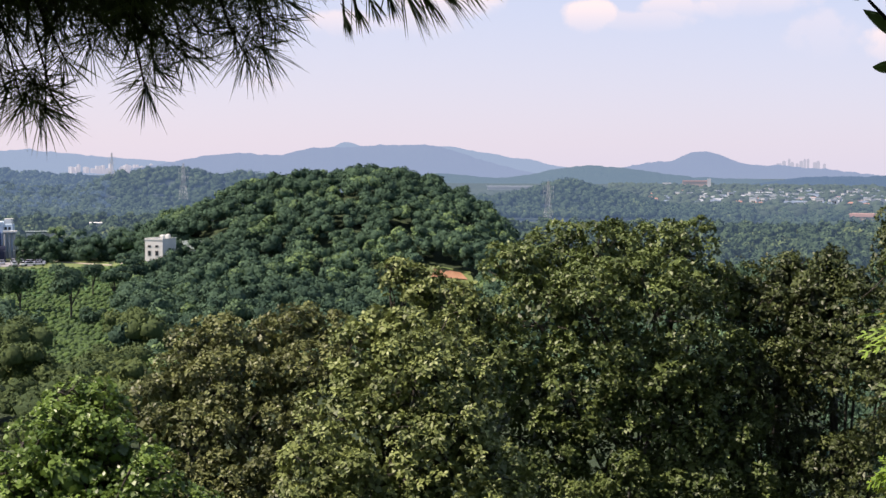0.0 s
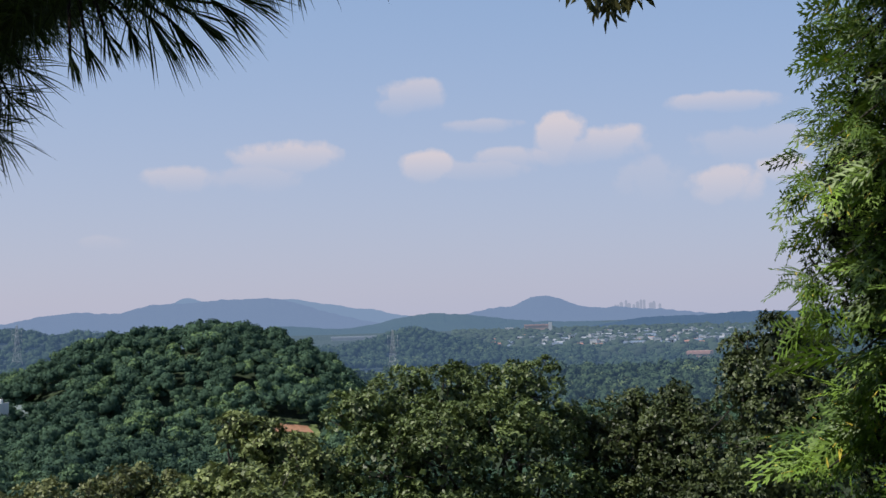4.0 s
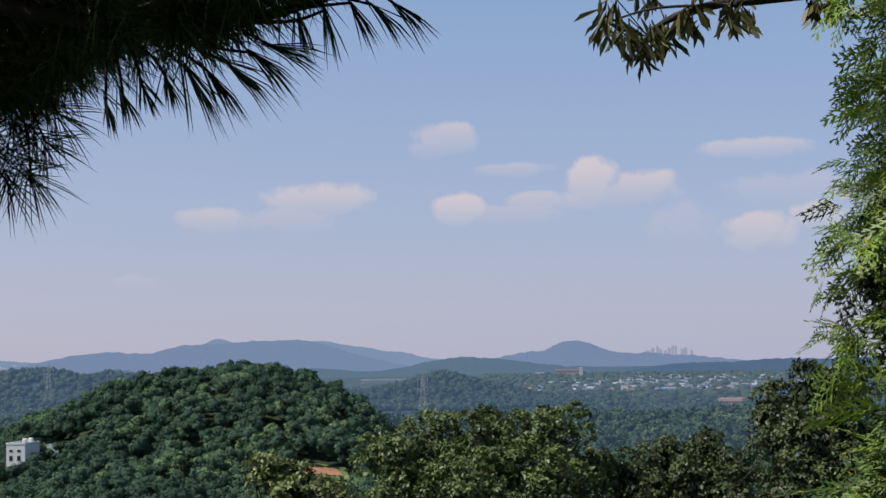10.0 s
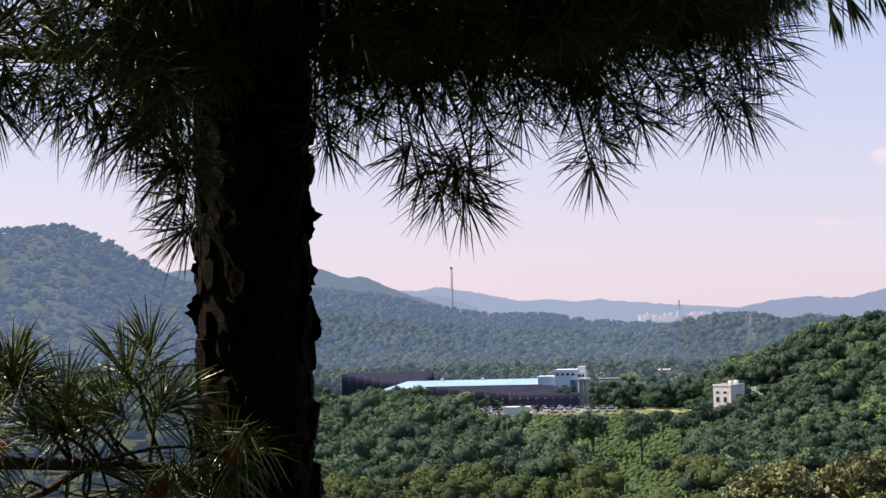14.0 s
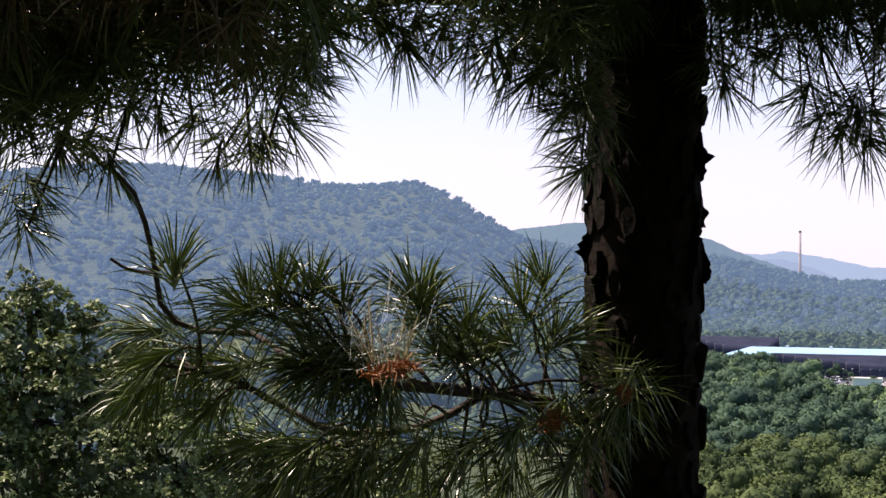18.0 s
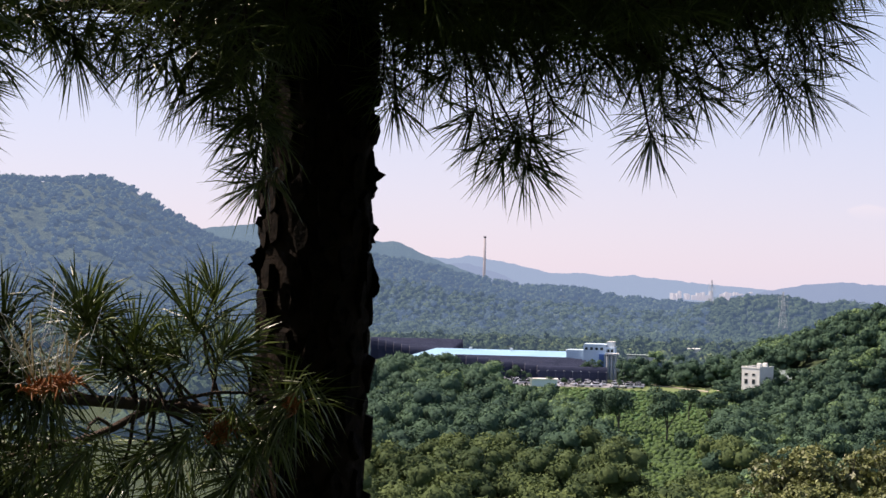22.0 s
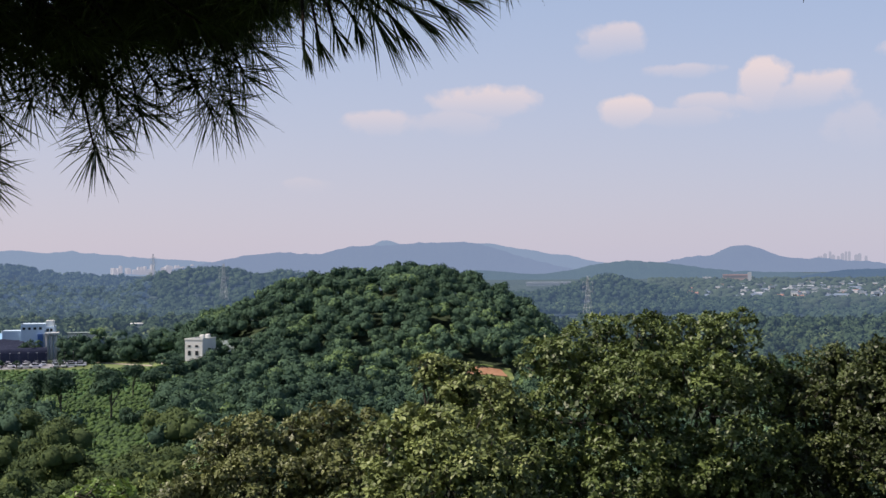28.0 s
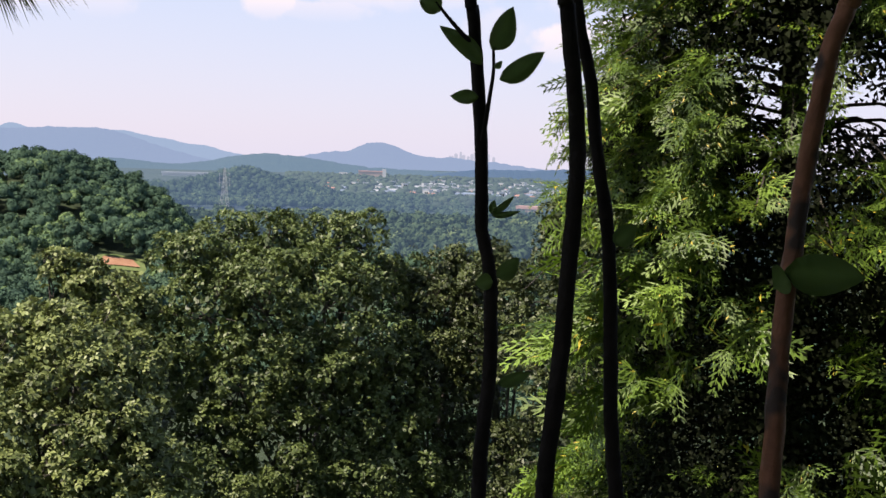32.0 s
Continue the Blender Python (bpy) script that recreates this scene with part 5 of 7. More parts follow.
    broadleaf("leafy oak at the edge of the slope behind pine boughs", (-56, 20.5),
              [(-58.2, -1.2, 20, 0.28), (-57.4, -2.0, 20, 0.3), (-59.5, -2.0, 20, 0.4), (-56.0, -2.2, 20, 0.25), (-58.6, -3.6, 19.6, 0.6), (-56.6, -4.0, 19.6, 0.5), (-54.4, -3.6, 19.8, 0.4), (-60.4, -5.0, 19.5, 0.7), (-57.6, -6.0, 19.2, 0.7),
               (-55.0, -5.8, 19.4, 0.6), (-52.6, -6.4, 19.4, 0.6), (-59.2, -8.2, 19, 0.8), (-56, -8.6, 19, 0.8), (-53, -8.8, 19, 0.8), (-50, -8.2, 19.4, 0.7), (-47, -8.6, 19.6, 0.7), (-44, -8.8, 19.8, 0.7), (-57.6, -11, 18.8, 0.8), (-54, -11.2, 18.8, 0.8), (-50.6, -11, 19, 0.8), (-47, -11.2, 19.2, 0.8)], M_OAK, 0.13, 0.5, 8, 210, 49)


build_broadleaf()


# ---- the cypress ----
def spray_shape(rng):
    """One flat drooping spray, a metre long: rhombs along side shoots."""
    quads = []

    def rhomb(p, q, w):
        d = q - p
        s = unit(np.cross(d, np.array([0, 0, 1.0])))
        m = p + 0.45 * d
        t = np.array([0, 0, 0.012])
        quads.append([p, m + s * w + t, q, m - s * w + t])

    n = 5
    for i in range(n):
        u = 0.06 + 0.94 * i / n
        p = np.array([u, 0.02 * math.sin(i), -0.2 * u * u])
        rhomb(np.array([u - 0.06, 0, -0.2 * (u - 0.06) ** 2]), p + np.array([0.1, 0, -0.04]), 0.022)
        for s in (-1, 1):
            ln = 0.48 * (1 - 0.72 * u) * rng.uniform(0.8, 1.2)
            d = unit(np.array([0.95, s, -0.2]))
            rhomb(p, p + d * ln, 0.027)
            e = unit(np.array([1.0, s * 0.15, -0.22]))
            rhomb(p + d * ln * 0.45, p + d * ln * 0.45 + e * ln * 0.5, 0.025)
    return np.array(quads)


def build_cypress():
    rng = np.random.default_rng(77)
    stand = heading(28.6, 0, 4.1)
    base = Vector((stand.x, stand.y, float(land(28.6, 4.1))))
    tree = thing("cypress_tree", None, "dense cypress with flat bright green sprays hanging from dark limbs", "tree", at=base)
    o = np.array(base[:])
    shapes = [spray_shape(rng) for i in range(5)]

    def reach(z):
        """Half width of the crown at a height."""
        return np.interp(z, [-4.0, -1.5, -0.44, 0.0, 0.36, 0.7, 0.92, 2.2, 3.4], [0.76, 0.77, 0.82, 0.82, 0.77, 0.71, 0.67, 0.56, 0.4])

    trunk = spline([o, o + np.array([0.02, 0, 2.0]), o + np.array([-0.02, 0.03, 4.2]), o + np.array([0, 0, 7.2])], 20)
    child("trunk", mesh_np("trunk", *(lambda q: (q[0] - o, q[1]))(tube(trunk, np.linspace(0.06, 0.02, 20), 12, 0.04, 1)), M_OAK_BARK, True), tree)
    second = spline([o + np.array([-0.15, 0.3, 0]), o + np.array([-0.3, 0.35, 2.2]), o + np.array([-0.36, 0.4, 6.0])], 14)
    child("trunk", mesh_np("trunk", *(lambda q: (q[0] - o, q[1]))(tube(second, np.linspace(0.035, 0.012, 14), 10, 0.04, 2)), M_OAK_BARK, True), tree)
    V, N, T, limbs = [], [], [], []
    toward = unit(-np.array([stand.x, stand.y, 0.0]))
    flank = np.array([math.cos(radians(27)), -math.sin(radians(27)), 0.0])
    count = 1150
    heights = rng.permutation(count)
    for i in range(count):
        z = -1.9 + 3.7 * (heights[i] + rng.random()) / count
        ang = 2.39996 * i + 0.2 * rng.normal()
        out = np.array([math.cos(ang), math.sin(ang), 0.0])
        if out @ toward < -0.35:
            continue
        # the thin side of the crown, through which trunks and sky show
        thin = out @ flank > 0.1 and 0.06 < z < 0.45
        if thin and rng.random() < 0.55:
            continue
        # plumes stand in tiers, with deep shade between them
        low = z < -0.1
        tier = math.sin(9 * z + 2.1 * ang) + math.cos(3 * ang - 6 * z)
        if (low or out @ flank > -0.35) and tier + (0.45 if low else 0.8) * rng.normal() < (0.2 if low else -0.25):
            continue
        lobe = math.sin(3.1 * ang + 4.4 * z) * math.cos(5.3 * z - 2 * ang)
        R = float(reach(z)) * (0.94 + 0.06 * lobe) * (rng.uniform(0.62, 0.84) if rng.random() < 0.42 else rng.uniform(0.86, 1.03)) * (1.0 + 0.05 * low * max(tier, 0.0))
        root = np.array([np.interp(z + 0.1, trunk[:, 2], trunk[:, 0]), np.interp(z + 0.1, trunk[:, 2], trunk[:, 1]), z + 0.12])
        tip = np.array([stand.x, stand.y, z]) + out * R + np.array([0, 0, -0.06])
        line = spline([root, (root + tip) / 2 + np.array([0, 0, 0.12]), tip], 8)
        if i % 2 == 0 or thin:
            limbs.append(tube(line, np.linspace(0.008, 0.002, 8), 5))
        # low plumes tinted paler, as if the sun caught them
        tint = float(np.clip(rng.normal(0.52 if low else 0.4, 0.3), 0, 1))
        # a plume: fans of sprays, one over the other, towards the end of the limb
        for u in (1.0, 0.96, 0.92, 0.87, 0.82, 0.77, 0.71):
            c = line[0] + (line[-1] - line[0]) * u + np.array([0, 0, 0.08 * math.sin(u * 3)]) + 0.035 * rng.normal(size=3)
            nor0 = unit(out * 0.45 + np.array([0, 0, 0.9]) + 0.5 * rng.normal(size=3))
            axis0 = unit(out * 0.9 + np.array([0, 0, -0.45]) + 0.4 * rng.normal(size=3))
            axis0 = unit(axis0 - nor0 * (axis0 @ nor0))
            side = np.cross(nor0, axis0)
            size = rng.uniform(0.1, 0.17) if low else rng.uniform(0.07, 0.13)
            for turn in (-0.9, -0.3, 0.3, 0.9):
                turn += 0.2 * rng.normal()
                d = unit(axis0 * math.cos(turn) + side * math.sin(turn) + 0.15 * rng.normal(size=3))
                nor = unit(nor0 + 0.45 * rng.normal(size=3))
                sd = unit(np.cross(nor, d))
                nor = np.cross(d, sd)
                ln = size * (1.2 - 0.35 * abs(turn)) * rng.uniform(0.7, 1.25)
                q = shapes[int(rng.integers(5))]
                V.append(c + ln * (q[..., :1] * d + q[..., 1:2] * sd + q[..., 2:] * nor))
                N.append(np.tile(unit(0.75 * nor + 0.4 * out), (q.shape[0] * 4, 1)))
                # tint falls inward along the plume, painting shade behind its tips
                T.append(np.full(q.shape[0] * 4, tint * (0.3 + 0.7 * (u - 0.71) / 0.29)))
    # inner foliage coloured near-black to stand for shade, thinner where the trunks show
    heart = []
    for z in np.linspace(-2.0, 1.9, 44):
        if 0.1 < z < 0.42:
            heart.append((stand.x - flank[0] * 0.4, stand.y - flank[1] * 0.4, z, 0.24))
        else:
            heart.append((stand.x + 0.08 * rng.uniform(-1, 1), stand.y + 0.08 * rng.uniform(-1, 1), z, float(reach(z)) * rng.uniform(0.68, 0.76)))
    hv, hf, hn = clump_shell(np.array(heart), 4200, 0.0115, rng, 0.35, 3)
    child("inner_foliage", mesh_np("inner_foliage", hv - o, hf, M_CEDAR_SHADE, False, hn), tree, "scale leaves inside the crown, coloured near-black as shade")
    V = np.concatenate(V).reshape(-1, 3) - o
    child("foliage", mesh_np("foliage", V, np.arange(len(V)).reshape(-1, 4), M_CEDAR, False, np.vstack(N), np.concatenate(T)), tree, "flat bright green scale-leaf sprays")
    v, f = merged(limbs)
    tagged(child("limb_work", mesh_np("limb_work", v - o, f, M_OAK_BARK, True), tree), kind="stuff")


build_cypress()


# ---- the branch hanging in from above ----
def build_overhang():
    rng = np.random.default_rng(9)
    base = on_land(52, 5.6)
    tree = thing("chestnut_tree", None, "tree with a bough of long narrow drooping leaves overhead", "tree", at=base)
    o = np.array(base[:])
    P = lambda a, e, d: np.array(heading(a, e, d)[:])
    trunk = spline([o, o + np.array([0.1, 0, 2.5]), o + np.array([0, 0.1, 5.5])], 14)
    main = spline([trunk[8], P(34, 20, 5.2), P(20.8, 15.2, 4.7), P(13.9, 14.4, 4.6), P(11.6, 13.7, 4.6), P(10.6, 12.7, 4.6)], 18)
    side = spline([P(13.9, 14.4, 4.6), P(11.3, 14.4, 4.55), P(9.3, 13.9, 4.55)], 8)
    for name, line, r0, r1 in (("trunk", trunk, 0.13, 0.05), ("bough", main, 0.035, 0.004), ("bough", side, 0.006, 0.003)):
        v, f = tube(line, np.linspace(r0, r1, len(line)), 8, 0.04)
        child(name, mesh_np(name, v - o, f, M_OAK_BARK, True), tree)
    spots = [(10.0, 13.5), (10.5, 13.3), (11.0, 13.3), (11.4, 12.9), (11.5, 12.4), (12.0, 13.2), (12.4, 12.9), (12.6, 13.4), (13.4, 13.7), (13.7, 13.9), (15.3, 13.6), (15.8, 13.7), (15.5, 14.0), (19.2, 13.9), (19.7, 14.0), (18.8, 14.1), (10.3, 14.4), (12, 14.8), (14, 15.2), (17, 15), (20, 15)]
    c = np.array([P(a - 0.7, e + 0.1, 4.6 + 0.12 * rng.normal()) for a, e in spots])
    c = c + np.array([0, 0, 0.022])
    n = len(c) * 15
    b = np.repeat(c, 15, 0) + 0.018 * rng.normal(size=(n, 3))
    w = unit(rng.normal(size=(n, 3)) * np.array([0.5, 0.5, 0.25]) + np.array([0, 0, -0.95]))
    up = unit(rng.normal(size=(n, 3)) + np.array([0, 0, 0.3]))
    ln = rng.uniform(0.055, 0.115, n)
    v, f = leaves(b, w, up, ln, ln * 0.2, 0.35, rng)
    child("foliage", mesh_np("foliage", v - o, f, M_LONGLEAF), tree, "long narrow drooping olive leaves")
    tw = [tube(np.array([main[int(np.argmin(np.linalg.norm(main - q, axis=1)))], q + np.array([0, 0, 0.03]), q]), [0.003, 0.0025, 0.0015], 4) for q in c]
    v, f = merged(tw)
    tagged(child("twig_spray", mesh_np("twig_spray", v - o, f, M_OAK_BARK), tree), kind="stuff")


build_overhang()


# ---- the shrub at the edge of the viewpoint ----
def blade_mesh(length, width, rng):
    """A single thick-edged oval leaf with a midrib, along +x."""
    bm = bmesh.new()
    n = 9
    rows = []
    for i in range(n):
        u = i / (n - 1)
        w = width * (math.sin(math.pi * min(1.0, u ** 0.8 * 0.98 + 0.02)) ** 0.8) * 0.5
        z = -0.18 * length * u * u
        y = 0.05 * width * math.sin(5 * u)
        rows.append([bm.verts.new((u * length, y - w, z + 0.22 * w)), bm.verts.new((u * length, y, z)), bm.verts.new((u * length, y + w, z + 0.22 * w))])
    for p, q in zip(rows, rows[1:]):
        for j in range(2):
            bm.faces.new((p[j], q[j], q[j + 1], p[j + 1]))
    bmesh.ops.solidify(bm, geom=bm.faces[:], thickness=0.0006)
    return bm


def build_shrub():
    rng = np.random.default_rng(2)
    ground = lambda x, y: float(land(math.degrees(math.atan2(x, y)), math.hypot(x, y)))
    shrub = thing("shrub", None, "shrub with dark bare stems and a few oval green leaves", "shrub", at=(0.3, 0.4, ground(0.3, 0.4)))
    o = np.array(shrub.location[:])
    foot = o + np.array([0, 0, -0.02])

    def stem(points, r0, r1, mat, label=""):
        line = spline(points, 60)
        v, f = tube(line, np.linspace(r0, r1, 60), 12, 0.07, len(points))
        child("stem", mesh_np("stem", v - o, f, mat, True), shrub, label)

    stem([foot + np.array([-0.02, 0.06, 0]), (0.25, 0.45, -0.8), (0.259, 0.50, -0.26), (0.267, 0.521, -0.136), (0.27, 0.531, -0.093), (0.278, 0.543, -0.022), (0.277, 0.552, 0.05), (0.27, 0.556, 0.086), (0.269, 0.557, 0.132), (0.264, 0.557, 0.2), (0.257, 0.553, 0.257),
          (0.254, 0.551, 0.283), (0.25, 0.545, 0.5)], 0.0064, 0.0048, M_STEM)
    stem([foot, (0.25, 0.28, -0.8), (0.258, 0.307, -0.16), (0.265, 0.32, -0.083), (0.268, 0.326, -0.055), (0.277, 0.336, 0.01), (0.282, 0.341, 0.069), (0.286, 0.343, 0.135), (0.284, 0.343, 0.172), (0.275, 0.34, 0.237), (0.272, 0.338, 0.258), (0.265, 0.335, 0.45)], 0.0062, 0.0050, M_STEM)
    stem([foot + np.array([0.03, 0, 0]), (0.325, 0.27, -0.8), (0.32, 0.31, -0.16), (0.317, 0.327, -0.086), (0.315, 0.341, -0.029), (0.315, 0.349, 0.023), (0.313, 0.356, 0.09), (0.304, 0.361, 0.15), (0.299, 0.361, 0.191), (0.289, 0.36, 0.232), (0.285, 0.358, 0.261), (0.27, 0.354, 0.4)], 0.0054, 0.0038, M_STEM)
    stem([foot + np.array([0.04, -0.1, 0]), (0.34, 0.12, -0.8), (0.349, 0.166, -0.12), (0.354, 0.178, -0.047), (0.361, 0.189, 0.014), (0.365, 0.194, 0.057), (0.37, 0.195, 0.098), (0.373, 0.195, 0.13), (0.377, 0.192, 0.165), (0.382, 0.187, 0.205), (0.388, 0.182, 0.229),
          (0.391, 0.177, 0.25), (0.40, 0.165, 0.42)], 0.0058, 0.0050, M_STEM_RED, "smooth red-brown stem")
    for pts in ([(0.268, 0.552, 0.155), (0.268, 0.543, 0.17), (0.27, 0.54, 0.19), (0.272, 0.538, 0.21), (0.271, 0.538, 0.23)], [(0.262, 0.55, 0.225), (0.25, 0.543, 0.235), (0.235, 0.542, 0.25), (0.225, 0.542, 0.262)]):
        line = spline(pts, 10)
        v, f = tube(line, np.linspace(0.0023, 0.0011, 10), 6)
        child("side_twig", mesh_np("side_twig", v - o, f, M_STEM, True), shrub)
    # leaf foot, tip, width
    for a, b, w in (((0.27, 0.537, 0.226), (0.287, 0.529, 0.258), 0.021), ((0.277, 0.537, 0.203), (0.312, 0.527, 0.223), 0.018), ((0.261, 0.541, 0.189), (0.239, 0.546, 0.188), 0.013), ((0.262, 0.539, 0.214), (0.232, 0.542, 0.247), 0.018),
                    ((0.229, 0.542, 0.255), (0.212, 0.544, 0.266), 0.017), ((0.274, 0.539, 0.097), (0.276, 0.538, 0.108), 0.007), ((0.274, 0.538, 0.097), (0.293, 0.535, 0.11), 0.0065), ((0.274, 0.538, 0.096), (0.297, 0.533, 0.097), 0.0065),
                    ((0.279, 0.534, 0.047), (0.298, 0.531, 0.061), 0.0155), ((0.276, 0.534, 0.043), (0.262, 0.537, 0.042), 0.014), ((0.28, 0.523, -0.037), (0.306, 0.518, -0.028), 0.011), ((0.272, 0.536, 0.212), (0.277, 0.53, 0.216), 0.006),
                    ((0.312, 0.341, 0.088), (0.327, 0.336, 0.099), 0.014), ((0.361, 0.186, 0.083), (0.4, 0.167, 0.082), 0.024), ((0.363, 0.185, 0.08), (0.355, 0.188, 0.075), 0.018)):
        a, b = Vector(a), Vector(b)
        ob = part("leaf", blade_mesh((b - a).length, w, rng), M_SHRUB_LEAF, shrub, smooth=True)
        d = (b - a).normalized()
        toward = (Vector((0.04, -0.5, 0.14)) - a).normalized()
        y = d.cross(toward).normalized()
        z = d.cross(y) * -1
        ob.matrix_local = Matrix.Translation(a - Vector(o)) @ Matrix((d, y, z)).transposed().to_4x4() @ Matrix.Rotation(float(rng.uniform(-0.7, 0.7)), 4, "X")


build_shrub()


# ---- things in the valley ----
M_NET = surface("dark_shade_sheet", (0.018, 0.024, 0.05), (0.042, 0.05, 0.09), 0.15, 0.95, 0.3, 0.6, spots=((0.03, 0.033, 0.06), 0.25, 0.6, 0.75), gloss=0.2)
M_HOOP = surface("weathered_hoop", (0.09, 0.09, 0.11), (0.16, 0.15, 0.16), 0.5, 0.8)
M_BLUE_ROOF = surface("pale_blue_sheet_roof", (0.22, 0.42, 0.62), (0.32, 0.53, 0.70), 0.1, 0.4, 0.2, 1.0)
M_WHITE_WALL = surface("white_render", (0.66, 0.64, 0.62), (0.8, 0.79, 0.76), 0.3, 0.85)
M_PALE_BLUE = surface("pale_blue_cladding", (0.42, 0.55, 0.68), (0.56, 0.68, 0.78), 0.2, 0.6)
M_DEEP_BLUE = surface("blue_cladding", (0.03, 0.10, 0.30), (0.06, 0.16, 0.40), 0.2, 0.55)
M_PANE = surface("dark_window_glass", (0.02, 0.025, 0.03), (0.05, 0.06, 0.07), 0.5, 0.15)
M_GREY_ROOF = surface("grey_green_roof", (0.14, 0.18, 0.18), (0.22, 0.27, 0.26), 0.2, 0.8)
M_STEEL = surface("galvanised_steel", (0.38, 0.4, 0.42), (0.52, 0.54, 0.56), 0.8, 0.5, metal=0.3)
# glow in the chimney's material imitates haze, as in the town's below
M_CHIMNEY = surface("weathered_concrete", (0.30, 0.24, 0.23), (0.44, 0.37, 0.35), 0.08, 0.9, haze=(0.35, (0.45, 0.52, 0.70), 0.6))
M_ROAD = surface("pale_track", (0.30, 0.26, 0.20), (0.46, 0.41, 0.33), 0.3, 0.95)
M_VERGE = surface("mown_verge", (0.08, 0.125, 0.035), (0.16, 0.20, 0.07), 0.2, 0.95)
M_YARD = surface("grey_yard", (0.20, 0.20, 0.22), (0.32, 0.32, 0.35), 0.2, 0.9)
M_CAR = [surface("car_paint", c, c, 1.0, 0.3) for c in ((0.7, 0.7, 0.74), (0.35, 0.38, 0.45), (0.08, 0.09, 0.12), (0.5, 0.5, 0.62))]
# town and tower materials emit a little blue to imitate distance haze
TOWN_HAZE_GLOW = (0.34, 0.47, 0.68)
M_TOWN_WALL = [surface("town_wall", a, b, 0.1, 0.9, haze=(0.36, TOWN_HAZE_GLOW, 0.55)) for a, b in (((0.42, 0.42, 0.42), (0.62, 0.61, 0.60)), ((0.28, 0.26, 0.25), (0.4, 0.37, 0.35)), ((0.36, 0.24, 0.2), (0.45, 0.32, 0.27)))]
M_TOWN_ROOF = [surface("town_roof", a, b, 0.1, 0.8, haze=(0.38, TOWN_HAZE_GLOW, 0.52)) for a, b in (((0.3, 0.33, 0.38), (0.5, 0.52, 0.56)), ((0.14, 0.19, 0.28), (0.2, 0.26, 0.36)), ((0.4, 0.17, 0.11), (0.52, 0.26, 0.18)), ((0.2, 0.22, 0.25), (0.3, 0.32, 0.35)))]
M_RED_ROOF = surface("salmon_sheet_roof", (0.40, 0.2, 0.16), (0.5, 0.28, 0.23), 0.1, 0.8, haze=(0.35, TOWN_HAZE_GLOW, 0.6))
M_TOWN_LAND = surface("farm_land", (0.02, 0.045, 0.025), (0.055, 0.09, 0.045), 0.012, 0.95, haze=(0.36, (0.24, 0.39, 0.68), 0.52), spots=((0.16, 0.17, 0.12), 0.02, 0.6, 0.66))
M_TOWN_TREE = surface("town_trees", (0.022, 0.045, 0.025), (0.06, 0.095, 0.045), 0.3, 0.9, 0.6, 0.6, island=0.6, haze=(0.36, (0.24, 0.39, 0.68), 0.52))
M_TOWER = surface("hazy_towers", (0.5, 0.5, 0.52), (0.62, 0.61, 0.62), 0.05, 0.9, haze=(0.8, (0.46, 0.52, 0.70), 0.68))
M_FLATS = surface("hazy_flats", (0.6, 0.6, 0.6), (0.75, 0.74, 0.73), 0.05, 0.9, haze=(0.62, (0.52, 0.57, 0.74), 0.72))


def facing(az, r, z=None, turn=0.0):
    """A pose on the land at a heading and distance whose -y side looks back to the viewpoint."""
    az = float(west(az))
    p = on_land(az, r)
    return Matrix.Translation((p.x, p.y, p.z if z is None else z)) @ Matrix.Rotation(-radians(az + turn), 4, "Z")


def patch(name, corners, mat, label, category, lift=0.06, steps=24, kind="structure"):
    """A sheet laid on the land inside four (heading, distance) corners."""
    (a0, r0), (a1, r1), (a2, r2), (a3, r3) = [(float(west(a)), r) for a, r in corners]
    u = np.linspace(0, 1, steps)
    U, W = np.meshgrid(u, u, indexing="ij")
    A = (1 - U) * (1 - W) * a0 + U * (1 - W) * a1 + U * W * a2 + (1 - U) * W * a3
    R = (1 - U) * (1 - W) * r0 + U * (1 - W) * r1 + U * W * r2 + (1 - U) * W * r3
    v = np.stack([R * np.sin(np.radians(A)), R * np.cos(np.radians(A)), land(A, R) + lift], -1).reshape(-1, 3)
    i, j = np.arange(steps - 1)[:, None], np.arange(steps - 1)[None]
    f = np.stack([i * steps + j, (i + 1) * steps + j, (i + 1) * steps + j + 1, i * steps + j + 1], -1).reshape(-1, 4)
    return thing(name, mesh_np(name, v, f, mat, True), label, category, kind=kind)


def field_edge(r):
    return -27.8 + (480 - r) * 0.034, -15.3 - (480 - r) * 0.006


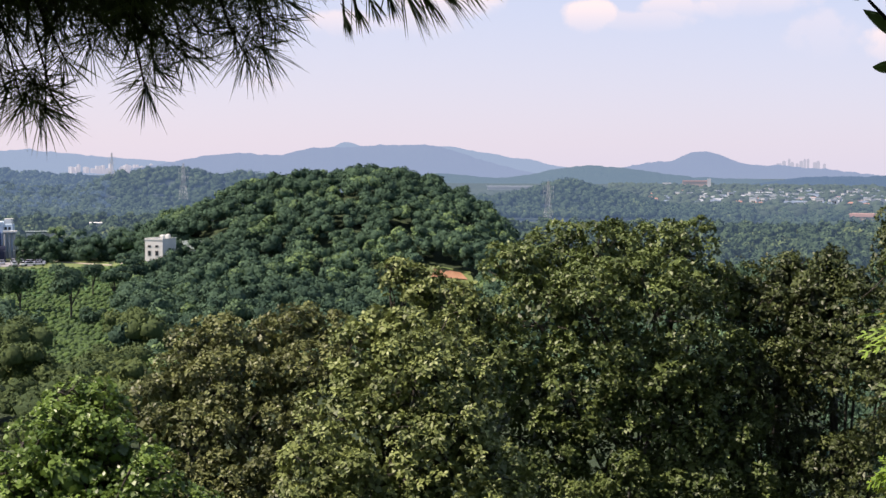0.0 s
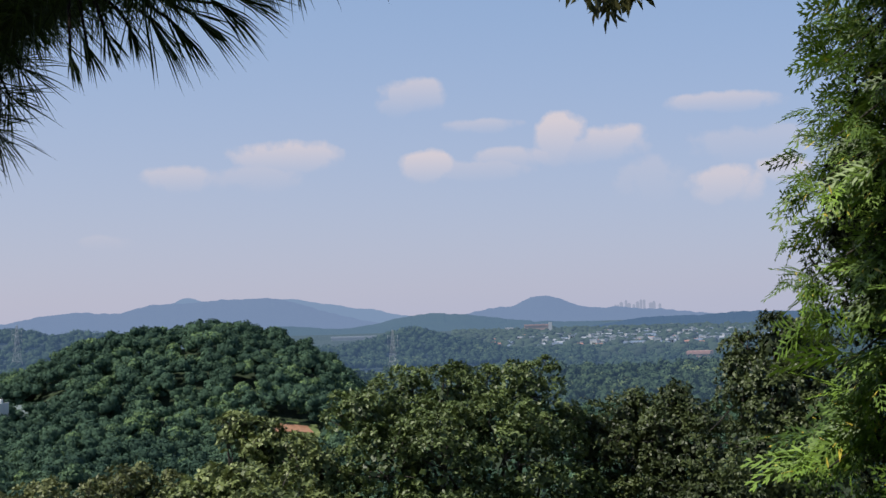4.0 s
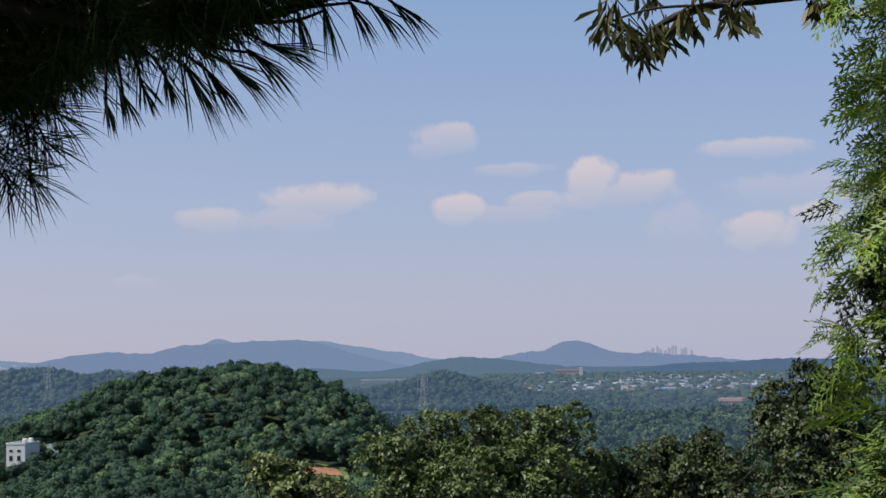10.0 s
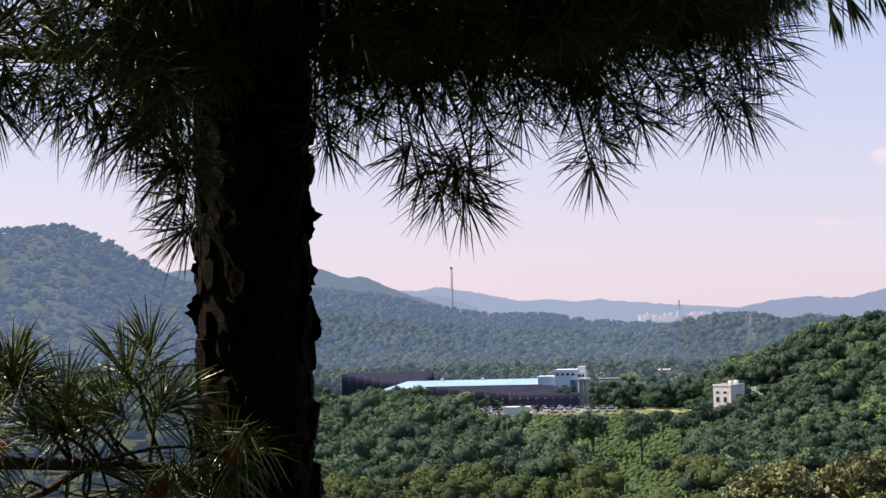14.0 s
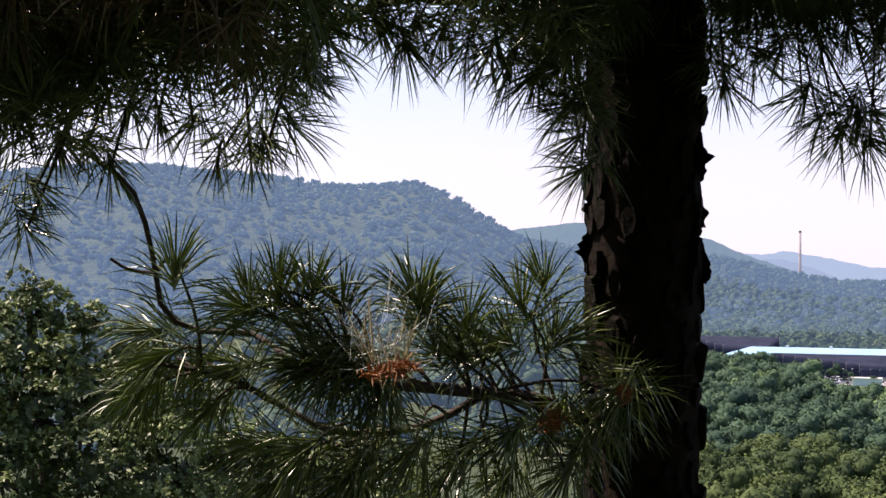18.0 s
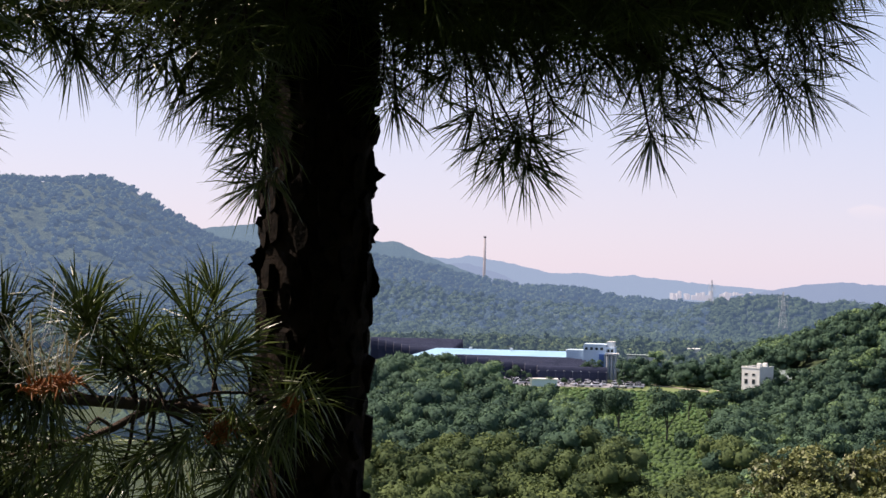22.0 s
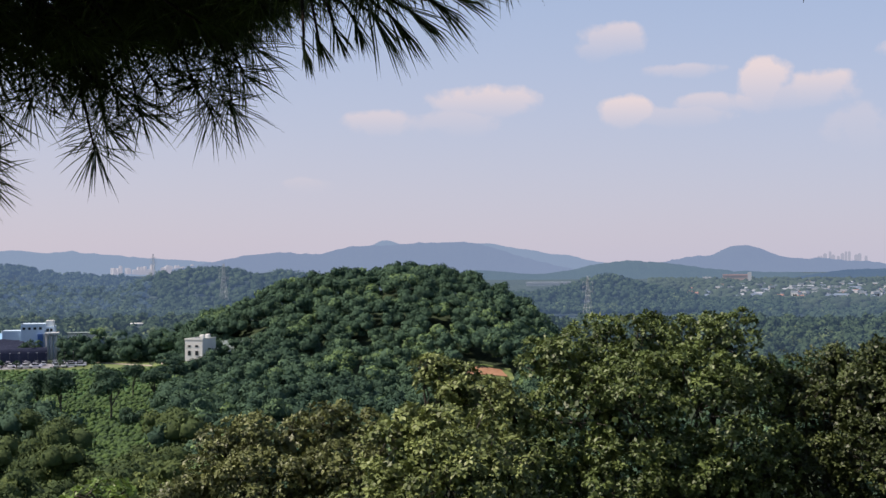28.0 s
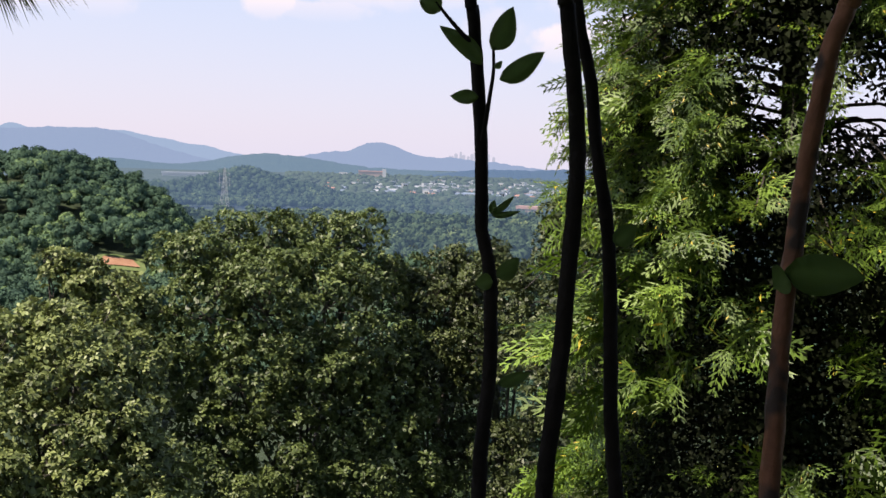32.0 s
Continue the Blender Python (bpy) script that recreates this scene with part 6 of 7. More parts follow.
def build_field():
    lo, hi = field_edge(210), field_edge(455)
    patch("field", [(lo[0], 210), (lo[1], 210), (hi[1], 455), (hi[0], 455)], M_FIELD, "bright green field with rows of low bushes", "field")
    patch("verge", [(-26.5, 455.5), (-15.6, 455.5), (-15.6, 486), (-26.5, 486)], M_VERGE, "sunlit mown verge along the works yard", "verge", 0.10)
    patch("yard", [(-26.2, 464), (-20.3, 464), (-19.4, 484), (-26.2, 484)], M_YARD, "grey works yard with parked cars", "yard", 0.16)
    patch("track", [(-20.4, 494), (-16.2, 452), (-16.0, 455), (-20.2, 497)], M_ROAD, "pale track beside the works", "track", 0.2)
    patch("footpath", [(-18.0, 255), (-16.5, 255), (-16.5, 257.5), (-18.0, 257.5)], M_ROAD, "pale path across the foot of the field", "path", 0.3)
    patch("clay_bank", [(-3.7, 346), (-1.9, 346), (-2.2, 352), (-3.4, 353)], M_CLAY, "bare orange clay bank at the foot of a wooded hill", "bank", 0.5)
    patch("bank_grass", [(-3.9, 343), (-1.6, 343), (-1.8, 355), (-3.6, 356)], M_VERGE, "rough grass round a clay bank", "grass", 0.25)
    rng = np.random.default_rng(52)
    rows = []
    for k in range(105):
        for i in range(46):
            r = 212 + 240 * (k + 0.3 * rng.random()) / 105
            a0, a1 = field_edge(r)
            a = a0 + (a1 - a0) * ((i + 0.5 * (k % 2) + 0.35 * rng.random()) / 46)
            if rng.random() < 0.72:
                s = rng.uniform(0.6, 1.6)
                rows.append((r * math.sin(radians(a)), r * math.cos(radians(a)), float(land(a, r)), s, s * 0.8))
    crowns("field_bushes", rows, 1, M_BUSH, "rows of low dark green bushes in the field", 53, ICO1, flat=0.75)


M_BUSH = surface("field_bush", (0.022, 0.055, 0.016), (0.07, 0.13, 0.03), 1.5, 0.9, 0.6, island=0.8)


def crown_tree(name, label, az, r, height, width, trunk_h, mat, seed, group="trees in the field", flat=0.95, lumps=13):
    """A free-standing tree of the valley: bare trunk, limbs and a crown of leaf clumps."""
    rng = np.random.default_rng(seed)
    base = on_land(az, r)
    tree = thing(name, None, label, "tree", group, at=base)
    line = spline([(0, 0, -0.3), (0.1 * rng.normal(), 0.1, trunk_h * 0.6), (0.2 * rng.normal(), 0, height * 0.75)], 8)
    child("trunk", mesh_np("trunk", *tube(line, np.linspace(width * 0.035, width * 0.012, 8), 8), M_OAK_BARK, True), tree)
    spots = []
    for i in range(lumps):
        a, q = rng.uniform(0, 2 * math.pi), math.sqrt(rng.random())
        spots.append((math.cos(a) * q * width * 0.34, math.sin(a) * q * width * 0.34, trunk_h + (height - trunk_h) * rng.uniform(0.25, 0.8), width * rng.uniform(0.16, 0.26)))
    for s in spots[:4]:
        v, f = tube(np.array([line[4], (line[4] + np.array(s[:3])) / 2, s[:3]]), [width * 0.02, width * 0.014, width * 0.006], 6)
        child("limb", mesh_np("limb", v, f, M_OAK_BARK, True), tree)
    v, f, nor = clump_shell(np.array(spots), 190, width * 0.036, rng, flat)
    child("crown", mesh_np("crown", v, f, mat, False, nor, np.full(len(v), rng.uniform(0.1, 0.5))), tree)
    return tree


def build_field_trees():
    for az, r, h, w, t, seed in ((-18.5, 300, 12.4, 8.6, 4.4, 1), (-20.5, 318, 10.4, 9.2, 3.2, 2), (-21.4, 326, 9.8, 8.4, 2.8, 3), (-17.6, 352, 8.5, 6.0, 3.6, 4)):
        crown_tree("field_tree", "lone broadleaf tree with a dark round crown in the field", az, r, h, w, t, M_WOOD_NEAR, seed)
    for az, r, h, w, t, seed in ((-16.7, 312, 11.5, 9.0, 6.5, 5), (-16.2, 335, 12.5, 9.0, 7.0, 6), (-15.9, 296, 9.0, 8.0, 5.5, 8)):
        crown_tree("pine_clump_tree", "spreading flat-topped pine at the edge of the field", az, r, h, w, t, M_WOOD_NEAR, seed, flat=0.45, lumps=7)
    crown_tree("round_bush", "large round dark bush in the field", -17.6, 290, 3.4, 6.0, 0.4, M_WOOD_NEAR, 7, lumps=8)
    for i, (az, r, h) in enumerate(((-25.0, 463, 7), (-24.4, 462, 5), (-23.4, 462, 4), (-22.8, 462, 4.4), (-22.2, 461, 3.6), (-20.5, 461, 3.6), (-19.2, 461, 3.2), (-21.9, 488, 8), (-21.5, 489, 8.5))):
        crown_tree("yard_tree", "small dark tree along the works yard", az, r, h, h * 0.75, h * 0.15, M_WOOD_NEAR, 60 + i, "trees along the yard", lumps=6)


def tunnel(parent, x0, x1, y0, depth, h, mat):
    """A barrel-vaulted bay running sideways from x0 to x1, its arched end to the left."""
    n = 10
    bm = bmesh.new()
    ends = []
    for x in (x0, x1):
        ring = [bm.verts.new((x, y0, 0))]
        for i in range(n):
            a = math.pi * i / (n - 1)
            ring.append(bm.verts.new((x, y0 + depth / 2 - math.cos(a) * depth / 2, h * (0.5 + 0.5 * math.sin(a)))))
        ends.append(ring + [bm.verts.new((x, y0 + depth, 0))])
    m = len(ends[0])
    for i in range(m - 1):
        bm.faces.new((ends[0][i], ends[0][i + 1], ends[1][i + 1], ends[1][i]))
    bm.faces.new(ends[0][::-1])
    bm.faces.new(ends[1])
    bmesh.ops.recalc_face_normals(bm, faces=bm.faces[:])
    bay = part("bay", bm, mat, parent)
    hoop = [tube(np.array([(x0 - 0.12, y0 + depth / 2 - math.cos(a) * depth / 2, h * (0.5 + 0.5 * math.sin(a))) for a in np.linspace(0, math.pi, 9)]), np.full(9, 0.08), 5)]
    child("end_hoop", mesh_np("end_hoop", *merged(hoop), M_HOOP), bay)


def build_works():
    hall = thing("vaulted_shed", None, "long dark sheet-covered shed of vaulted bays, stepped at one end", "shed", "works sheds")
    hall.matrix_world = facing(-24.4, 490)
    for i in range(8):
        tunnel(hall, -29 + 4.4 * i, 17 + 1.4 * i, 16 - 3.0 * i, 2.95, 7.9 - 0.3 * i, M_NET)
    far = thing("vaulted_shed", None, "dark sheet-covered shed with a rust-brown foot behind the works", "shed", "works sheds")
    far.matrix_world = facing(-29.3, 585)
    for i in range(6):
        tunnel(far, -21 + 3.5 * i, 20 - 1.0 * i, 16 - 4.6 * i, 4.5, 9.8 - 0.5 * i, M_NET)
    roof = thing("blue_roofed_hall", None, "low hall with a wide pale blue sheet roof", "hall")
    roof.matrix_world = facing(-25.6, 512)
    part("wall", box_bm((-26, 1, 0, 26, 46, 7.0)), M_NET, roof)
    bm = bmesh.new()
    pts = [(-37, -4, 6.6), (28, -4, 7.2), (28, 22, 8.8), (28, 48, 7.2), (-28, 48, 7.2), (-27, 22, 8.8)]
    vs = [bm.verts.new(p) for p in pts]
    low = [bm.verts.new((x, y, z - 0.35)) for x, y, z in pts]
    bm.faces.new((vs[0], vs[1], vs[2], vs[5]))
    bm.faces.new((vs[5], vs[2], vs[3], vs[4]))
    for i in range(6):
        bm.faces.new((vs[i], low[i], low[(i + 1) % 6], vs[(i + 1) % 6]))
    bmesh.ops.recalc_face_normals(bm, faces=bm.faces[:])
    sheet = part("roof", bm, M_BLUE_ROOF, roof)
    for x in (-14, 2, 24):
        part("vent", box_bm((x, 20, 8.5, x + 1.2, 21.2, 9.6)), M_WHITE_WALL, sheet)
    for i in range(13):
        x = -30 + i * 4.5
        part("seam", box_bm((x, -3.8, 6.9 + 0.02 * i, x + 0.12, -3.6, 7.3)), M_PALE_BLUE, sheet)
    office = thing("works_office", None, "white and pale blue works office with a raised storey", "building")
    office.matrix_world = facing(-21.5, 505, turn=6)
    body = part("body", box_bm((-6.5, 0, 0, 1.8, 10, 13.0)), M_PALE_BLUE, office)
    wing = part("wing", box_bm((1.8, 1.5, 0, 4.9, 10, 12.0)), M_PALE_BLUE, office)
    part("penthouse", box_bm((1.9, 4, 12.0, 4.6, 8, 14.0)), M_WHITE_WALL, office)
    part("stair_tower", box_bm((-0.6, -1.2, 0, 1.2, 0, 9.4)), M_DEEP_BLUE, office)
    for i in range(3):
        part("silo", box_bm((2.2 + i * 1.5, -1.6, 0, 3.2 + i * 1.5, -0.6, 9.2), bevel=0.28), M_STEEL, office)
    part("canopy", box_bm((2.0, -2.4, 9.3, 6.8, 1.4, 9.9)), M_WHITE_WALL, office)
    part("annex", box_bm((-13, 1, 0, -6.5, 9, 10.6)), M_PALE_BLUE, office)
    for i in range(4):
        for z in (10.9,):
            part("window", box_bm((-5.9 + i * 1.9, -0.06, z, -4.9 + i * 1.9, 0.1, z + 0.9)), M_PANE, body)
    for i in range(2):
        part("window", box_bm((2.2 + i * 1.3, 1.42, 10.2, 3.1 + i * 1.3, 1.6, 11.2)), M_PANE, wing)
    hut = thing("yard_hut", None, "low white hut with a pale blue side in the yard", "hut")
    hut.matrix_world = facing(-23.9, 461)
    part("body", box_bm((-4.6, 0, 0, 4.6, 4, 2.5)), M_PALE_BLUE, hut)
    part("end_wall", box_bm((-4.66, -0.06, 0, -4.0, 4, 2.55)), M_WHITE_WALL, hut)
    part("roof", box_bm((-4.9, -0.3, 2.5, 4.9, 4.3, 2.75)), M_WHITE_WALL, hut)
    # parked cars
    def car(mat):
        ob = thing("parked_car", None, "parked car in the works yard", "car", "parked cars")
        b = part("body", box_bm((-2.1, -0.85, 0.35, 2.1, 0.85, 0.95), bevel=0.12), mat, ob)
        part("cabin", box_bm((-1.2, -0.72, 0.95, 1.1, 0.72, 1.5), bevel=0.18), M_PANE, ob)
        part("roof", box_bm((-0.9, -0.6, 1.5, 0.8, 0.6, 1.54)), mat, ob)
        for x in (-1.3, 1.3):
            for y in (-0.86, 0.7):
                part("wheel", box_bm((x - 0.32, y, 0.0, x + 0.32, y + 0.16, 0.64), bevel=0.1), M_PANE, ob)
        return ob
    rng = np.random.default_rng(8)
    kinds = [car(m) for m in M_CAR]
    for i, k in enumerate(kinds):
        k.matrix_world = facing(-25.5 + i * 0.35, 473, turn=float(rng.uniform(-8, 8))) @ Matrix.Translation((0, 0, 0.17))
    for row, r in enumerate((466, 470, 475, 480)):
        for i in range(17):
            az = -25.6 + i * 0.36 + 0.05 * rng.normal()
            if rng.random() < 0.2 or (row == 0 and -24.6 < az < -23.1) or (row == 2 and i < 6):
                continue
            copy_thing(kinds[int(rng.integers(4))], facing(az, r, turn=float(90 * rng.integers(2) + rng.uniform(-6, 6))) @ Matrix.Translation((0, 0, 0.17)))
    for i in range(15):
        lamp = thing("yard_post", None, "thin grey lamp post in the works yard", "lamp post", "yard posts") if i == 0 else None
        if i == 0:
            part("post", box_bm((-0.05, -0.05, 0, 0.05, 0.05, 4.2)), M_HOOP, lamp)
            part("lamp_head", box_bm((-0.3, -0.1, 4.2, 0.3, 0.1, 4.3)), M_WHITE_WALL, lamp)
            lamp.matrix_world = facing(-25.2, 483)
            first = lamp
        else:
            copy_thing(first, facing(-25.2 + i * 0.36, 483 - 1.5 * (i % 2)))


def build_white_house():
    house = thing("white_house", None, "white three-storey house with dark windows among trees", "house")
    house.matrix_world = facing(-15.25, 365, -31.4, turn=24)
    wall = part("wall", box_bm((-2.5, 0, 0, 2.5, 9, 11.3)), M_WHITE_WALL, house)
    part("parapet", box_bm((-2.6, -0.1, 11.3, 2.6, 0.3, 11.8), (-2.6, 0.3, 11.3, -2.3, 9, 11.7), (2.3, 0.3, 11.3, 2.6, 9, 11.7)), M_WHITE_WALL, house)
    part("roof", box_bm((-2.3, 0.3, 11.3, 2.3, 9, 11.4)), M_GREY_ROOF, house)
    for x, y in ((0.9, 3), (1.2, 6)):
        part("roof_tank", box_bm((x - 0.6, y, 11.4, x + 0.6, y + 1.2, 12.6), bevel=0.2), M_WHITE_WALL, house)
    for x in (-1.7, 0.4):
        for z, h in ((9.4, 0.6), (7.2, 1.3), (4.3, 1.4), (1.4, 1.4)):
            w = part("window", box_bm((x - 0.05, -0.05, z - 0.05, x + 0.95, 0.08, z + h + 0.05)), M_CONCRETE, wall)
            part("pane", box_bm((x + 0.05, -0.09, z + 0.05, x + 0.85, -0.052, z + h - 0.05)), M_PANE, w)
    long = thing("long_house", None, "long low house with a grey-green roof among trees", "house")
    long.matrix_world = facing(-13.5, 388, -29.9, turn=-6)
    part("wall", box_bm((-9.5, 0, -3, 10, 8, 6.2)), M_WHITE_WALL, long)
    bm = bmesh.new()
    vs = [bm.verts.new(p) for p in ((-10, -0.6, 6.1), (10.5, -0.6, 6.1), (10.5, 4, 8.2), (-10, 4, 8.2), (10.5, 8.6, 6.1), (-10, 8.6, 6.1))]
    for q in ((0, 1, 2, 3), (3, 2, 4, 5), (0, 3, 5), (1, 4, 2), (0, 5, 4, 1)):
        bm.faces.new([vs[i] for i in q])
    bmesh.ops.recalc_face_normals(bm, faces=bm.faces[:])
    part("roof", bm, M_GREY_ROOF, long)
    for i in range(5):
        part("window", box_bm((-8.4 + i * 3.8, -0.06, 3.2, -6.6 + i * 3.8, 0.1, 4.8)), M_PANE, long)
    for az, r, w, h, m, label in ((-17.9, 520, 12, 4, M_WHITE_WALL, "low house with a pale roof among trees"), (-17.6, 620, 5, 7, M_WHITE_WALL, "small white house among trees"), (-20.0, 545, 7, 7, M_GREY_ROOF, "grey-green roofed house behind the works"),
                                  (-19.4, 552, 5, 6.5, M_GREY_ROOF, "grey-green roofed house behind the works"), (-19.0, 520, 4, 4.2, M_WHITE_WALL, "small white house among trees"), (-33.1, 470, 26, 1.2, M_CONCRETE, "pale concrete wall at the edge of the woods")):
        ob = thing("small_house" if h > 2 else "boundary_wall", None, label, "house" if h > 2 else "wall")
        ob.matrix_world = facing(az, r)
        part("wall", box_bm((-w / 2, 0, 0, w / 2, 6 if h > 2 else 0.4, h)), M_WHITE_WALL, ob)
        part("roof" if h > 2 else "coping", box_bm((-w / 2 - 0.4, -0.4, h, w / 2 + 0.4, 6.4 if h > 2 else 0.6, h + 0.5)), m if h > 2 else M_CONCRETE, ob)


def pylon(az, r, height, label):
    """A lattice pylon: four legs, rings, braces and three pairs of arms."""
    ob = thing("pylon", None, label, "pylon", "pylons")
    ob.matrix_world = facing(az, r, turn=25)
    w = lambda z: height * (0.085 * (1 - z / height) ** 1.3 + 0.014)
    t = 0.075
    corners = ((-1, -1), (1, -1), (1, 1), (-1, 1))
    levels = [height * q for q in (0, 0.16, 0.31, 0.45, 0.58, 0.68, 0.78, 0.88, 1.0)]
    for sx, sy in corners:
        pts = np.array([(sx * w(z), sy * w(z), z) for z in levels])
        child("leg", mesh_np("leg", *tube(pts, np.full(len(pts), t), 4), M_STEEL), ob)
    for k, (z0, z1) in enumerate(zip(levels, levels[1:])):
        pieces = []
        for i in range(4):
            a, b = corners[i], corners[(i + 1) % 4]
            for p, q in ((a, b), (b, a)):
                pieces.append(tube(np.array([(p[0] * w(z0), p[1] * w(z0), z0), (q[0] * w(z1), q[1] * w(z1), z1)]), [t * 0.6, t * 0.6], 4))
            pieces.append(tube(np.array([(a[0] * w(z1), a[1] * w(z1), z1), (b[0] * w(z1), b[1] * w(z1), z1)]), [t * 0.6, t * 0.6], 4))
        child("brace_panel", mesh_np("brace_panel", *merged(pieces), M_STEEL), ob)
    for z in (0.68, 0.78, 0.88):
        for s in (-1, 1):
            L = height * 0.12
            pts = [((s * w(z * height), 0, z * height + 0.4), (s * L, 0, z * height)), ((s * w(z * height), 0, z * height - 0.9), (s * L, 0, z * height))]
            child("arm", mesh_np("arm", *merged([tube(np.array(p), [t * 0.7, t * 0.5], 4) for p in pts]), M_STEEL), ob)
            child("insulator", mesh_np("insulator", *tube(np.array([(s * L, 0, z * height), (s * L, 0, z * height - 1.8)]), [0.12, 0.12], 5), M_STEEL), ob)


def build_far_things():
    pylon(1.5, 757, 25.6, "tall lattice pylon before a wooded hill")
    pylon(-13.97, 960, 29.0, "tall lattice pylon on a wooded plain")
    pylon(-16.9, 1080, 22.0, "small lattice pylon on a wooded plain")
    stack = thing("chimney", None, "tall slender concrete chimney above the woods", "chimney")
    stack.matrix_world = facing(-26.55, 2350, FLOOR)
    bm = bmesh.new()
    bmesh.ops.create_cone(bm, cap_ends=True, segments=20, radius1=3.0, radius2=1.9, depth=118, matrix=Matrix.Translation((0, 0, 59)))
    part("shaft", bm, M_CHIMNEY, stack, smooth=True)
    bm = bmesh.new()
    bmesh.ops.create_cone(bm, cap_ends=True, segments=20, radius1=2.3, radius2=2.3, depth=3.0, matrix=Matrix.Translation((0, 0, 118)))
    part("rim", bm, M_PANE, stack)
    for z in (40, 80):
        bm = bmesh.new()
        bmesh.ops.create_cone(bm, cap_ends=True, segments=20, radius1=3.3, radius2=3.3, depth=0.8, matrix=Matrix.Translation((0, 0, z)))
        part("gallery", bm, M_CHIMNEY, stack)
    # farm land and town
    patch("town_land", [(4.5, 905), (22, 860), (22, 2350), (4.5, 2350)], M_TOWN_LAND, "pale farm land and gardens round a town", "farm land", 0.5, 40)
    rng = np.random.default_rng(90)

    def house(w, d, h, wall, roof, flat):
        w, d, h = 0.75 * w, 0.75 * d, 0.8 * h
        ob = thing("town_house", None, "small house in the hazy town", "house", "town houses")
        part("wall", box_bm((-w / 2, -d / 2, 0, w / 2, d / 2, h)), wall, ob)
        if flat:
            part("roof", box_bm((-w / 2 - 0.2, -d / 2 - 0.2, h, w / 2 + 0.2, d / 2 + 0.2, h + 0.5)), roof, ob)
        else:
            bm = bmesh.new()
            vs = [bm.verts.new(p) for p in ((-w / 2 - 0.4, -d / 2 - 0.4, h), (w / 2 + 0.4, -d / 2 - 0.4, h), (w / 2 + 0.4, 0, h + d * 0.25), (-w / 2 - 0.4, 0, h + d * 0.25), (w / 2 + 0.4, d / 2 + 0.4, h), (-w / 2 - 0.4, d / 2 + 0.4, h))]
            for q in ((0, 1, 2, 3), (3, 2, 4, 5), (0, 3, 5), (1, 4, 2), (0, 5, 4, 1)):
                bm.faces.new([vs[i] for i in q])
            part("roof", bm, roof, ob)
        for i in range(2):
            part("window", box_bm((-w * 0.32 + i * w * 0.36, -d / 2 - 0.05, h * 0.4, -w * 0.06 + i * w * 0.36, -d / 2 + 0.05, h * 0.75)), M_PANE, ob)
        return ob

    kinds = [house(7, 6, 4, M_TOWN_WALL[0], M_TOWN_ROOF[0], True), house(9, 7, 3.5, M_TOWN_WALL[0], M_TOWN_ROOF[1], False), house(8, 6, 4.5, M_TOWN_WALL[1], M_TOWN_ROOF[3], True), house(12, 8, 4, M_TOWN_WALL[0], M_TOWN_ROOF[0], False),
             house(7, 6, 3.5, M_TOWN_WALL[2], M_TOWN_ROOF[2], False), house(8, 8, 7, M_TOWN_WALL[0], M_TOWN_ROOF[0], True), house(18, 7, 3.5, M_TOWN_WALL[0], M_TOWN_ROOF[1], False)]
    spots = []
    while len(spots) < 296:
        az = rng.normal(12.5, 2.6) if rng.random() < 0.75 else rng.uniform(5.5, 18)
        el = -1.5 + 0.26 * rng.normal() if rng.random() < 0.65 else rng.uniform(-2.15, -1.0)
        r = -FLOOR / math.tan(radians(-min(el, -0.86)))
        if 5.5 < az < 19 and 1180 < r < 2300:
            spots.append((az, r))
    for i, (az, r) in enumerate(spots):
        m = facing(az, r, FLOOR + 0.4, turn=float(rng.uniform(-40, 40)))
        if i < len(kinds):
            kinds[i].matrix_world = m
        else:
            copy_thing(kinds[int(rng.integers(len(kinds)))], m)
    shed = thing("red_roofed_shed", None, "large shed with a salmon-red roof below the town", "shed")
    shed.matrix_world = facing(14.3, 860, turn=10)
    part("wall", box_bm((-7, 0, 0, 7, 12, 4.0)), M_TOWN_WALL[2], shed)
    part("roof", box_bm((-7.5, -0.5, 4.0, 7.5, 12.5, 5.8)), M_RED_ROOF, shed)
    school = thing("red_brick_hall", None, "long red-brown hall with white ends above the town", "hall")
    school.matrix_world = facing(7.75, 2250, FLOOR + 0.4)
    part("wall", box_bm((-26, 0, 0, 20, 14, 9)), M_TOWN_WALL[2], school)
    part("wing", box_bm((14, -4, 0, 20, 14, 14)), M_TOWN_WALL[0], school)
    part("roof", box_bm((-26, -1, 9, 20, 15, 11)), M_RED_ROOF, school)
    part("annex", box_bm((-58, 0, 0, -44, 10, 7)), M_TOWN_WALL[0], school)
    glass = thing("far_greenhouse", None, "long pale roof at the foot of a hazy ridge", "greenhouse")
    glass.matrix_world = facing(-0.1, 1750, FLOOR + 3)
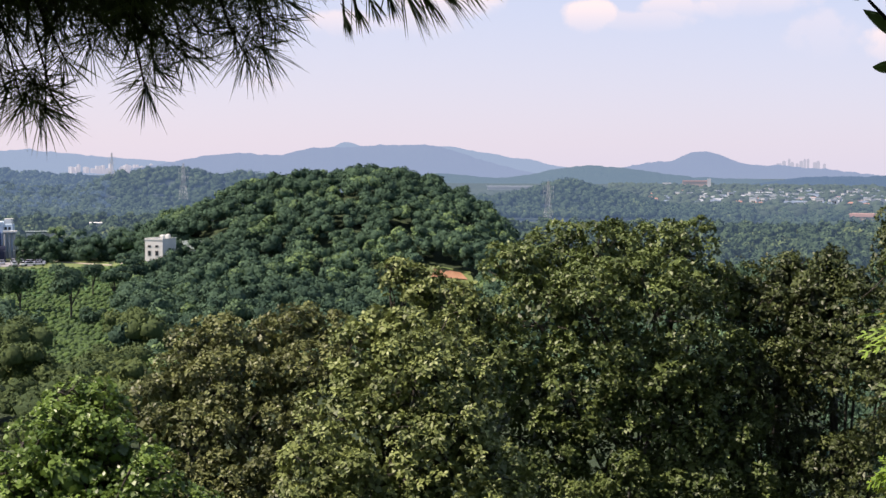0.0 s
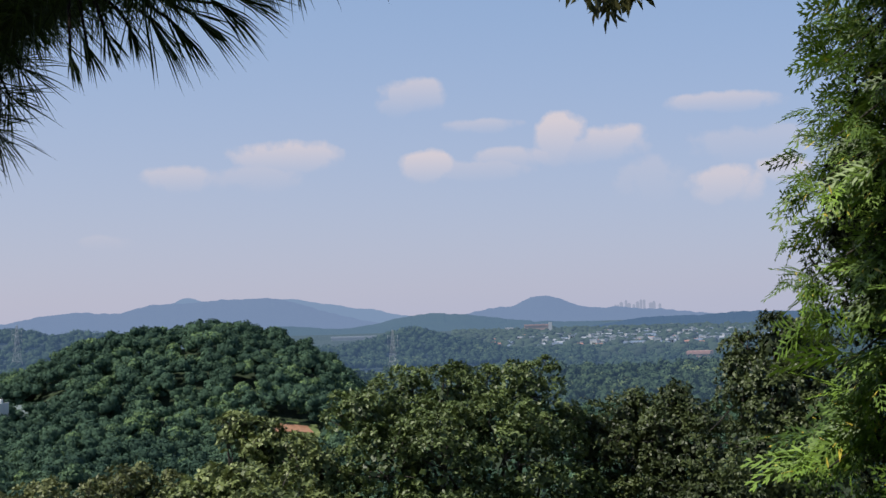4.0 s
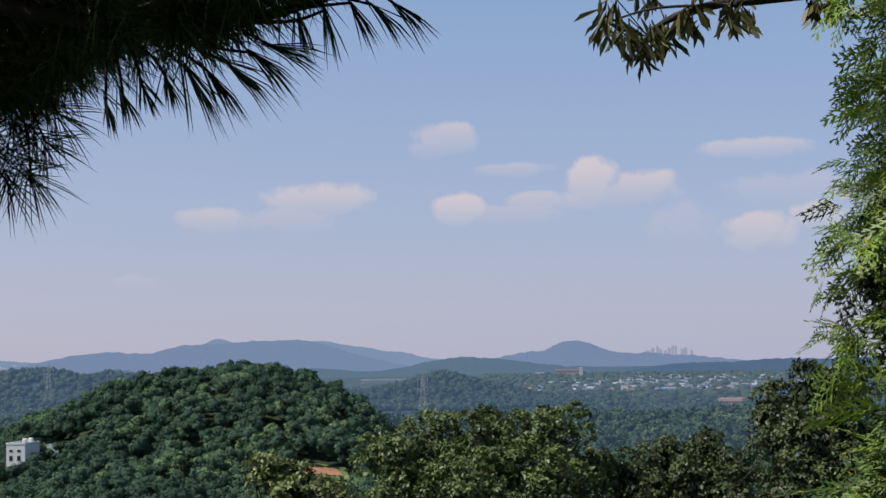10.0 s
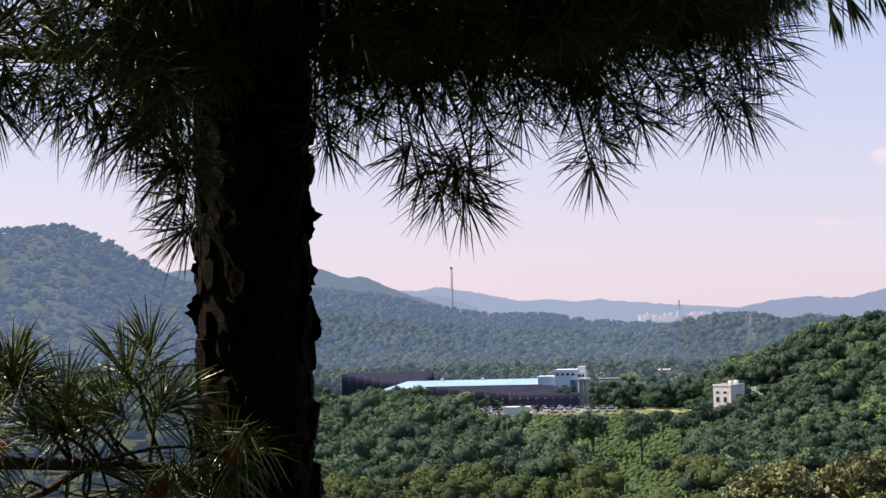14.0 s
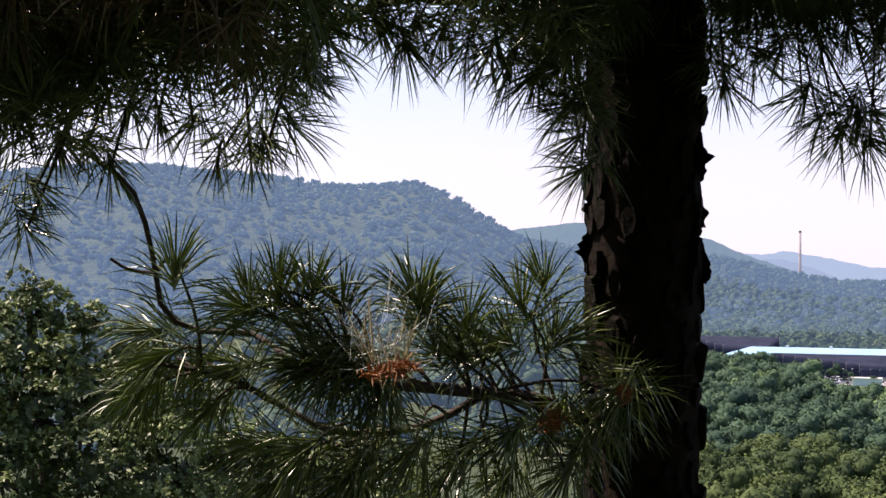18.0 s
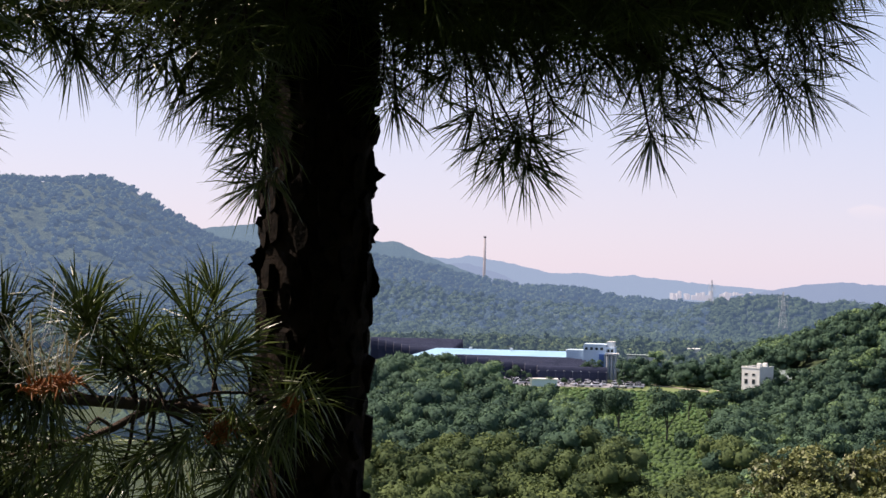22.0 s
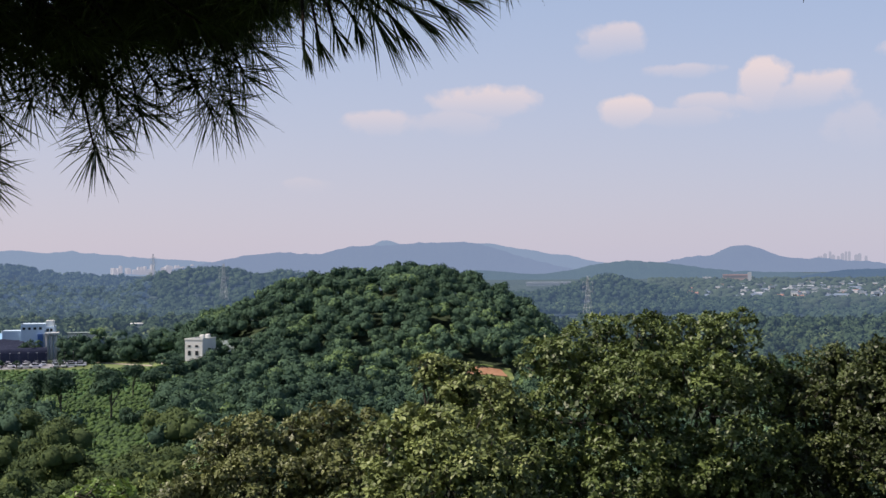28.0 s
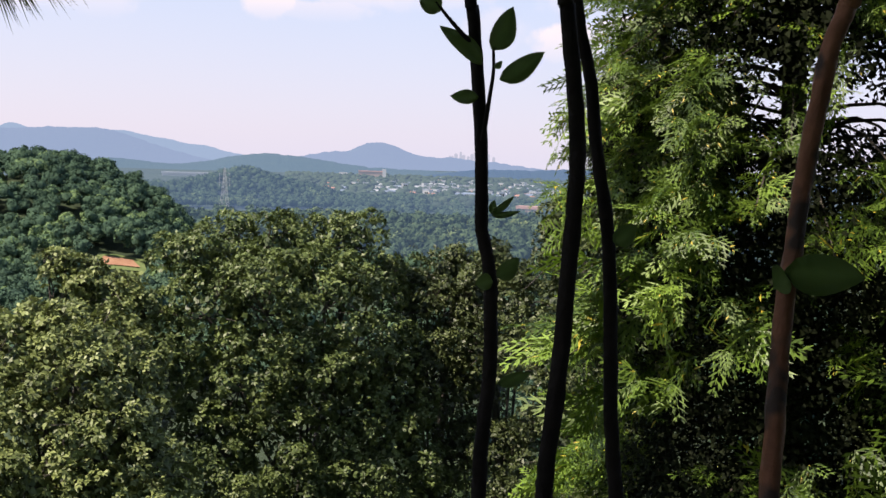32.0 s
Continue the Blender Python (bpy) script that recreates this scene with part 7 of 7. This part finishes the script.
    part("wall", box_bm((-30, 0, 0, 34, 12, 3)), M_TOWN_WALL[0], glass)
    part("roof", box_bm((-31, -1, 3, 35, 13, 5)), M_TOWN_ROOF[0], glass)
    trees = []
    for i in range(2300):
        az, r = rng.uniform(4, 20), math.sqrt(rng.uniform(900 ** 2, 2350 ** 2))
        w = rng.uniform(5, 11)
        trees.append((r * math.sin(radians(az)), r * math.cos(radians(az)), FLOOR + 0.3, w, w * 0.65))
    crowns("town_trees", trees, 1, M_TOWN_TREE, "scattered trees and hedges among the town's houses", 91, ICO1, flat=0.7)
    # far towers and flats
    def tower(w, d, h, mat, name, label, group):
        ob = thing(name, None, label, "tower block", group)
        b = part("body", box_bm((-w / 2, -d / 2, 0, w / 2, d / 2, h)), mat, ob)
        part("plant_room", box_bm((-w / 4, -d / 4, h, w / 4, d / 4, h + h * 0.05)), mat, ob)
        return ob
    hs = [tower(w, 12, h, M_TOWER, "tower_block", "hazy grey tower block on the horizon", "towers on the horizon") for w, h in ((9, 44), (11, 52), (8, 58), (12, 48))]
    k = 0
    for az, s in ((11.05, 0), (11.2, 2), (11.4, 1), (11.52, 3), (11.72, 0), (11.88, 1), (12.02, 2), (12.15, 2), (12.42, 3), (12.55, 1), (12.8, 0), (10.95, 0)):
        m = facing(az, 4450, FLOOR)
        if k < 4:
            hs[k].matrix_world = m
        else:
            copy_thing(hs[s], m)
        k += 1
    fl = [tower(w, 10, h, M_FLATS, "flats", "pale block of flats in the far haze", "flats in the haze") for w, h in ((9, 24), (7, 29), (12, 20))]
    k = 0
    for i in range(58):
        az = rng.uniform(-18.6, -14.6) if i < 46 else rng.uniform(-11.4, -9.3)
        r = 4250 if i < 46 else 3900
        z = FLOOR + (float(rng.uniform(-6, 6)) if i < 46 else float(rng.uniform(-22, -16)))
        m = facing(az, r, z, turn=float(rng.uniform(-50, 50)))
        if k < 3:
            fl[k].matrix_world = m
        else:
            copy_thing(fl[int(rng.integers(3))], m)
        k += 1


build_field()
build_field_trees()
build_works()
build_white_house()
build_far_things()
